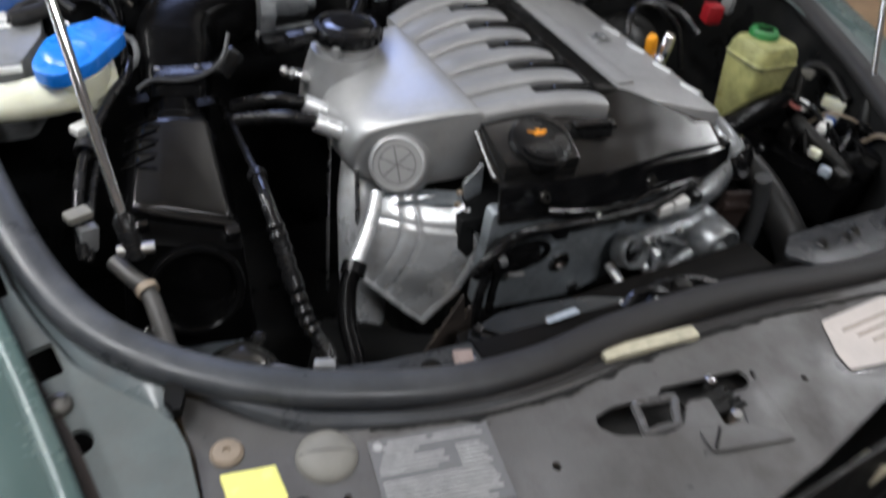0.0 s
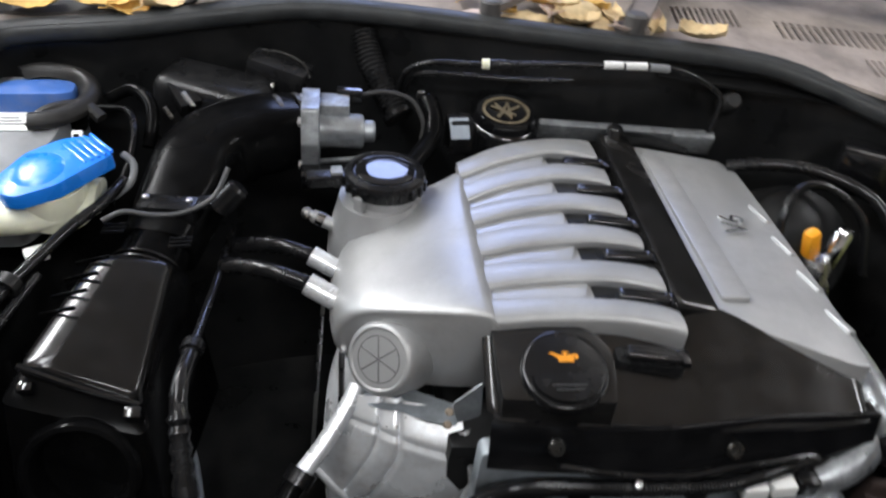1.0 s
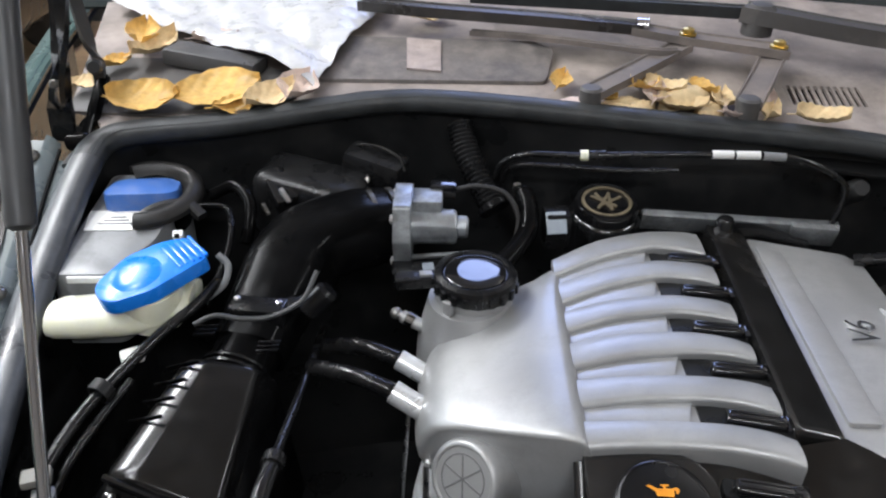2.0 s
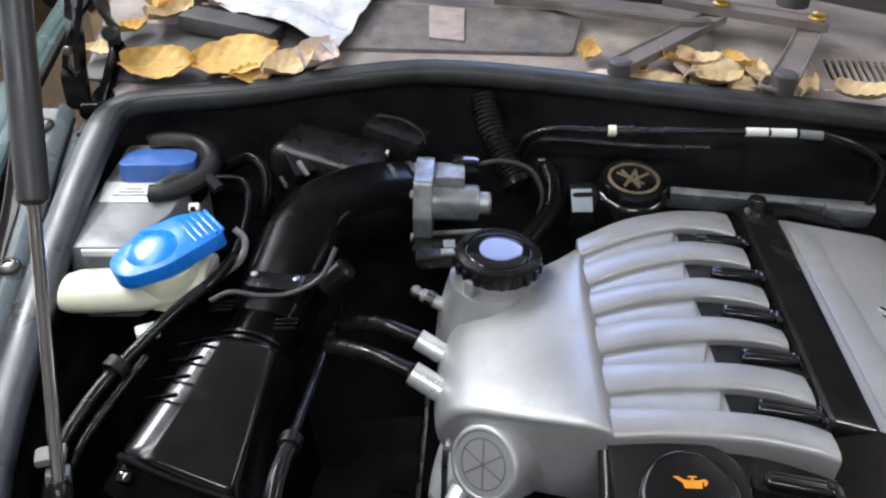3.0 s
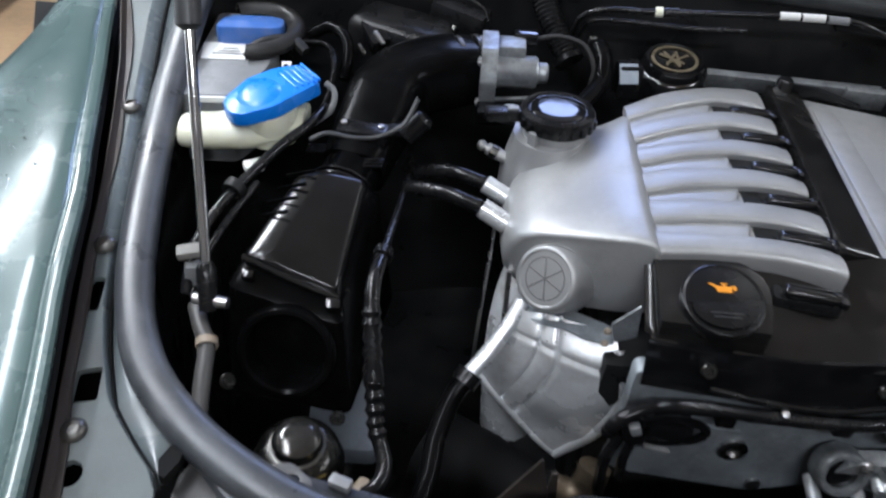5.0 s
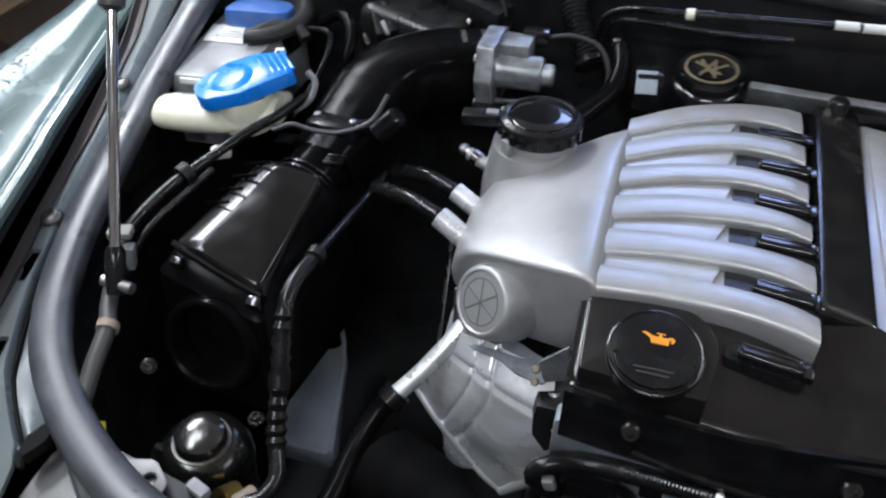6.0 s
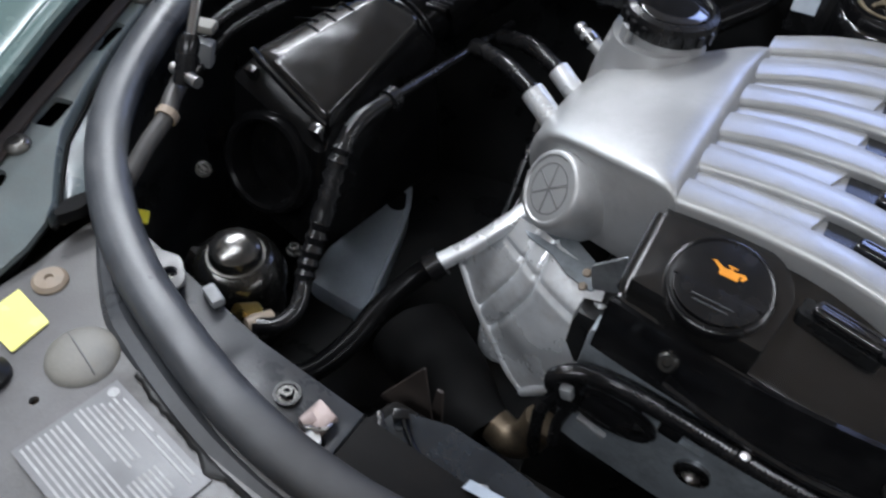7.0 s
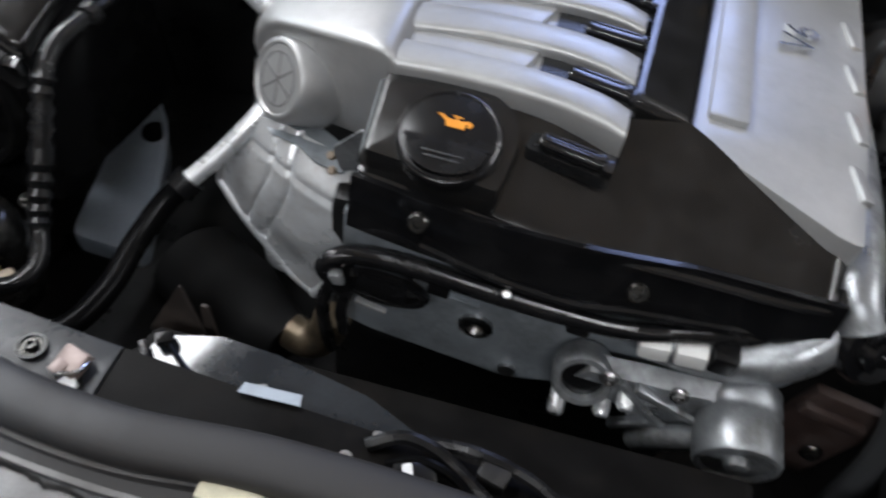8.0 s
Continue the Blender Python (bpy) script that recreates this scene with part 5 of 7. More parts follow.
part("seam", sweep([Vector(q) + Vector((0, 0, 0.0435)) for q in elbow[10:30]], [(0.0016, -0.002), (0.0016, 0.0022), (-0.0016, 0.0022), (-0.0016, -0.002)]), duct_black, duct)
for k in range(4):
    part("rib_ring", lathe([(0.0355, -0.0014), (0.0395, -0.0014), (0.0395, 0.0014), (0.0355, 0.0014)], (-0.4215 + 0.0012 * k, 0.168 + 0.0070 * k, 0.905 + 0.0022 * k), (0.15, 0.9, 0.30), 24), satin_black, duct)
for x, y in ((-0.452, 0.205), (-0.378, 0.180)):
    for k in range(3):
        part("grip_rib", box((0.024, 0.0022, 0.004), (x, y + 0.007 * k, 0.950), (0, 0, 6), 0.0008), satin_black, duct)
part("sensor", box((0.064, 0.030, 0.026), (-0.398, 0.236, 0.958), (0, 0, -6), 0.005), satin_black, duct)
part("sensor_foot", box((0.030, 0.018, 0.012), (-0.360, 0.246, 0.962), (0, 0, 14), 0.003), satin_black, duct)
for x, y in ((-0.422, 0.243), (-0.374, 0.237)):
    part("screw", lathe([(0.004, 0), (0.004, 0.0025), (0.0025, 0.0035), (0, 0.0035)], (x, y, 0.9705), (0, 0, 1), 10), steel, duct)
part("sensor_plug", lathe([(0.014, -0.02), (0.014, 0.012), (0.010, 0.016), (0, 0.016)], (-0.330, 0.246, 0.972), (0.7, 0.2, 0.7), 14), satin_black, duct)
part("rear_chamber", box((0.15, 0.09, 0.10), (-0.375, 0.480, 0.962), (0, 6, -14), 0.022, 4), chamber_black, duct)
part("chamber_clip", box((0.006, 0.024, 0.005), (-0.402, 0.430, 1.000), (30, 0, 40), 0.001), steel, duct)
part("chamber_rib", box((0.012, 0.060, 0.020), (-0.420, 0.445, 0.998), (20, 0, 32), 0.004), satin_black, duct)
part("chamber_rib", box((0.012, 0.060, 0.016), (-0.405, 0.455, 1.002), (20, 0, 32), 0.004), satin_black, duct)
part("chamber_cap", box((0.085, 0.050, 0.050), (-0.292, 0.512, 1.000), (0, 10, -18), 0.010), chamber_black, duct)
part("chamber_strap", tube([(-0.315, 0.520, 1.034), (-0.285, 0.512, 1.034), (-0.258, 0.500, 1.024), (-0.250, 0.492, 1.008)], 0.0022, 8, 5), dusty_black, duct)
part("chamber_clip", box((0.005, 0.018, 0.004), (-0.425, 0.415, 0.988), (30, 0, 40), 0.001), bolt_steel, duct)
part("chamber_clip", box((0.005, 0.014, 0.004), (-0.300, 0.478, 0.998), (40, 0, -20), 0.001), bolt_steel, duct)
hose("sensor_wire", [(-0.455, 0.190, 0.975), (-0.435, 0.200, 0.980), (-0.405, 0.202, 0.975), (-0.375, 0.208, 0.975), (-0.345, 0.225, 0.985), (-0.330, 0.245, 1.010)], 0.0028, "thin dark sensor wire in a loop", strut_grey)

harness = thing("wiring_harness", (-0.50, 0.1, 0.92), "taped black wiring harness with pale clips", "wiring")
part("loom", tube([(-0.552, -0.010, 0.900), (-0.548, 0.020, 0.935), (-0.535, 0.080, 0.950), (-0.512, 0.140, 0.958), (-0.486, 0.190, 0.968), (-0.462, 0.225, 0.975), (-0.450, 0.27, 0.975)], 0.0060, 10, 6, 0.05), hose_black, harness)
part("loom", tube([(-0.548, -0.010, 0.895), (-0.535, 0.035, 0.928), (-0.520, 0.090, 0.940), (-0.505, 0.130, 0.950)], 0.0042, 10, 10, 0.25), satin_black, harness)
part("clip", box((0.024, 0.018, 0.012), (-0.523, 0.178, 0.940), (0, 0, 30), 0.004), label_white, harness, "white plastic clip")
part("clip", box((0.026, 0.018, 0.010), (-0.549, 0.012, 0.940), (0, 0, 20), 0.004), disc_grey, harness, "pale plastic clip")
part("clip", box((0.020, 0.014, 0.030), (-0.545, 0.004, 0.915), (0, 10, 20), 0.003), tank_grey, harness)
part("tie", lathe([(0.010, -0.006), (0.013, -0.006), (0.013, 0.006), (0.010, 0.006)], (-0.525, 0.108, 0.955), (0.35, 0.9, 0.2), 12), matt_black, harness)

washer = thing("washer_filler", (-0.54, 0.20, 0.93), "cream washer filler neck with a blue flip cap", "washer filler")
part("neck", loft([[(x, y0 + w * math.cos(a), z0 + h * math.sin(a)) for a in np.linspace(0, 2 * math.pi, 16, endpoint=False)]
                   for x, y0, z0, w, h in ((-0.614, 0.207, 0.966, 0.024, 0.018), (-0.606, 0.209, 0.966, 0.029, 0.019), (-0.58, 0.215, 0.963, 0.031, 0.020), (-0.54, 0.226, 0.963, 0.035, 0.022), (-0.495, 0.238, 0.966, 0.037, 0.022), (-0.470, 0.246, 0.970, 0.028, 0.016))]), tank_cream, washer)
part("mouth", lathe([(0.034, -0.03), (0.036, 0.0), (0.034, 0.014), (0, 0.014)], (-0.512, 0.232, 0.982), (0, -0.1, 1), 24), tank_cream, washer)
axis_cap = 42
cap_outline = rounded([(-0.060, -0.012), (-0.052, -0.024), (-0.015, -0.036), (0.020, -0.034), (0.056, -0.027), (0.060, 0.020), (0.030, 0.032), (-0.010, 0.036), (-0.050, 0.020), (-0.060, 0.008)], 0.008, 3)
place_cap = pose(-0.510, 0.236, 1.013, 4, -9, axis_cap)
b = plate(cap_outline, [], 0.018, lambda x, y: 0.004 - 2.2 * max(0, abs(x + 0.02) - 0.03) ** 2, 0.005)
b.transform(place_cap)
flip = part("flip_cap", b, cap_blue, washer, "bright blue flip cap")
b = lathe([(0.030, -0.001), (0.026, 0.0025), (0.015, 0.004), (0, 0.0045)], (-0.015, 0, 0.003), (0, 0, 1), 24)
b.transform(place_cap)
part("dome", b, cap_blue, flip)
for i in range(5):
    b = box((0.0035, 0.044, 0.004), (0.026 + 0.0075 * i, -0.003, 0.003 - 0.0006 * i), (0, 0, 0), 0.001)
    b.transform(place_cap)
    part("ridge", b, cap_blue, flip)
part("hinge_strap", tube([(-0.452, 0.288, 1.000), (-0.440, 0.282, 0.990), (-0.442, 0.266, 0.975), (-0.46, 0.255, 0.962)], 0.004, 8, 5), tank_grey, washer)

tank = thing("coolant_tank", (-0.575, 0.36, 0.88), "grey coolant tank cover with a dusty blue cap", "coolant tank")
cover_out = rounded([(-0.640, 0.262), (-0.572, 0.266), (-0.540, 0.330), (-0.532, 0.440), (-0.545, 0.475), (-0.640, 0.47)], 0.010)
part("cover", plate(cover_out, [], 0.10, lambda x, y: 0.984 + 0.10 * (y - 0.26), 0.004), tank_grey, tank)
part("front_edge", box((0.048, 0.004, 0.008), (-0.594, 0.2605, 0.980), (0, 0, 4), 0.001), label_white, tank, "pale front edge")
part("sticker", plate([(-0.631, 0.344), (-0.572, 0.347), (-0.577, 0.388), (-0.638, 0.384)], [], 0.001, lambda x, y: 0.9855 + 0.10 * (y - 0.26)), label_white, tank, "white sticker with faint print")
for i in range(3):
    part("print", box((0.040 - 0.01 * i, 0.002, 0.0006), (-0.598, 0.358 + 0.0065 * i, 0.9862 + 0.10 * (0.098 + 0.0065 * i)), (6, 0, 4)), tank_grey, tank)
part("collar_base", lathe([(0.052, -0.03), (0.053, 0.000), (0.050, 0.004), (0, 0.004)], (-0.578, 0.416, 0.994), (0, -0.1, 1), 32), satin_black, tank, "black base under the cap")
b = plate(rounded([(-0.046, -0.016), (-0.038, -0.026), (0.030, -0.026), (0.046, -0.014), (0.044, 0.020), (0.028, 0.028), (-0.032, 0.028), (-0.046, 0.016)], 0.008, 4), [], 0.024, lambda x, y: -6.0 * max(0, 0.016 - abs(y)) * 0.012 - 1.2 * x * x, 0.005)
b.transform(pose(-0.578, 0.414, 1.020, -6, 0, 4))
part("cap", b, cap_blue_dull, tank, "dusty blue cap with a wide flat grip")
part("collar", sheet(lambda u, v: (-0.575 + (0.049 + 0.022 * v) * math.cos(-1.5 + 3.7 * u), 0.414 + (0.049 + 0.022 * v) * math.sin(-1.5 + 3.7 * u), 1.002 + 0.010 * math.sin(math.pi * min(1, v * 1.15)) + 0.006 * math.sin(-1.5 + 3.7 * u) + 0.0003 * math.sin(23 * u)), 60, 8, 0.006), dusty_black, tank, "wide dusty black collar round the cap")
part("bracket", sweep([Vector(q) for q in spline([(-0.570, 0.352, 0.998), (-0.562, 0.372, 1.006), (-0.540, 0.386, 1.010), (-0.515, 0.392, 1.008), (-0.495, 0.380, 0.998)], 6)], [(0.007, -0.008), (0.007, 0.000), (0.004, 0.003), (-0.004, 0.003), (-0.007, 0.000), (-0.007, -0.008)]), dusty_black, tank, "dusty black bracket across the cover")
hose("tank_hose", [(-0.51, 0.40, 1.000), (-0.47, 0.395, 1.000), (-0.452, 0.35, 0.995), (-0.450, 0.30, 0.980), (-0.462, 0.25, 0.955)], 0.0045, "black hose beside the coolant tank", duct_black)
hose("tank_hose", [(-0.505, 0.445, 0.990), (-0.475, 0.448, 1.003), (-0.450, 0.425, 1.000), (-0.442, 0.400, 0.985), (-0.445, 0.375, 0.960)], 0.0085, "black hose beside the coolant tank", duct_black)

# gas strut of the hood
strut = thing("gas_strut", (-0.527, -0.024, 0.93), "hood gas strut with chrome rod and black cylinder", "gas strut")
lo, mid, hi = Vector((-0.510, -0.046, 0.955)), Vector((-0.534, 0.081, 1.160)), Vector((-0.566, 0.250, 1.433))
axis = (hi - lo).normalized()
part("rod", sweep([lo, mid + axis * 0.02], ring2d(0.0052, 14)), chrome, strut, "chrome rod")
part("cylinder", lathe([(0.0065, -0.004), (0.0120, 0.0), (0.0125, 0.006), (0.0125, (hi - mid).length), (0, (hi - mid).length)], mid, axis, 24), strut_grey, strut, "black cylinder")
part("socket", lathe([(0.009, -0.03), (0.010, -0.006), (0.010, 0.012), (0.0065, 0.018), (0, 0.018)], lo, axis, 14), satin_black, strut, "black ball socket")
part("stud", lathe([(0.006, -0.02), (0.006, 0.015), (0, 0.015)], lo - axis * 0.02, (-1, 0.1, 0), 12), steel, strut)
hinge = thing("hinge_assembly", (-0.70, 0.50, 1.03), "black hood hinge with two thin arms", "hinge")
strap = lambda w, d: [(w, -d), (w, d), (-w, d), (-w, -d)]
part("arm", sweep(spline([(-0.716, 0.500, 1.040), (-0.711, 0.500, 1.100), (-0.695, 0.506, 1.150), (-0.690, 0.530, 1.220), (-0.703, 0.570, 1.350), (-0.725, 0.620, 1.480)], 4), strap(0.008, 0.004)), hose_black, hinge)
part("arm", sweep(spline([(-0.702, 0.500, 1.040), (-0.694, 0.500, 1.096), (-0.680, 0.500, 1.167), (-0.674, 0.520, 1.250), (-0.690, 0.570, 1.400), (-0.705, 0.610, 1.500)], 4), strap(0.008, 0.004)), hose_black, hinge)
part("arm", sweep(spline([(-0.676, 0.560, 1.060), (-0.672, 0.560, 1.090), (-0.670, 0.560, 1.131), (-0.676, 0.560, 1.164), (-0.690, 0.575, 1.250), (-0.715, 0.610, 1.400)], 4), strap(0.008, 0.004)), strut_grey, hinge)
part("knuckle", lathe([(0.011, -0.010), (0.011, 0.010), (0.008, 0.013), (0, 0.013)], (-0.671, 0.556, 1.125), (0.2, -1, 0.2), 14), strut_grey, hinge)
part("rivet", lathe([(0.006, -0.004), (0.006, 0.005), (0.004, 0.007), (0, 0.007)], (-0.700, 0.494, 1.122), (0.1, -1, 0.2), 12), bolt_steel, hinge)
part("foot", box((0.040, 0.060, 0.014), (-0.690, 0.528, 1.036), (12, 0, -8), 0.004), duct_black, hinge)
part("link", box((0.014, 0.10, 0.016), (-0.672, 0.53, 1.075), (40, 0, -6), 0.003), duct_black, hinge)
part("pivot", lathe([(0.012, -0.012), (0.012, 0.012), (0.008, 0.016), (0, 0.016)], (-0.678, 0.475, 1.050), (1, 0, 0.1), 14), duct_black, hinge)
hose("drain_hose", [(-0.527, -0.045, 0.918), (-0.515, -0.070, 0.915), (-0.504, -0.090, 0.910), (-0.500, -0.125, 0.895), (-0.497, -0.165, 0.868)], 0.0085, "grey hose with a tan ring near the strut", hose_grey)
solid("hose_ring", lathe([(0.009, -0.004), (0.011, -0.004), (0.011, 0.004), (0.009, 0.004)], (-0.504, -0.088, 0.911), (0.2, -0.8, -0.2), 14), brown_pad, "tan ring clamped on the dark hose", "hose ring")
solid("side_bolt", bolt((-0.504, -0.059, 0.821), (0.5, -0.6, 0.6), r=0.006, washer=0.009), canister_metal, "steel bolt on the inner wing", "bolt")
solid("yellow_clip", box((0.034, 0.015, 0.005), (-0.531, -0.137, 0.800), (20, 20, 40), 0.002), yellow_clip, "yellow plastic clip on the inner wing", "clip")
tag = thing("square_tag", (-0.513, 0.336, 0.996), "small white square tag beside the blue flip cap", "tag")
part("frame", box((0.012, 0.010, 0.010), (-0.513, 0.336, 0.994), (20, 0, 10), 0.001), label_white, tag)
part("window", box((0.006, 0.004, 0.005), (-0.513, 0.3315, 0.9965), (20, 0, 10), 0.0005), part_shade_black, tag)

# ---- rear of the bay ----
throttle = thing("throttle_unit", (-0.23, 0.40, 0.93), "cast aluminium throttle body with a round motor", "throttle body")
part("flange", plate(rounded([(0.364, 0.930), (0.440, 0.930), (0.440, 1.018), (0.420, 1.026), (0.362, 1.026), (0.346, 0.984)], 0.004), [], 0.022, None, 0.002), alu, throttle)
flange_ob = throttle.children[-1]
for v in flange_ob.data.vertices:
    w = v.co + Vector((-0.23, 0.40, 0.93))
    v.co = Vector((-0.234 + w.z, w.x, w.y)) - Vector((-0.23, 0.40, 0.93))
part("motor", lathe([(0.024, -0.004), (0.0235, 0.006), (0.0225, 0.008), (0.0225, 0.052), (0.0200, 0.056), (0.0145, 0.057), (0.0145, 0.068), (0.012, 0.071), (0, 0.071)], (-0.234, 0.392, 0.982), (1, 0, 0), 30), alu, throttle)
part("top_block", box((0.040, 0.040, 0.034), (-0.216, 0.408, 1.002), (0, 0, 0), 0.005), alu, throttle)
part("lower_strap", box((0.062, 0.006, 0.005), (-0.203, 0.370, 0.952), (18, -6, 0), 0.0015), alu, throttle)
part("lower_strap", box((0.050, 0.006, 0.004), (-0.205, 0.364, 0.942), (18, -4, 0), 0.0012), alu, throttle)
part("lower_plug", box((0.064, 0.026, 0.024), (-0.226, 0.350, 0.938), (10, 0, 4), 0.004), gloss_black, throttle, "black connector")
part("plug_tab", box((0.014, 0.012, 0.003), (-0.212, 0.344, 0.952), (14, 0, 8), 0.0006), tank_blue, throttle)
part("plug", box((0.034, 0.022, 0.020), (-0.196, 0.432, 1.014), (0, 0, 0), 0.004), gloss_black, throttle, "black plug")
for y, z in ((0.366, 0.945), (0.366, 1.006), (0.430, 1.008)):
    part("bolt", lathe([(0.006, 0), (0.006, 0.005), (0, 0.006)], (-0.255, y, z), (-1, 0, 0), 8), steel, throttle)
hose("throttle_wire", [(-0.180, 0.432, 1.014), (-0.15, 0.435, 1.018), (-0.115, 0.430, 1.010), (-0.098, 0.415, 0.985), (-0.100, 0.405, 0.96)], 0.0035, "thin dark wire arching from the throttle plug", seal_rubber)
hose("breather_hose", [(-0.135, 0.320, 0.955), (-0.110, 0.355, 0.965), (-0.088, 0.392, 0.975), (-0.084, 0.425, 0.990), (-0.090, 0.455, 1.000)], 0.012, "ribbed black breather hose", duct_black, ribs=0.10, steps=9)
hose("servo_hose", [(-0.175, 0.560, 1.050), (-0.165, 0.530, 1.020), (-0.145, 0.495, 0.990), (-0.125, 0.465, 0.965)], 0.0165, "wide corrugated dusty black hose at the bulkhead", chamber_black, ribs=0.16, steps=14, rings=[((-0.128, 0.468, 0.968), 0.004)])
solid("hose_clip", box((0.010, 0.006, 0.012), (-0.098, 0.470, 1.000), (20, 0, 20), 0.002), steel, "small bright clip on the bulkhead", "clip")

filler = thing("front_filler_cap", (0.026, 0.476, 0.93), "black round cap with a worn gold ring", "cap")
part("body", lathe([(0.050, -0.06), (0.050, 0.0), (0.047, 0.006), (0.044, 0.008), (0.044, 0.020), (0.041, 0.024), (0.036, 0.024), (0.035, 0.021), (0, 0.021)], (0.026, 0.476, 0.956), (0, -0.12, 1), 36), gloss_black, filler)
part("ring", lathe([(0.030, 0), (0.034, 0), (0.034, 0.0025), (0.030, 0.0025)], (0.026, 0.4735, 0.9775), (0, -0.12, 1), 36), aged_brass, filler, "worn gold ring")
for i, a in enumerate((62, 90, 118, 35, 145)):
    b = box((0.040, 0.004, 0.002), (0, 0, 0.0), (0, 0, a), 0.0005)
    b.transform(pose(0.026 + 0.009 * (i % 2 - 0.5), 0.4735, 0.979, 7))
    part("bar", b, aged_brass, filler)
solid("black_module", box((0.034, 0.03, 0.05), (-0.048, 0.42, 0.968), (0, 0, 8), 0.004), satin_black, "small black module beside the manifold", "module")
solid("module_tag", box((0.026, 0.004, 0.029), (-0.050, 0.4035, 0.984), (-40, 0, 8), 0.001), tank_blue, "pale blue tag on the black module", "tag")
rail = thing("rear_rail", (0.2, 0.46, 0.93), "plain aluminium rail behind the engine cover", "rail")
part("bar", box((0.26, 0.014, 0.027), (0.205, 0.462, 0.953), (14, 0, -5), 0.003), alu, rail)
part("tab", box((0.06, 0.012, 0.035), (0.30, 0.445, 0.952), (20, 0, -8), 0.003), alu, rail)

lines = thing("fuel_lines", (0.1, 0.47, 1.0), "thin dark metal lines along the bulkhead with white sleeves", "pipes")
part("line", tube([(-0.128, 0.50, 0.985), (-0.118, 0.488, 1.025), (-0.085, 0.478, 1.044), (-0.026, 0.470, 1.048), (0.07, 0.462, 1.055), (0.177, 0.455, 1.060), (0.255, 0.452, 1.058), (0.318, 0.452, 1.030), (0.330, 0.450, 1.005), (0.322, 0.448, 0.955)], 0.0042, 10, 6), hose_black, lines)
part("line", tube([(-0.118, 0.496, 0.99), (-0.105, 0.485, 1.022), (-0.06, 0.475, 1.030), (0.03, 0.466, 1.030), (0.11, 0.46, 1.034)], 0.0036, 10, 6), hose_black, lines)
for x, l in ((0.148, 0.026), (0.178, 0.030)):
    part("sleeve", sweep([(x, 0.4555, 1.0602), (x + l, 0.454, 1.0612)], ring2d(0.0056, 14)), label_white, lines, "white sleeve")
part("sleeve", sweep([(0.212, 0.4535, 1.0605), (0.240, 0.452, 1.060)], ring2d(0.0056, 12)), tank_grey, lines)
part("sleeve", sweep([(-0.018, 0.4690, 1.0487), (-0.008, 0.4680, 1.0495)], ring2d(0.0072, 12)), tank_cream, lines, "pale yellow sleeve")
part("sleeve", sweep([(-0.008, 0.4680, 1.0495), (0.014, 0.4665, 1.051)], ring2d(0.0062, 12)), hose_black, lines)
solid("bulkhead_grommet", lathe([(0.016, -0.02), (0.016, 0.0), (0.010, 0.008), (0, 0.008)], (0.36, 0.475, 1.005), (0, -0.6, 0.5), 18), bay_black, "dark round grommet on the bulkhead", "grommet")
solid("bulkhead_box", box((0.07, 0.05, 0.07), (0.53, 0.375, 0.955), (0, 0, -30), 0.008), gloss_black, "glossy black box in the bay corner", "box")

# ---- far side of the bay ----
servo = thing("brake_reservoir", (0.41, 0.24, 0.88), "orange capped sensor on a bright metal union", "sensor")
part("stud", lathe([(0.020, -0.05), (0.020, 0.0), (0.014, 0.01), (0, 0.01)], (0.405, 0.228, 0.895), (0, 0, 1), 18), steel, servo)
part("orange_cap", box((0.020, 0.018, 0.046), (0.388, 0.230, 0.926), (0, -20, 20), 0.008), orange, servo, "orange plastic cap")
part("union", lathe([(0.011, -0.02), (0.013, 0.0), (0.013, 0.03), (0.009, 0.036), (0, 0.036)], (0.432, 0.240, 0.905), (0.2, 0.1, 1), 14), chrome, servo, "bright metal union")
part("union", tube([(0.41, 0.225, 0.885), (0.425, 0.215, 0.86), (0.43, 0.21, 0.80)], 0.006, 10, 5), steel, servo)
hose("loop_hose", [(0.372, 0.250, 0.860), (0.368, 0.275, 0.930), (0.395, 0.300, 0.965), (0.440, 0.300, 0.965), (0.485, 0.275, 0.930), (0.50, 0.25, 0.86)], 0.006, "thin black hose in a loop behind the sensor")
hose("brake_hose", [(0.34, 0.40, 0.94), (0.40, 0.38, 0.955), (0.46, 0.36, 0.955), (0.52, 0.32, 0.94), (0.545, 0.28, 0.91)], 0.009, "black hose across the far corner")
hose("crossing_hose", [(0.36, 0.03, 0.835), (0.411, 0.050, 0.850), (0.500, 0.070, 0.866), (0.580, 0.088, 0.868), (0.64, 0.12, 0.850)], 0.022, "thick dull black hose across the fluid reservoir", duct_black)
servo_dome = thing("brake_servo", (0.44, 0.33, 0.75), "black round brake servo in the far corner", "brake servo")
part("drum", lathe([(0.085, -0.06), (0.09, 0.0), (0.085, 0.02), (0.05, 0.035), (0, 0.04)], (0.44, 0.34, 0.84), (0, -0.8, 0.5), 30), bay_black, servo_dome)

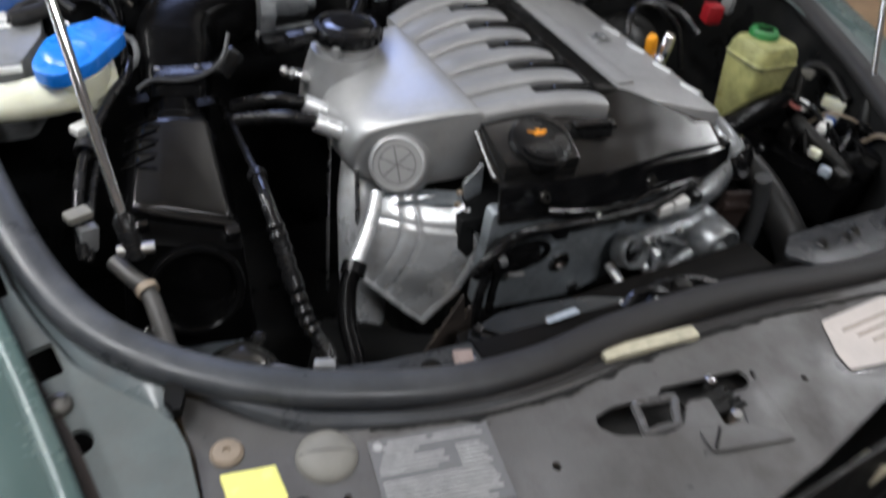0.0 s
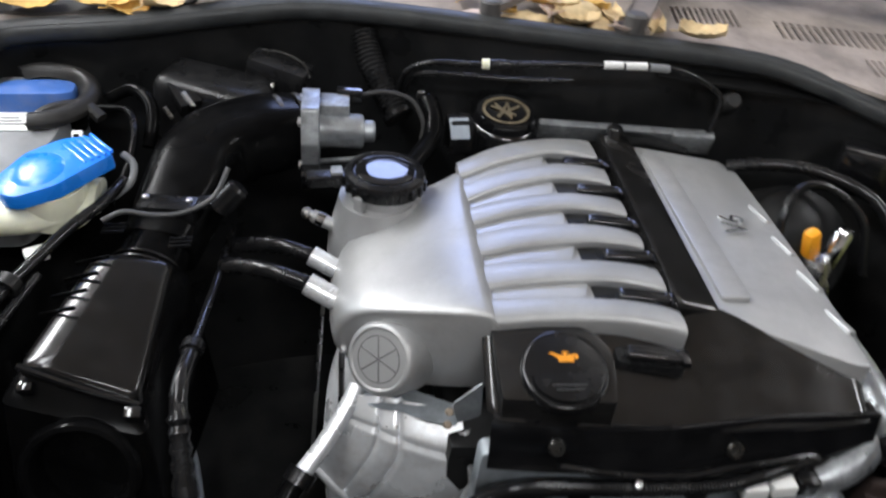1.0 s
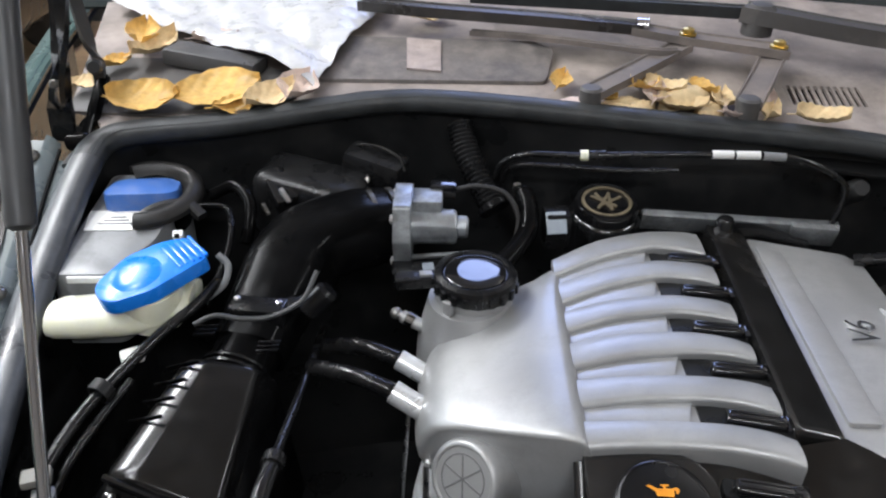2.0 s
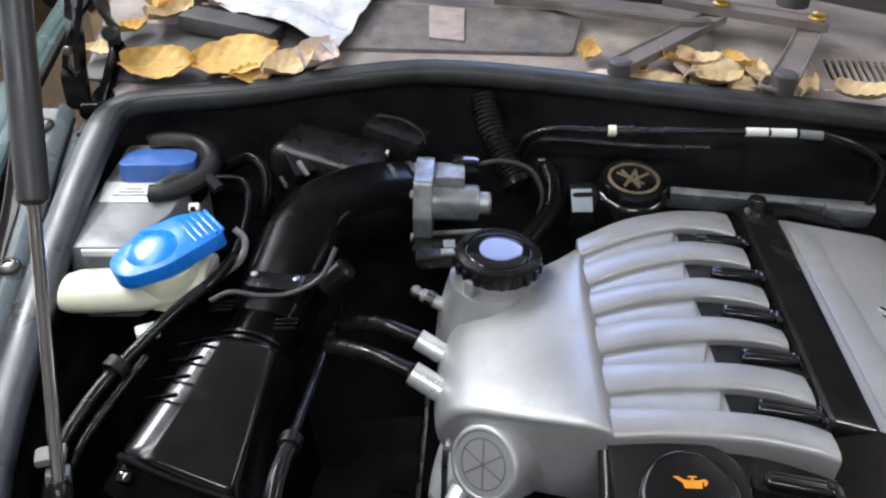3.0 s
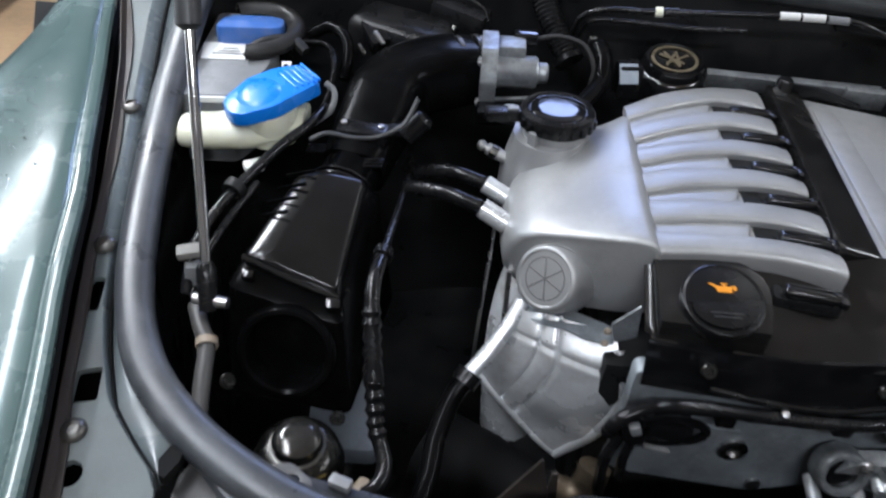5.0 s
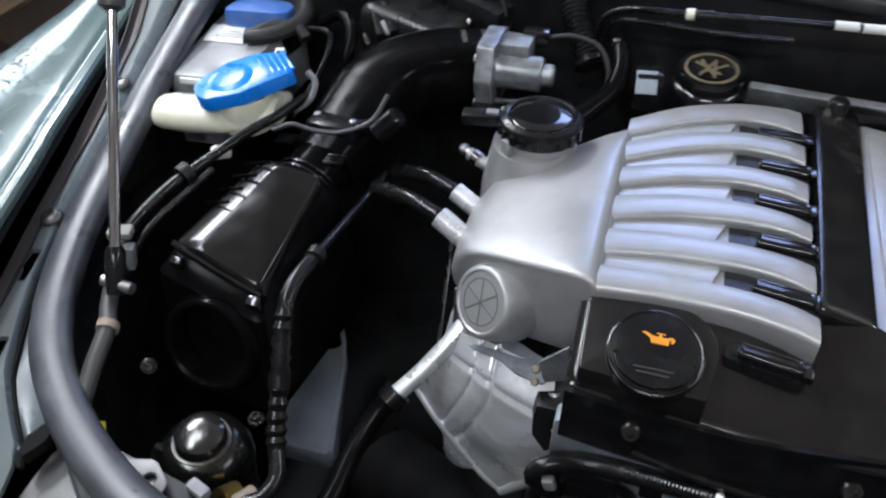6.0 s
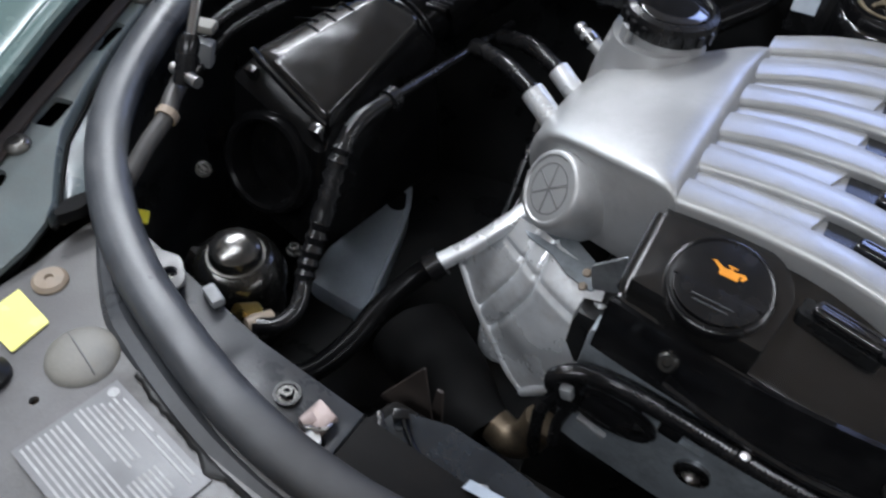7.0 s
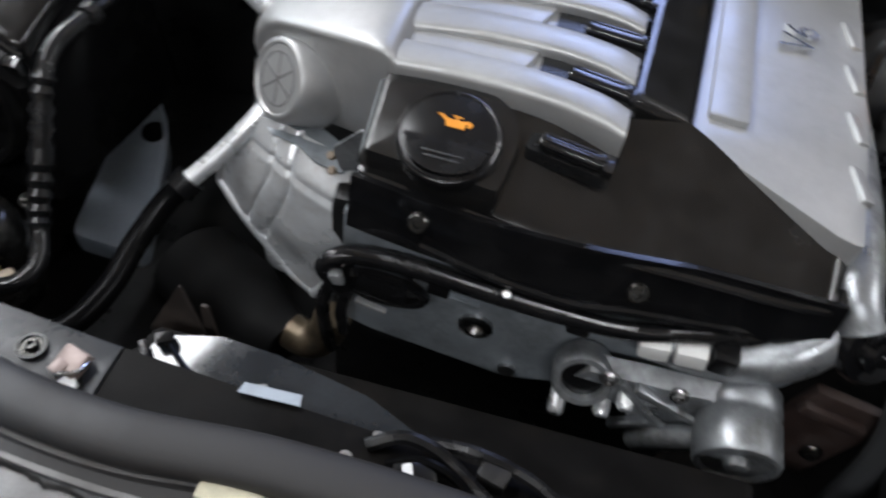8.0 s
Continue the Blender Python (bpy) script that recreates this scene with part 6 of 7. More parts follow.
ps = thing("fluid_reservoir", (0.56, 0.14, 0.80), "yellowed fluid reservoir with a green cap", "fluid reservoir")
sec = lambda k, z, dx=0.0, dy=0.0: loop4([(0.56 + dx - 0.047 * k, 0.14 + dy - 0.042 * k, z), (0.56 + dx + 0.047 * k, 0.14 + dy - 0.042 * k, z), (0.56 + dx + 0.047 * k, 0.14 + dy + 0.042 * k, z), (0.56 + dx - 0.047 * k, 0.14 + dy + 0.042 * k, z)], 0.016)
part("tank", loft([sec(0.62, 0.80), sec(0.80, 0.825), sec(0.97, 0.905), sec(1.0, 0.925), sec(1.05, 0.928), sec(1.05, 0.934), sec(1.0, 0.937), sec(0.98, 0.950), sec(0.86, 0.962)]), fluid_yellow, ps, angle=30)
part("cap", lathe([(0.025, 0), (0.026, 0.008), (0.023, 0.013), (0.016, 0.015), (0.014, 0.008), (0, 0.008)], (0.567, 0.158, 0.960), (0, 0, 1), 24), cap_green, ps, "green screw cap")
part("cap_insert", box((0.026, 0.010, 0.010), (0.567, 0.158, 0.971), (0, 0, -20), 0.003), duct_black, ps, "black insert of the cap")
part("groove", tube([tuple(q) for q in sec(1.035, 0.931)], 0.0016, 6, 2, closed=True), dusty_black, ps, "dark groove round the tank")
solid("red_cover", box((0.032, 0.028, 0.034), (0.576, 0.290, 0.945), (0, 0, -15), 0.005), red, "red terminal cover in the far corner", "terminal cover")
solid("white_terminal", box((0.022, 0.022, 0.028), (0.615, 0.295, 0.955), (0, 0, 20), 0.004), tank_grey, "pale plastic terminal beside a red cover", "terminal")
fuse = thing("fuse_carrier", (0.62, 0.03, 0.75), "black fuse carrier with wires and connectors", "fuse carrier")
part("carrier", box((0.15, 0.23, 0.08), (0.625, 0.02, 0.770), (0, 0, 8), 0.012), duct_black, fuse)
random.seed(9)
for i in range(22):
    x, y = 0.565 + 0.125 * random.random(), -0.095 + 0.21 * random.random()
    w, d, t = random.uniform(0.014, 0.034), random.uniform(0.014, 0.040), random.uniform(0.014, 0.040)
    part("relay", box((w, d, t), (x, y, 0.808 + t / 2), (random.uniform(-6, 6), random.uniform(-6, 6), random.uniform(-12, 28)), 0.003), random.choice((duct_black, satin_black, dusty_black, matt_black)), fuse)
for i in range(9):
    a = Vector((random.uniform(0.56, 0.70), random.uniform(-0.09, 0.10), 0.83))
    b = a + Vector((random.uniform(-0.06, 0.06), random.uniform(-0.06, 0.06), random.uniform(0.01, 0.035)))
    c = b + Vector((random.uniform(-0.05, 0.05), random.uniform(-0.06, 0.06), random.uniform(-0.03, 0.0)))
    part("wire", tube([a, a.lerp(b, 0.5) + Vector((0, 0, 0.015)), b, c], random.uniform(0.003, 0.008), 8, 5), random.choice((duct_black, hose_black, dusty_black)), fuse)
part("connector", box((0.052, 0.016, 0.014), (0.626, 0.012, 0.860), (0, 0, 22), 0.003), label_white, fuse, "white connector with a blue collar")
part("collar", box((0.010, 0.018, 0.016), (0.640, 0.0176, 0.861), (0, 0, 22), 0.002), cap_blue_dull, fuse)
part("collar", box((0.006, 0.019, 0.017), (0.655, 0.0236, 0.862), (0, 0, 22), 0.002), disc_grey, fuse)
part("connector", box((0.022, 0.040, 0.018), (0.690, 0.055, 0.868), (0, 0, 30), 0.004), tank_cream, fuse, "cream connector")
part("wire", tube([(0.606 + 0.013 * math.cos(a), 0.066 + 0.015 * math.sin(a), 0.872) for a in np.linspace(1.6, 4.2, 7)], 0.0040, 10, 4), red_dull, fuse, "dull red wire loop")
part("wire", tube([(0.612 + 0.014 * math.cos(a), 0.064 + 0.014 * math.sin(a), 0.872) for a in np.linspace(3.9, 7.2, 8)], 0.0048, 10, 4), label_white, fuse, "white wire loop")
part("wire", tube([(0.66, 0.11, 0.85), (0.68, 0.13, 0.90), (0.70, 0.10, 0.91), (0.70, 0.04, 0.88)], 0.009, 10, 5), matt_black, fuse)
part("wire", tube([(0.60, -0.08, 0.82), (0.575, -0.03, 0.85), (0.575, 0.02, 0.86), (0.60, 0.05, 0.85)], 0.012, 10, 5), matt_black, fuse)
part("clip", box((0.014, 0.020, 0.014), (0.545, -0.040, 0.850), (0, 0, 15), 0.003), tank_cream, fuse)
part("clip", box((0.014, 0.018, 0.014), (0.538, -0.075, 0.838), (0, 0, 15), 0.003), tank_blue, fuse)
part("clip", box((0.03, 0.022, 0.016), (0.685, 0.125, 0.895), (0, 0, 25), 0.004), disc_grey, fuse)
hose("radiator_hose", [(0.42, 0.05, 0.84), (0.45, -0.04, 0.80), (0.46, -0.13, 0.74), (0.45, -0.20, 0.66)], 0.030, "thick black radiator hose", matt_black)
far_strut = thing("gas_strut_far", (0.70, 0.02, 0.88), "thin grey gas strut at the far fender", "gas strut")
part("rod", sweep([(0.700, -0.005, 0.880), (0.735, 0.105, 1.10), (0.79, 0.26, 1.42)], ring2d(0.005, 12)), chrome, far_strut)
part("socket", lathe([(0.012, -0.03), (0.012, 0.02), (0.007, 0.03), (0, 0.03)], (0.700, -0.006, 0.876), (0.15, 0.44, 0.88), 12), matt_black, far_strut)
right_bracket = thing("headlamp_bracket", (0.42, -0.25, 0.82), "grey metal bracket with bolts at the front corner", "bracket")
part("bracket", plate(rounded([(0.26, -0.235), (0.30, -0.205), (0.50, -0.205), (0.58, -0.16), (0.60, -0.23), (0.45, -0.285), (0.30, -0.28)], 0.01), [], 0.004, lambda x, y: 0.866, 0.001), carrier_dark, right_bracket)
for x, y in ((0.33, -0.235), (0.375, -0.238), (0.40, -0.232), (0.47, -0.235)):
    part("bolt", bolt((x, y, 0.866), r=0.006, washer=0.009), canister_metal, right_bracket)

# ---- front of the engine ----
loom = thing("front_wiring_loom", (0.05, -0.06, 0.83), "ribbed black conduit along the timing cover", "wiring")
part("conduit", tube([(-0.085, -0.045, 0.770), (-0.082, -0.062, 0.810), (-0.062, -0.066, 0.838), (-0.030, -0.068, 0.848), (0.010, -0.066, 0.846), (0.06, -0.066, 0.842), (0.12, -0.066, 0.840), (0.18, -0.064, 0.840), (0.24, -0.052, 0.846), (0.275, -0.044, 0.848), (0.31, -0.036, 0.846), (0.345, -0.020, 0.838)], 0.0078, 10, 30, 0.10), hose_black, loom)
part("wire", tube([(0.00, -0.058, 0.868), (0.06, -0.060, 0.856), (0.13, -0.062, 0.852), (0.18, -0.058, 0.858), (0.26, -0.048, 0.858), (0.33, -0.030, 0.850)], 0.004, 8, 6), hose_black, loom)
for x in (0.024, 0.145):
    part("clip", box((0.020, 0.014, 0.014), (x, -0.066, 0.832), (0, 6, 0), 0.003), satin_black, loom)
part("clip", lathe([(0.004, 0), (0.004, 0.004), (0, 0.005)], (0.080, -0.068, 0.850), (0, -0.6, 0.8), 8), steel, loom)
sensor = thing("cam_sensor_plug", (-0.04, -0.07, 0.80), "black sensor plug in an oval ring on the timing cover", "sensor plug")
part("ring", tube([(-0.062, -0.062, 0.800), (-0.040, -0.066, 0.824), (-0.005, -0.066, 0.822), (0.012, -0.064, 0.806), (0.000, -0.062, 0.788), (-0.040, -0.060, 0.780)], 0.005, 8, 6, closed=True), gloss_black, sensor)
part("plug", box((0.050, 0.024, 0.028), (-0.028, -0.058, 0.803), (0, 8, 0), 0.006), satin_black, sensor)
part("plug", box((0.022, 0.026, 0.034), (-0.066, -0.060, 0.800), (0, -20, 0), 0.005), satin_black, sensor)
part("tab", box((0.012, 0.010, 0.014), (-0.066, -0.072, 0.812), (0, -20, 0), 0.003), tank_grey, sensor)
part("tab", box((0.030, 0.006, 0.005), (-0.036, -0.068, 0.776), (0, 14, 0), 0.001), tank_grey, sensor)
part("wire", tube([(-0.075, -0.060, 0.79), (-0.085, -0.062, 0.75), (-0.084, -0.060, 0.70), (-0.080, -0.056, 0.66)], 0.007, 8, 5), hose_black, sensor)
part("wire", tube([(-0.060, -0.060, 0.785), (-0.066, -0.064, 0.75), (-0.064, -0.062, 0.71)], 0.006, 8, 5), hose_black, sensor)

bracket = thing("tensioner_bracket", (0.23, -0.07, 0.72), "cast aluminium tensioner bracket with idler pulley", "engine bracket")
part("plate", loft([[(x, y, z) for x, z in ring_pts] for y, ring_pts in ((-0.060, [(0.140, 0.755), (0.165, 0.790), (0.215, 0.795), (0.290, 0.800), (0.330, 0.775), (0.325, 0.715), (0.270, 0.680), (0.225, 0.695), (0.205, 0.735), (0.170, 0.745)]),
                                                                   (-0.076, [(0.146, 0.757), (0.168, 0.784), (0.215, 0.788), (0.287, 0.793), (0.322, 0.771), (0.317, 0.720), (0.272, 0.688), (0.230, 0.700), (0.210, 0.740), (0.172, 0.751)]))]), alu, bracket)
part("collar", lathe([(0.028, -0.012), (0.028, 0.010), (0.025, 0.014), (0.020, 0.014), (0.019, 0.004), (0, 0.004)], (0.164, -0.070, 0.768), (0, -0.9, 0.4), 24), alu, bracket)
# black disc across the closed collar: its inner shade as colour
part("opening", lathe([(0.0185, 0), (0.0185, 0.0012), (0, 0.0015)], (0.164, -0.0745, 0.7695), (0, -0.9, 0.4), 24), gloss_black, bracket, "black disc in place of the shade inside the collar")
for x, z in ((0.152, 0.722), (0.190, 0.742), (0.206, 0.764)):
    part("stud", lathe([(0.008, -0.02), (0.008, 0.016), (0.006, 0.020), (0.003, 0.021), (0, 0.021)], (x, -0.070, z), (0, -0.85, -0.2), 10), shield_metal, bracket, "bright stud")
part("pulley", lathe([(0.032, -0.070), (0.037, -0.066), (0.037, -0.048), (0.0355, -0.046), (0.0355, -0.040), (0.037, -0.038), (0.037, -0.004), (0.035, 0.0), (0.031, 0.001), (0.029, -0.003), (0.012, -0.004), (0.010, 0.003), (0.006, 0.005), (0, 0.005)], (0.303, -0.116, 0.768), (0.03, -1, -0.06), 36), alu, bracket, "aluminium idler pulley")
part("arm", tube([(0.230, -0.080, 0.700), (0.245, -0.086, 0.725), (0.275, -0.092, 0.755)], 0.012, 10, 4), alu, bracket)
part("rib", tube([(0.195, -0.078, 0.785), (0.225, -0.082, 0.755), (0.255, -0.084, 0.735)], 0.004, 8, 4), alu, bracket)
part("rib", tube([(0.215, -0.078, 0.760), (0.245, -0.080, 0.765), (0.275, -0.084, 0.765)], 0.004, 8, 4), alu, bracket)
conn = thing("white_connector", (0.23, -0.05, 0.80), "white wire connector at the timing cover", "connector")
for i in range(2):
    part("shell", box((0.026, 0.020, 0.018), (0.209 + 0.030 * i, -0.062, 0.829 + 0.003 * i), (0, -6, 0), 0.003), label_white, conn)
part("boot", box((0.022, 0.022, 0.022), (0.264, -0.061, 0.836), (0, 4, 0), 0.004), satin_black, conn)

shroud = thing("radiator_shroud", (-0.12, -0.19, 0.80), "black radiator shroud with a glossy reflecting edge", "radiator shroud")
part("shelf", plate(rounded([(-0.20, -0.215), (-0.185, -0.165), (0.30, -0.150), (0.30, -0.215)], 0.006), [], 0.03, lambda x, y: 0.812, 0.002), ledge_black, shroud)
part("plate", plate(rounded([(-0.186, -0.212), (-0.176, -0.176), (-0.129, -0.164), (-0.079, -0.167), (-0.002, -0.178), (0.051, -0.198), (0.045, -0.214)], 0.004), [], 0.002, lambda x, y: 0.820 + 0.12 * (y + 0.18) + 0.05 * min(0.06, x + 0.14)), plate_metal, shroud, "glossy bluish black face")
part("catch", box((0.014, 0.009, 0.012), (-0.168, -0.182, 0.826), (12, 0, 30), 0.002), satin_black, shroud)
part("catch", box((0.006, 0.020, 0.006), (-0.178, -0.196, 0.824), (0, 0, 40), 0.0015), satin_black, shroud)
part("cable", tube([(-0.172, -0.178, 0.828), (-0.156, -0.190, 0.825), (-0.138, -0.201, 0.8225), (-0.112, -0.2055, 0.8215), (-0.088, -0.207, 0.822)], 0.0026, 8, 5), duct_black, shroud)
part("tie", box((0.007, 0.007, 0.006), (-0.079, -0.199, 0.826), (0, 0, 20), 0.001), tank_grey, shroud)
part("strip", plate([(-0.092, -0.212), (-0.090, -0.203), (-0.046, -0.200), (-0.044, -0.209)], [], 0.001, lambda x, y: 0.839), tank_blue, shroud, "pale strip")
part("lower", box((0.52, 0.045, 0.28), (0.085, -0.178, 0.630), (0, 0, -1), 0.01), part_shade_black, shroud)
b = plate(rounded([(-0.213, 0.765), (-0.170, 0.850), (-0.162, 0.805), (-0.154, 0.765)], 0.004), [], 0.003)
b.transform(Matrix.Translation((0, -0.147, 0)) @ pose(0, 0, 0, 90))
part("gusset", b, dark_brown, shroud, "brown grey triangular gusset")
b = plate(rounded([(-0.162, 0.765), (-0.158, 0.822), (-0.152, 0.822), (-0.148, 0.765)], 0.002), [], 0.003)
b.transform(Matrix.Translation((0, -0.143, 0)) @ pose(0, 0, 0, 90))
part("gusset", b, dark_brown, shroud)
for x, y, z in ((0.018, -0.2135, 0.836), (0.000, -0.2345, 0.8355)):
    part("bolt", bolt((x, y, z), r=0.0035, washer=0.005, h=0.004), steel, shroud)
ledge_wires = thing("ledge_wiring", (0.08, -0.225, 0.836), "black wires with a white clip on the carrier ledge", "wiring")
part("wire", tube([(0.012, -0.222, 0.838), (0.035, -0.212, 0.846), (0.060, -0.214, 0.846), (0.085, -0.224, 0.840), (0.110, -0.240, 0.839)], 0.0055, 8, 6), hose_black, ledge_wires)
part("wire", tube([(0.030, -0.232, 0.838), (0.055, -0.226, 0.848), (0.082, -0.232, 0.846), (0.100, -0.248, 0.840)], 0.004, 8, 6), duct_black, ledge_wires)
part("wire", tube([(0.055, -0.205, 0.836), (0.090, -0.208, 0.847), (0.128, -0.214, 0.845), (0.160, -0.226, 0.838)], 0.005, 8, 6), hose_black, ledge_wires)
part("plug", box((0.030, 0.020, 0.016), (0.052, -0.238, 0.843), (0, 6, 24), 0.003), satin_black, ledge_wires)
part("plug", box((0.022, 0.016, 0.014), (0.105, -0.219, 0.843), (0, 0, -14), 0.003), dusty_black, ledge_wires)
part("clip", box((0.007, 0.012, 0.006), (0.047, -0.239, 0.853), (0, 0, 24), 0.001), label_white, ledge_wires, "white clip")
# fixings on the carrier ledge
for x, y, z in ((-0.395, -0.205, 0.852), (-0.250, -0.225, 0.837)):
    f = thing("ledge_bolt", (x, y, z), "dark bolt on the carrier ledge", "bolt", "ledge bolts")
    part("head", bolt((x, y, z), r=0.006, washer=0.009), canister_metal, f)
    part("cup", lathe([(0.009, 0), (0.0115, 0), (0.0115, 0.004), (0.009, 0.004)], (x, y, z), (0, 0, 1), 16), satin_black, f)
t = thing("ledge_clip", (-0.214, -0.232, 0.836), "pinkish brown metal clip on the carrier ledge", "clip")
part("tab", box((0.022, 0.022, 0.010), (-0.214, -0.229, 0.842), (14, 0, -14), 0.003), clip_brown, t)
part("tab", box((0.010, 0.012, 0.016), (-0.220, -0.236, 0.840), (0, 10, -20), 0.002), clip_brown, t)
part("spring", tube([(-0.222, -0.240, 0.840), (-0.214, -0.243, 0.849), (-0.204, -0.236, 0.846), (-0.203, -0.224, 0.842)], 0.0018, 8, 5), steel, t)
part("pin", lathe([(0.007, 0), (0.007, 0.005), (0, 0.006)], (-0.208, -0.246, 0.838), (0, 0, 1), 12), label_white, t)
w = thing("wing_bracket", (-0.41, -0.19, 0.85), "grey bracket tab with a bolt hole", "bracket")
part("tab", plate(rounded([(-0.440, -0.190), (-0.405, -0.180), (-0.380, -0.200), (-0.385, -0.222), (-0.42, -0.215)], 0.008), [dot(-0.400, -0.200, 0.007)], 0.003, lambda x, y: 0.862, 0.0006), panel_grey, w)
part("clip", box((0.022, 0.012, 0.010), (-0.358, -0.192, 0.852), (0, 0, -20), 0.003), tank_grey, w)

for x, z in ((0.185, 0.784), (0.245, 0.788), (0.315, 0.760), (0.262, 0.700)):
    part("bolt", bolt((x, -0.077, z), (0, -1, 0.1), r=0.006, washer=0.009, h=0.006), steel, bracket)
part("web", box((0.070, 0.010, 0.008), (0.240, -0.080, 0.772), (0, 24, 0), 0.002), alu, bracket)
part("web", box((0.050, 0.010, 0.008), (0.222, -0.080, 0.728), (0, -38, 0), 0.002), alu, bracket)
random.seed(11)
for i in range(7):
    a = Vector((0.60 + 0.012 * i, 0.085 - 0.020 * i, 0.845))
    b = a + Vector((random.uniform(-0.03, 0.03), random.uniform(-0.05, -0.02), random.uniform(0.015, 0.040)))
    c = b + Vector((random.uniform(0.0, 0.05), random.uniform(-0.05, -0.01), random.uniform(-0.035, -0.005)))
    part("wire", tube([a, (a + b) / 2 + Vector((0, 0, 0.012)), b, c], random.uniform(0.0025, 0.0045), 8, 5), (duct_black, hose_black, brown_pad, duct_black)[i % 4], fuse)

part("pin", lathe([(0.0065, 0), (0.0065, 0.003), (0.004, 0.005), (0, 0.005)], (-0.300, -0.243, 0.8385), (0, 0, 1), 12), label_white, t)

side_pipe = thing("coolant_pipe", (0.42, -0.07, 0.60), "grey coolant pipe with a rusty bracket beside the engine", "pipe")
part("pipe", tube([(0.405, -0.065, 0.845), (0.418, -0.068, 0.800), (0.428, -0.070, 0.740), (0.432, -0.072, 0.660), (0.430, -0.07, 0.56)], 0.013, 12, 6), strut_grey, side_pipe)
part("bracket", box((0.075, 0.012, 0.130), (0.372, -0.052, 0.750), (0, 12, 0), 0.005), rust_brown, side_pipe, "rusty brown bracket")
part("bracket_rib", box((0.060, 0.010, 0.012), (0.372, -0.062, 0.795), (0, 14, 0), 0.003), rust_brown, side_pipe)
part("nut", bolt((0.385, -0.060, 0.730), (0, -1, 0.2), r=0.007, washer=0.010), canister_metal, side_pipe)

# ---- on the slam panel ----
fix = thing("round_fixing", (-0.476, -0.262, 0.855), "round tan plastic fixing in the slam panel", "fixing")
part("head", lathe([(0.015, 0), (0.015, 0.002), (0.012, 0.005), (0.004, 0.0055), (0.003, 0.003), (0, 0.003)], (-0.476, -0.262, 0.855), (0, 0, 1), 24), brown_pad, fix)
discs = thing("round_blanking_cap", (-0.397, -0.298, 0.855), "large round grey blanking cap", "cap")
part("cap", lathe([(0.0285, 0), (0.0280, 0.0020), (0.0250, 0.0050), (0.0190, 0.0082), (0.0110, 0.0102), (0, 0.0110)], (-0.395, -0.298, 0.855), (0, 0, 1), 36), disc_grey, discs)
part("seam", tube([(-0.395 + 0.026 * t, -0.298 - 0.008 * t, 0.8662 - 0.0070 * t * t) for t in (-0.92, -0.5, 0, 0.5, 0.92)], 0.0007, 6, 4), panel_grey, discs)
solid("yellow_sticker", plate(rounded([(-0.488, -0.283), (-0.441, -0.291), (-0.440, -0.327), (-0.488, -0.321)], 0.002), [], 0.0008, lambda x, y: 0.8572), label_yellow, "square yellow sticker on the slam panel", "sticker")
knob = thing("bump_stop", (-0.436, -0.350, 0.855), "dark rubber bump stop on a bolt", "bump stop")
part("foot", lathe([(0.016, 0), (0.016, 0.006), (0.010, 0.012), (0.009, 0.022), (0.006, 0.026), (0, 0.026)], (-0.436, -0.350, 0.855), (0, 0, 1), 16), matt_black, knob)
info = thing("information_label", (-0.30, -0.34, 0.855), "grey information label with rows of pale print", "label")
corner, ux, uy = Vector((-0.356, -0.298, 0.8572)), Vector((0.985, -0.17, 0)), Vector((-0.02, -1, 0))
uy = (uy - ux.normalized() * uy.dot(ux.normalized())).normalized()
ux.normalize()
quad = [corner + ux * a + uy * c for a, c in ((0, 0), (0.118, 0), (0.118, 0.085), (0, 0.085))]
part("sheet", plate([(q.x, q.y) for q in quad], [], 0.0008, lambda x, y: 0.8572), label_grey, info)
part("dot", lathe([(0.0045, 0), (0.0045, 0.0006), (0, 0.0006)], corner + ux * 0.008 + uy * 0.008, (0, 0, 1), 16), print_white, info)
random.seed(5)
ROWS = [(0.0060, ((0.018, 0.056), (0.062, 0.106))), (0.0110, ((0.012, 0.110),)), (0.0155, ((0.014, 0.046),)), (0.0200, ((0.010, 0.040),)), (0.0245, ((0.008, 0.068),)), (0.0290, ((0.006, 0.066),)), (0.0335, ((0.004, 0.070),)), (0.0380, ((0.004, 0.058),))]
ROWS += [(0.0215 + 0.0042 * i, ((0.080, 0.104 + 0.003 * (i % 3)),)) for i in range(6)]
ROWS += [(0.0475 + 0.0046 * i, ((0.004, 0.094 + 0.018 * random.random()),)) for i in range(8)]
for c, spans in ROWS:
    for a0, a1 in spans:
        q = corner + ux * (a0 + a1) / 2 + uy * c
        part("print_line", box((a1 - a0, 0.0019, 0.0004), (q.x, q.y, 0.8575), (0, 0, math.degrees(math.atan2(ux.y, ux.x)))), print_white, info)
solid("foam_strip", box((0.128, 0.017, 0.010), (-0.016, -0.296, 0.860), (0, 0, -4), 0.003), foam_tan, "pale tan foam strip on the slam panel", "foam strip")
solid("front_sticker", plate(rounded([(0.217, -0.340), (0.34, -0.335), (0.34, -0.42), (0.24, -0.418), (0.186, -0.410), (0.192, -0.385)], 0.004), [], 0.001, lambda x, y: 0.8574), sticker_pink, "large pale pinkish sticker with faint print", "sticker")
for i in range(4):
    solid("faint_print", box((0.085 - 0.012 * i, 0.003, 0.0006), (0.272 + 0.006 * i, -0.360 - 0.013 * i, 0.8577), (0, 0, 2)), brown_pad, "faint row of print on the pale sticker", "print", group="sticker print")
latch = thing("hood_latch", (-0.02, -0.37, 0.82), "steel hood latch with spring inside the panel opening", "hood latch")
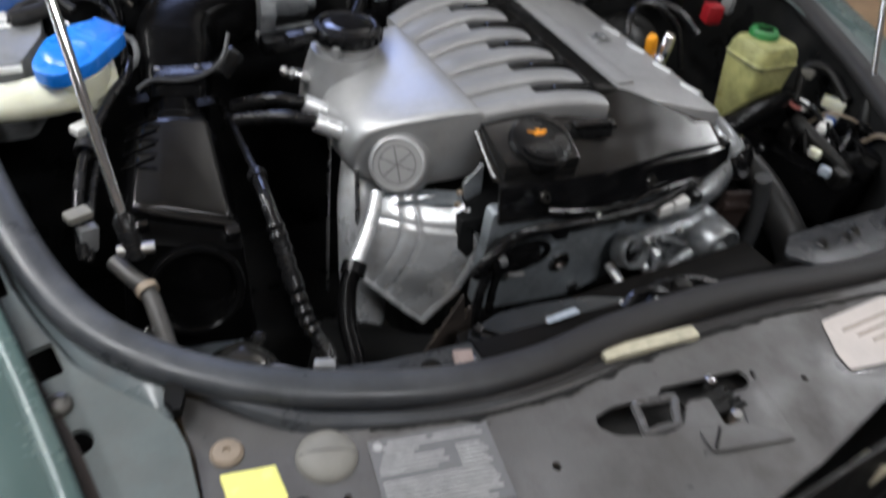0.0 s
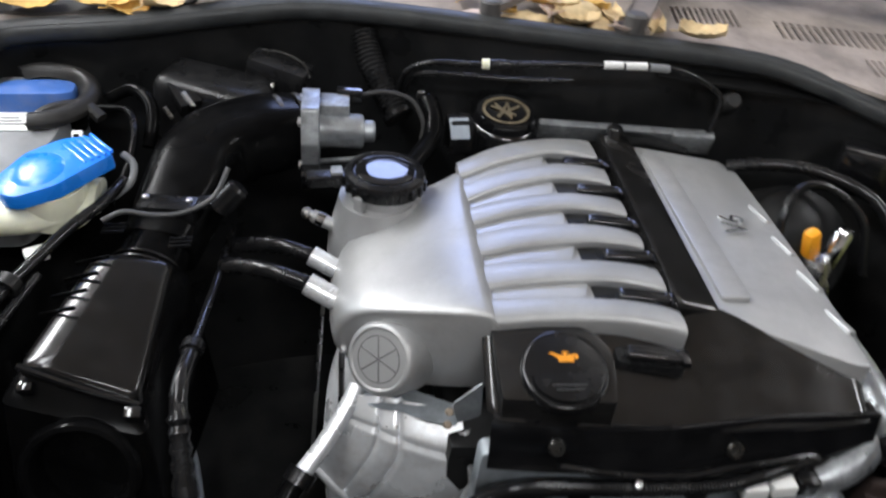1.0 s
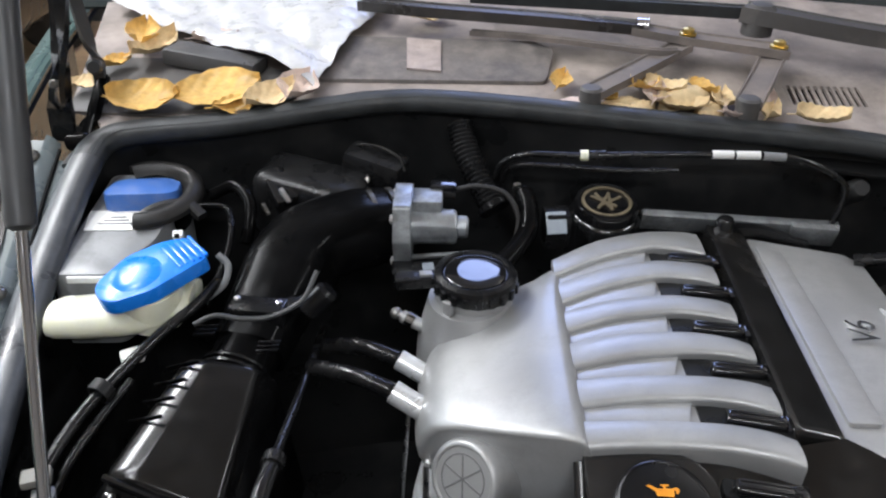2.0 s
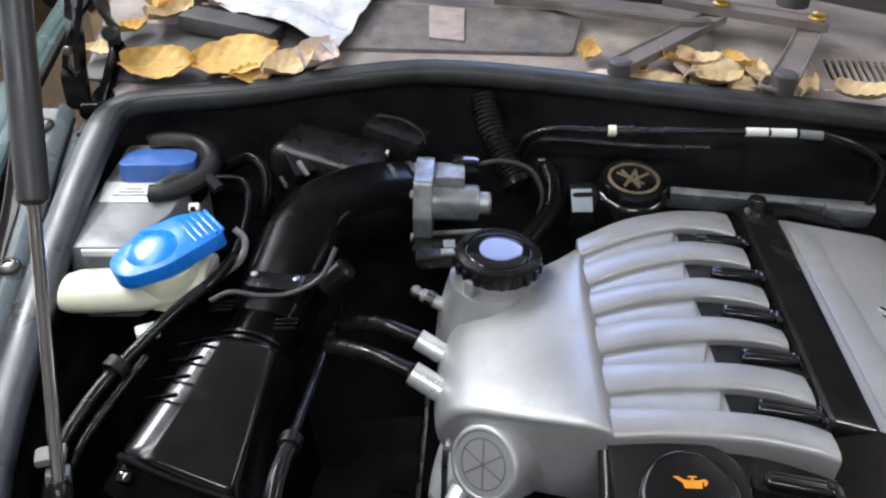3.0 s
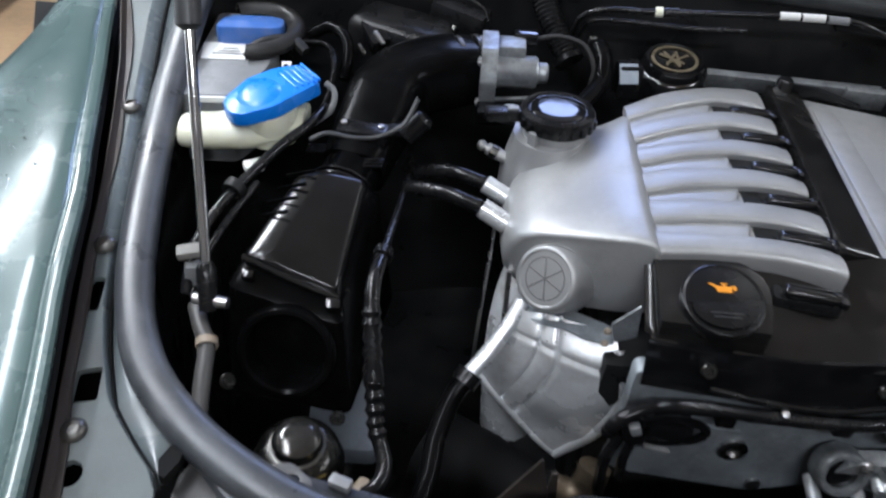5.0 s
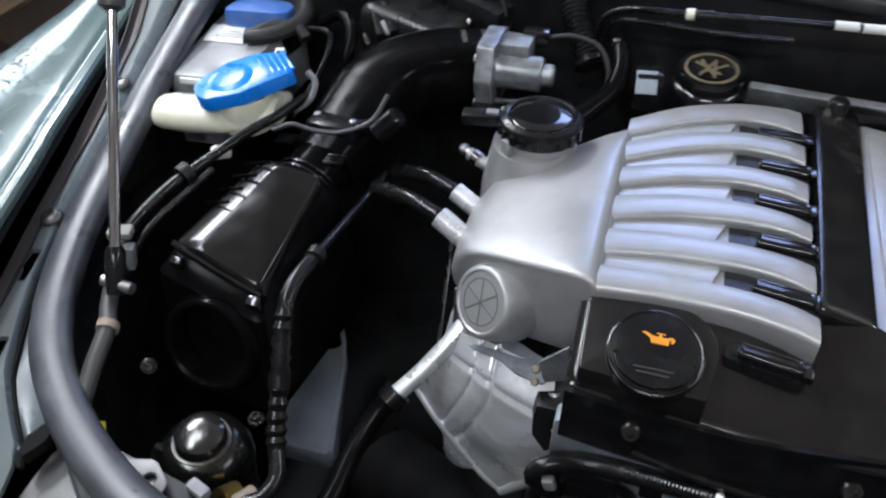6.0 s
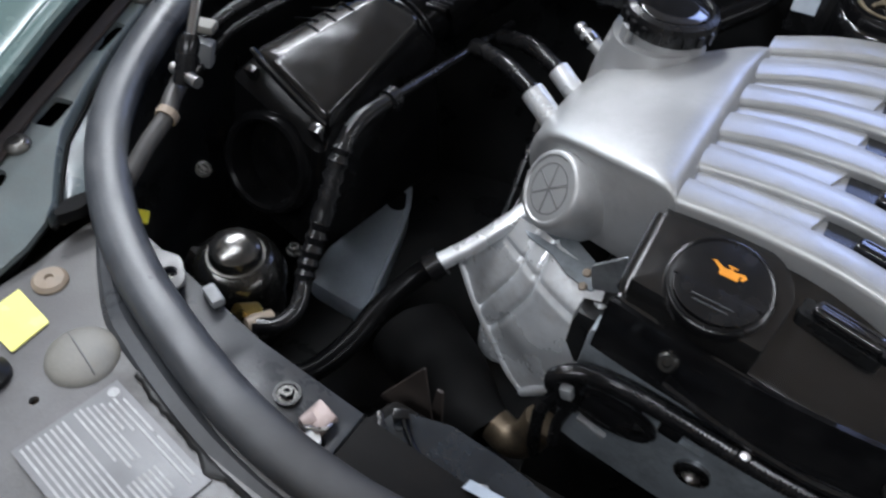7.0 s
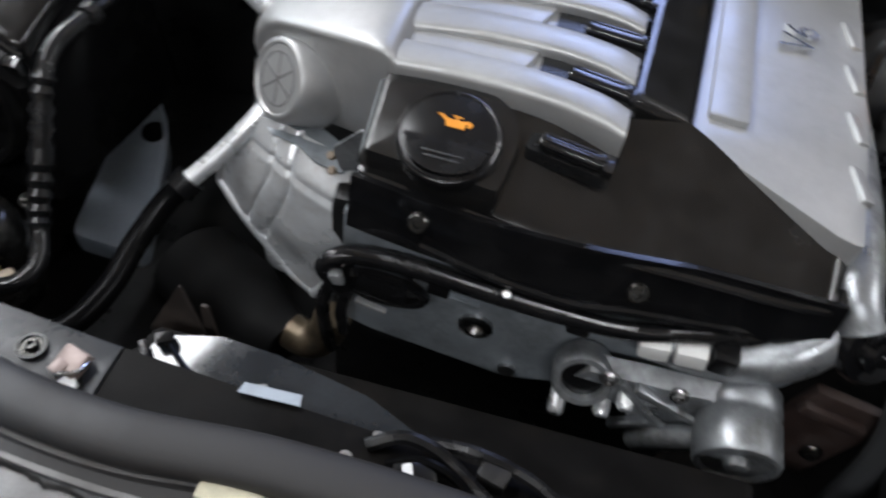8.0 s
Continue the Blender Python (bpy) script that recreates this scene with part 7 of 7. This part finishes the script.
part("case", box((0.20, 0.06, 0.03), (-0.02, -0.362, 0.820), (0, 0, 0), 0.004), matt_black, latch)
part("loop", tube([(-0.081, -0.356, 0.853), (-0.058, -0.359, 0.853), (-0.036, -0.363, 0.853), (-0.046, -0.378, 0.853), (-0.055, -0.392, 0.853), (-0.074, -0.391, 0.853), (-0.092, -0.389, 0.853), (-0.087, -0.372, 0.853)], 0.005, 8, 5, closed=True), panel_grey, latch, "grey catch loop")
part("cover", plate(rounded([(-0.02, -0.352), (0.055, -0.358), (0.058, -0.372), (0.03, -0.378), (-0.02, -0.372)], 0.004), [], 0.004, lambda x, y: 0.838), matt_black, latch)
for i in range(4):
    part("spring_coil", tube([(0.014 + 0.002 * i, -0.375 - 0.008 * i, 0.853), (0.020 + 0.002 * i, -0.377 - 0.008 * i, 0.860), (0.028 + 0.002 * i, -0.375 - 0.008 * i, 0.853)], 0.0025, 8, 4), matt_black, latch)
for q in ((0.016, -0.362, 0.858), (0.011, -0.408, 0.857)):
    part("rivet", lathe([(0.006, -0.01), (0.006, 0.002), (0.003, 0.004), (0, 0.004)], q, (0, 0, 1), 14), steel, latch)
part("rod", box((0.003, 0.030, 0.003), (-0.030, -0.424, 0.8575), (0, 0, -50), 0.001), matt_black, latch)
grille = thing("front_grille_parts", (0.30, -0.55, 0.70), "dark grille parts below the slam panel with a tan clip", "grille")
part("bar", box((0.9, 0.05, 0.10), (0.25, -0.57, 0.72), (0, 0, 6), 0.01), matt_black, grille)
part("clip", box((0.022, 0.03, 0.04), (0.165, -0.490, 0.785), (10, 20, 10), 0.006), foam_tan, grille)
# added black sheet: hides the floor and paints the shade behind the grille
part("tray", plate([(-0.5, -0.56), (0.10, -0.46), (0.30, -0.40), (1.1, -0.30), (1.1, -0.75), (-0.5, -0.75)], [], 0.02, lambda x, y: 0.735), part_shade_black, grille, "added black sheet in place of the shade behind the grille")

# ---- on the cowl ----
solid("cowl_step", plate(rounded([(-0.385, 0.640), (-0.05, 0.645), (-0.03, 0.735), (-0.06, 0.76), (-0.36, 0.765)], 0.01), [], 0.012, lambda x, y: cowl_z(x, y) + 0.006 + 0.09 * max(0, y - 0.645), 0.002), riser_grey, "dark grey sloping step of the cowl panel", "cowl", "structure")
solid("cowl_tab", plate([(-0.256, 0.668), (-0.205, 0.662), (-0.207, 0.749), (-0.261, 0.756)], [], 0.003, lambda x, y: cowl_z(x, y) + 0.0095 + 0.09 * max(0, y - 0.645)), tab_pink, "pale pinkish tab on the cowl step", "tab", "structure")
solid("cowl_end_block", box((0.15, 0.05, 0.025), (-0.545, 0.675, 1.095), (0, 4, -14), 0.006), panel_grey, "dark grey plastic block at the end of the cowl", "block")


def film_place(u, v):
    a, b, c, d = Vector((-0.384, 0.592, 0)), Vector((-0.290, 0.960, 0)), Vector((-0.775, 0.868, 0)), Vector((-0.70, 1.12, 0))
    p = (a * (1 - u) + b * u) * (1 - v) + (c * (1 - u) + d * u) * v
    edge = 0.005 * noise.noise(Vector((u * 5, v * 5, 3)))
    p.x += edge
    p.y += 0.8 * edge
    crease = abs(noise.noise(Vector((u * 2.3, v * 3.1, 1.7)))) * 0.030 + abs(noise.noise(Vector((u * 6, v * 9, 4)))) * 0.012
    p.z = cowl_z(p.x, p.y) + 0.018 + crease
    return p


solid("plastic_bag", sheet(film_place, 44, 60, 0.001), film, "crumpled white plastic bag lying on the cowl", "plastic bag", at=(0, 0, 0))

wiper = thing("wiper_linkage", (0.15, 0.75, 1.09), "dusty black wiper arms with zinc nuts", "wiper")
flat = lambda w, h: [(w, -h), (w, h), (w - 0.0022, h), (w - 0.0034, h - 0.0030), (-w + 0.0034, h - 0.0030), (-w + 0.0022, h), (-w, h), (-w, -h)]
part("bar", sweep([Vector(q) for q in spline([(-0.34, 0.835, 1.140), (-0.212, 0.795, 1.142), (-0.05, 0.776, 1.138), (0.107, 0.758, 1.132)], 6)], flat(0.017, 0.008)), arm_gloss, wiper, "glossy black tapered wiper bar")
part("bar", sweep([Vector(q) for q in ((0.095, 0.760, 1.130), (0.170, 0.728, 1.127), (0.312, 0.684, 1.122))], flat(0.020, 0.006)), arm_paint, wiper)
part("rod", sweep([Vector(q) for q in spline([(-0.16, 0.782, 1.112), (-0.043, 0.745, 1.116), (0.104, 0.690, 1.118), (0.150, 0.690, 1.118)], 4)], flat(0.007, 0.004)), arm_paint, wiper)
part("crank", sweep([Vector(q) for q in ((0.165, 0.722, 1.117), (0.085, 0.645, 1.106), (0.004, 0.568, 1.096))], flat(0.017, 0.006)), arm_paint, wiper)
part("crank", sweep([Vector(q) for q in ((0.293, 0.692, 1.114), (0.252, 0.614, 1.104), (0.212, 0.540, 1.096))], flat(0.018, 0.006)), arm_paint, wiper)
part("collar", lathe([(0.011, -0.009), (0.011, 0.009), (0, 0.009)], (0.107, 0.757, 1.136), (0.95, -0.2, 0), 18), chrome, wiper, "steel collar")
for q in ((0.170, 0.727, 1.132), (0.297, 0.690, 1.127)):
    part("nut", lathe([(0.013, 0), (0.013, 0.003), (0.009, 0.004), (0.009, 0.009), (0.005, 0.011), (0, 0.011)], q, (0, 0, 1), 12), brass, wiper, "yellow zinc nut")
for q in ((0.004, 0.568, 1.098), (0.214, 0.544, 1.097)):
    part("pivot", lathe([(0.016, -0.02), (0.016, 0.004), (0.013, 0.007), (0, 0.008)], q, (0, 0, 1), 18), arm_dark, wiper)
far_arm = thing("windscreen_wiper", (0.45, 0.75, 1.1), "grey-black wiper arm lying along the windscreen base", "wiper")
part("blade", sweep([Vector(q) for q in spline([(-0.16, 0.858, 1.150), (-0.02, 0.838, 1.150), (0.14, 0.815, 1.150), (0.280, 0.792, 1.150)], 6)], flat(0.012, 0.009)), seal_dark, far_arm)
part("arm", sweep([Vector(q) for q in spline([(0.270, 0.790, 1.152), (0.330, 0.755, 1.150), (0.42, 0.725, 1.142), (0.60, 0.675, 1.130), (0.80, 0.61, 1.12)], 6)], flat(0.022, 0.012)), arm_dark, far_arm)
part("knuckle", lathe([(0.024, -0.03), (0.024, 0.010), (0.017, 0.017), (0, 0.019)], (0.292, 0.778, 1.150), (0, 0, 1), 18), arm_dark, far_arm)
solid("windscreen", sheet(lambda u, v: (-0.85 + 1.7 * u, 1.0 + 0.75 * v - 0.10 * (2 * u - 1) ** 2, 1.105 + 0.46 * v), 16, 4, 0.005), windscreen_glass, "dark raked windscreen glass behind the cowl", "windscreen", "structure")


def leaf(at, length, width, turn, curl, mat, label, lift=0.0, seed=1):
    """A dry leaf: pointed oval blade with a midrib, side veins, wavy margin and curled edges."""
    rnd = random.Random(seed)
    ph, bend, skew = rnd.uniform(0, 6), rnd.uniform(-0.5, 0.5), rnd.uniform(-0.12, 0.12)

    def place(u, v):
        half = width / 2 * max(0.02, math.sin(math.pi * min(1, 0.02 + u * 0.96)) ** (0.62 + 0.25 * u)) * (1 + 0.05 * math.sin(9 * u + ph) + 0.025 * math.sin(23 * u + 2 * ph))
        s = 2 * v - 1
        x = (u - 0.5) * length
        y = s * half * (1 + skew * (1 if s > 0 else -1)) + bend * 0.25 * length * (u - 0.5) ** 2
        z = curl * (0.55 * length * (u - 0.5) ** 2 + 0.30 * width * abs(s) ** 2.2)
        z += 0.0030 * curl * math.sin(7 * u + ph) * s * abs(s) + 0.0009 * math.cos(34 * u - 9 * abs(s)) * abs(s) ** 0.5 - 0.0012 * math.exp(-(s / 0.08) ** 2)
        return (x, y, z)
    bm = join(sheet(place, 36, 14, 0.0007), tube([(-0.68 * length, 0.01 * length, 0.10 * curl * length), (-0.58 * length, 0, 0.11 * curl * length), (-0.48 * length, 0, 0.12 * curl * length)], 0.0010, 6, 3))
    x, y = at
    bm.transform(pose(x, y, cowl_z(x, y) + 0.004 + lift, (16 if x < -0.3 and y < 0.62 else 6) + rnd.uniform(-5, 5), rnd.uniform(-6, 6), turn))
    return solid("dry_leaf", bm, mat, label, "leaf", group="dry leaves on the cowl", at=(x, y, cowl_z(x, y)))


for i, (at, l, w, tn, c, m, lb, up) in enumerate((
        ((-0.611, 0.548), 0.098, 0.072, 8, 0.5, leaf_a, "ochre dry leaf beside the hood seal", 0.012),
        ((-0.513, 0.570), 0.118, 0.092, 22, 0.3, leaf_a, "broad ochre dry leaf beside the hood seal", 0.016),
        ((-0.482, 0.535), 0.060, 0.036, 25, 0.5, leaf_a, "small ochre dry leaf under a broad leaf", 0.010),
        ((-0.438, 0.560), 0.085, 0.050, 48, 0.7, leaf_b, "crumpled tan dry leaf", 0.012),
        ((-0.405, 0.578), 0.080, 0.058, 75, 0.8, leaf_c, "crumpled pale dry leaf", 0.012),
        ((-0.640, 0.700), 0.090, 0.048, 60, 0.9, leaf_b, "curled tan dry leaf near the hinge", 0.014),
        ((-0.672, 0.735), 0.080, 0.055, 100, 0.8, leaf_a, "ochre dry leaf near the hinge", 0.016),
        ((-0.690, 0.655), 0.055, 0.030, 50, 0.9, leaf_a, "small ochre dry leaf near the hinge", 0.010),
        ((-0.708, 0.590), 0.048, 0.030, 15, 0.8, leaf_b, "small tan dry leaf below the hinge", 0.010),
        ((-0.016, 0.570), 0.062, 0.046, -14, -0.6, leaf_c, "pale pinkish dry leaf at the wiper pivot", 0.014),
        ((-0.030, 0.632), 0.050, 0.034, 70, 0.8, leaf_a, "small brown dry leaf at the cowl step", 0.006),
        ((0.055, 0.576), 0.068, 0.042, -6, -0.5, leaf_b, "crumpled tan dry leaf among others", 0.010),
        ((0.086, 0.612), 0.050, 0.040, 40, 0.8, leaf_a, "curled brown dry leaf among others", 0.014),
        ((0.100, 0.590), 0.060, 0.040, 70, 0.7, leaf_c, "curled pinkish dry leaf among others", 0.010),
        ((0.148, 0.590), 0.092, 0.056, 16, -1.2, leaf_b, "large curled tan dry leaf among others", 0.026),
        ((0.132, 0.564), 0.066, 0.034, -12, 0.9, leaf_b, "crumpled tan dry leaf beside the hood seal", 0.008),
        ((0.192, 0.580), 0.055, 0.036, 80, 0.7, leaf_b, "tan dry leaf between wiper pivots", 0.010),
        ((0.075, 0.566), 0.058, 0.036, 30, -0.7, leaf_b, "crumpled tan dry leaf among others", 0.012),
        ((0.115, 0.604), 0.060, 0.040, -30, 0.8, leaf_b, "curled tan dry leaf among others", 0.014),
        ((0.172, 0.566), 0.056, 0.038, 40, -0.8, leaf_b, "crumpled tan dry leaf among others", 0.012),
        ((0.168, 0.604), 0.048, 0.030, -50, 0.9, leaf_a, "small brown dry leaf among others", 0.014),
        ((0.030, 0.590), 0.046, 0.030, 60, 0.7, leaf_a, "small ochre dry leaf beside a wiper arm", 0.010),
        ((0.205, 0.540), 0.050, 0.016, 4, 1.0, leaf_c, "narrow pale dry leaf at the wiper pivot", 0.010),
        ((0.246, 0.548), 0.042, 0.028, 60, 1.0, leaf_b, "small tan dry leaf at the wiper pivot", 0.010),
        ((0.264, 0.590), 0.032, 0.022, 80, 0.9, leaf_c, "small pale dry leaf at the wiper pivot", 0.006),
        ((0.312, 0.530), 0.066, 0.050, -20, 0.8, leaf_b, "pale tan dry leaf below the vent slots", 0.012),
        ((-0.560, 0.745), 0.070, 0.040, 10, 0.8, leaf_c, "pale dry leaf at the edge of the bag", 0.008),
        ((-0.225, 0.859), 0.050, 0.030, 0, 0.8, leaf_b, "brown dry leaf by the wiper bar", 0.004))):
    leaf(at, l, w, tn, c, m, lb, up, i + 3)

# ---- beyond the fender ----
other = thing("parked_car", (-3.3, 3.0, 0), "dark parked car seen low beyond the fender", "car")
part("body", loft([[(x, y, z) for x, z in ((-4.0, 0.26), (-2.38, 0.26), (-2.30, 0.34), (-2.26, 0.55), (-2.28, 0.80), (-2.40, 0.98), (-2.75, 1.42), (-3.7, 1.42), (-4.0, 0.9))] for y in (0.9, 1.2, 4.3)]), car_dark, other)
for y in (1.9, 4.0):
    part("wheel", lathe([(0.30, -0.1), (0.33, -0.08), (0.33, 0.08), (0.30, 0.1), (0, 0.1)], (-2.48, y, 0.33), (1, 0, 0), 28), tyre_rubber, other)
lamp = thing("ceiling_lamp", (0, 0, 0), "long white tube lamp hung from the ceiling", "lamp", "tube lamps")
part("housing", box((1.36, 0.26, 0.06), (0, 0, 0.035), (0, 0, 0), 0.01), label_white, lamp)
for x in (-0.5, 0.5):
    part("hanger", box((0.02, 0.02, 2.0), (x, 0, 1.06)), label_white, lamp)
lamp.matrix_basis = pose(-1.05, -0.10, 2.57, 0, 0, 90)
copy_thing(lamp, pose(2.15, 0.0, 2.57, 0, 0, 90))
# housing of the unseen lamp added for the air box highlight
copy_thing(lamp, pose(-1.75, 1.30, 2.77, 0, 0, 90))
copy_thing(lamp, pose(0.1, -2.0, 2.98, 0, 0, 0))
# made-up fixture for the added uplight, out of view
uplight = thing("ceiling_uplight", (0, 0, 0), "added unseen tube lamp that brightens the ceiling for reflections", "lamp", "tube lamps")
part("housing", box((1.36, 0.26, 0.06), (0, 0, -0.04), (0, 0, 0), 0.01), label_white, uplight)
for x in (-0.66, 0.66):
    part("hanger", box((0.02, 0.02, 1.06), (x, 0, 0.52)), label_white, uplight)
uplight.matrix_basis = pose(3.00, 2.60, 3.54, 0, 0, 90)
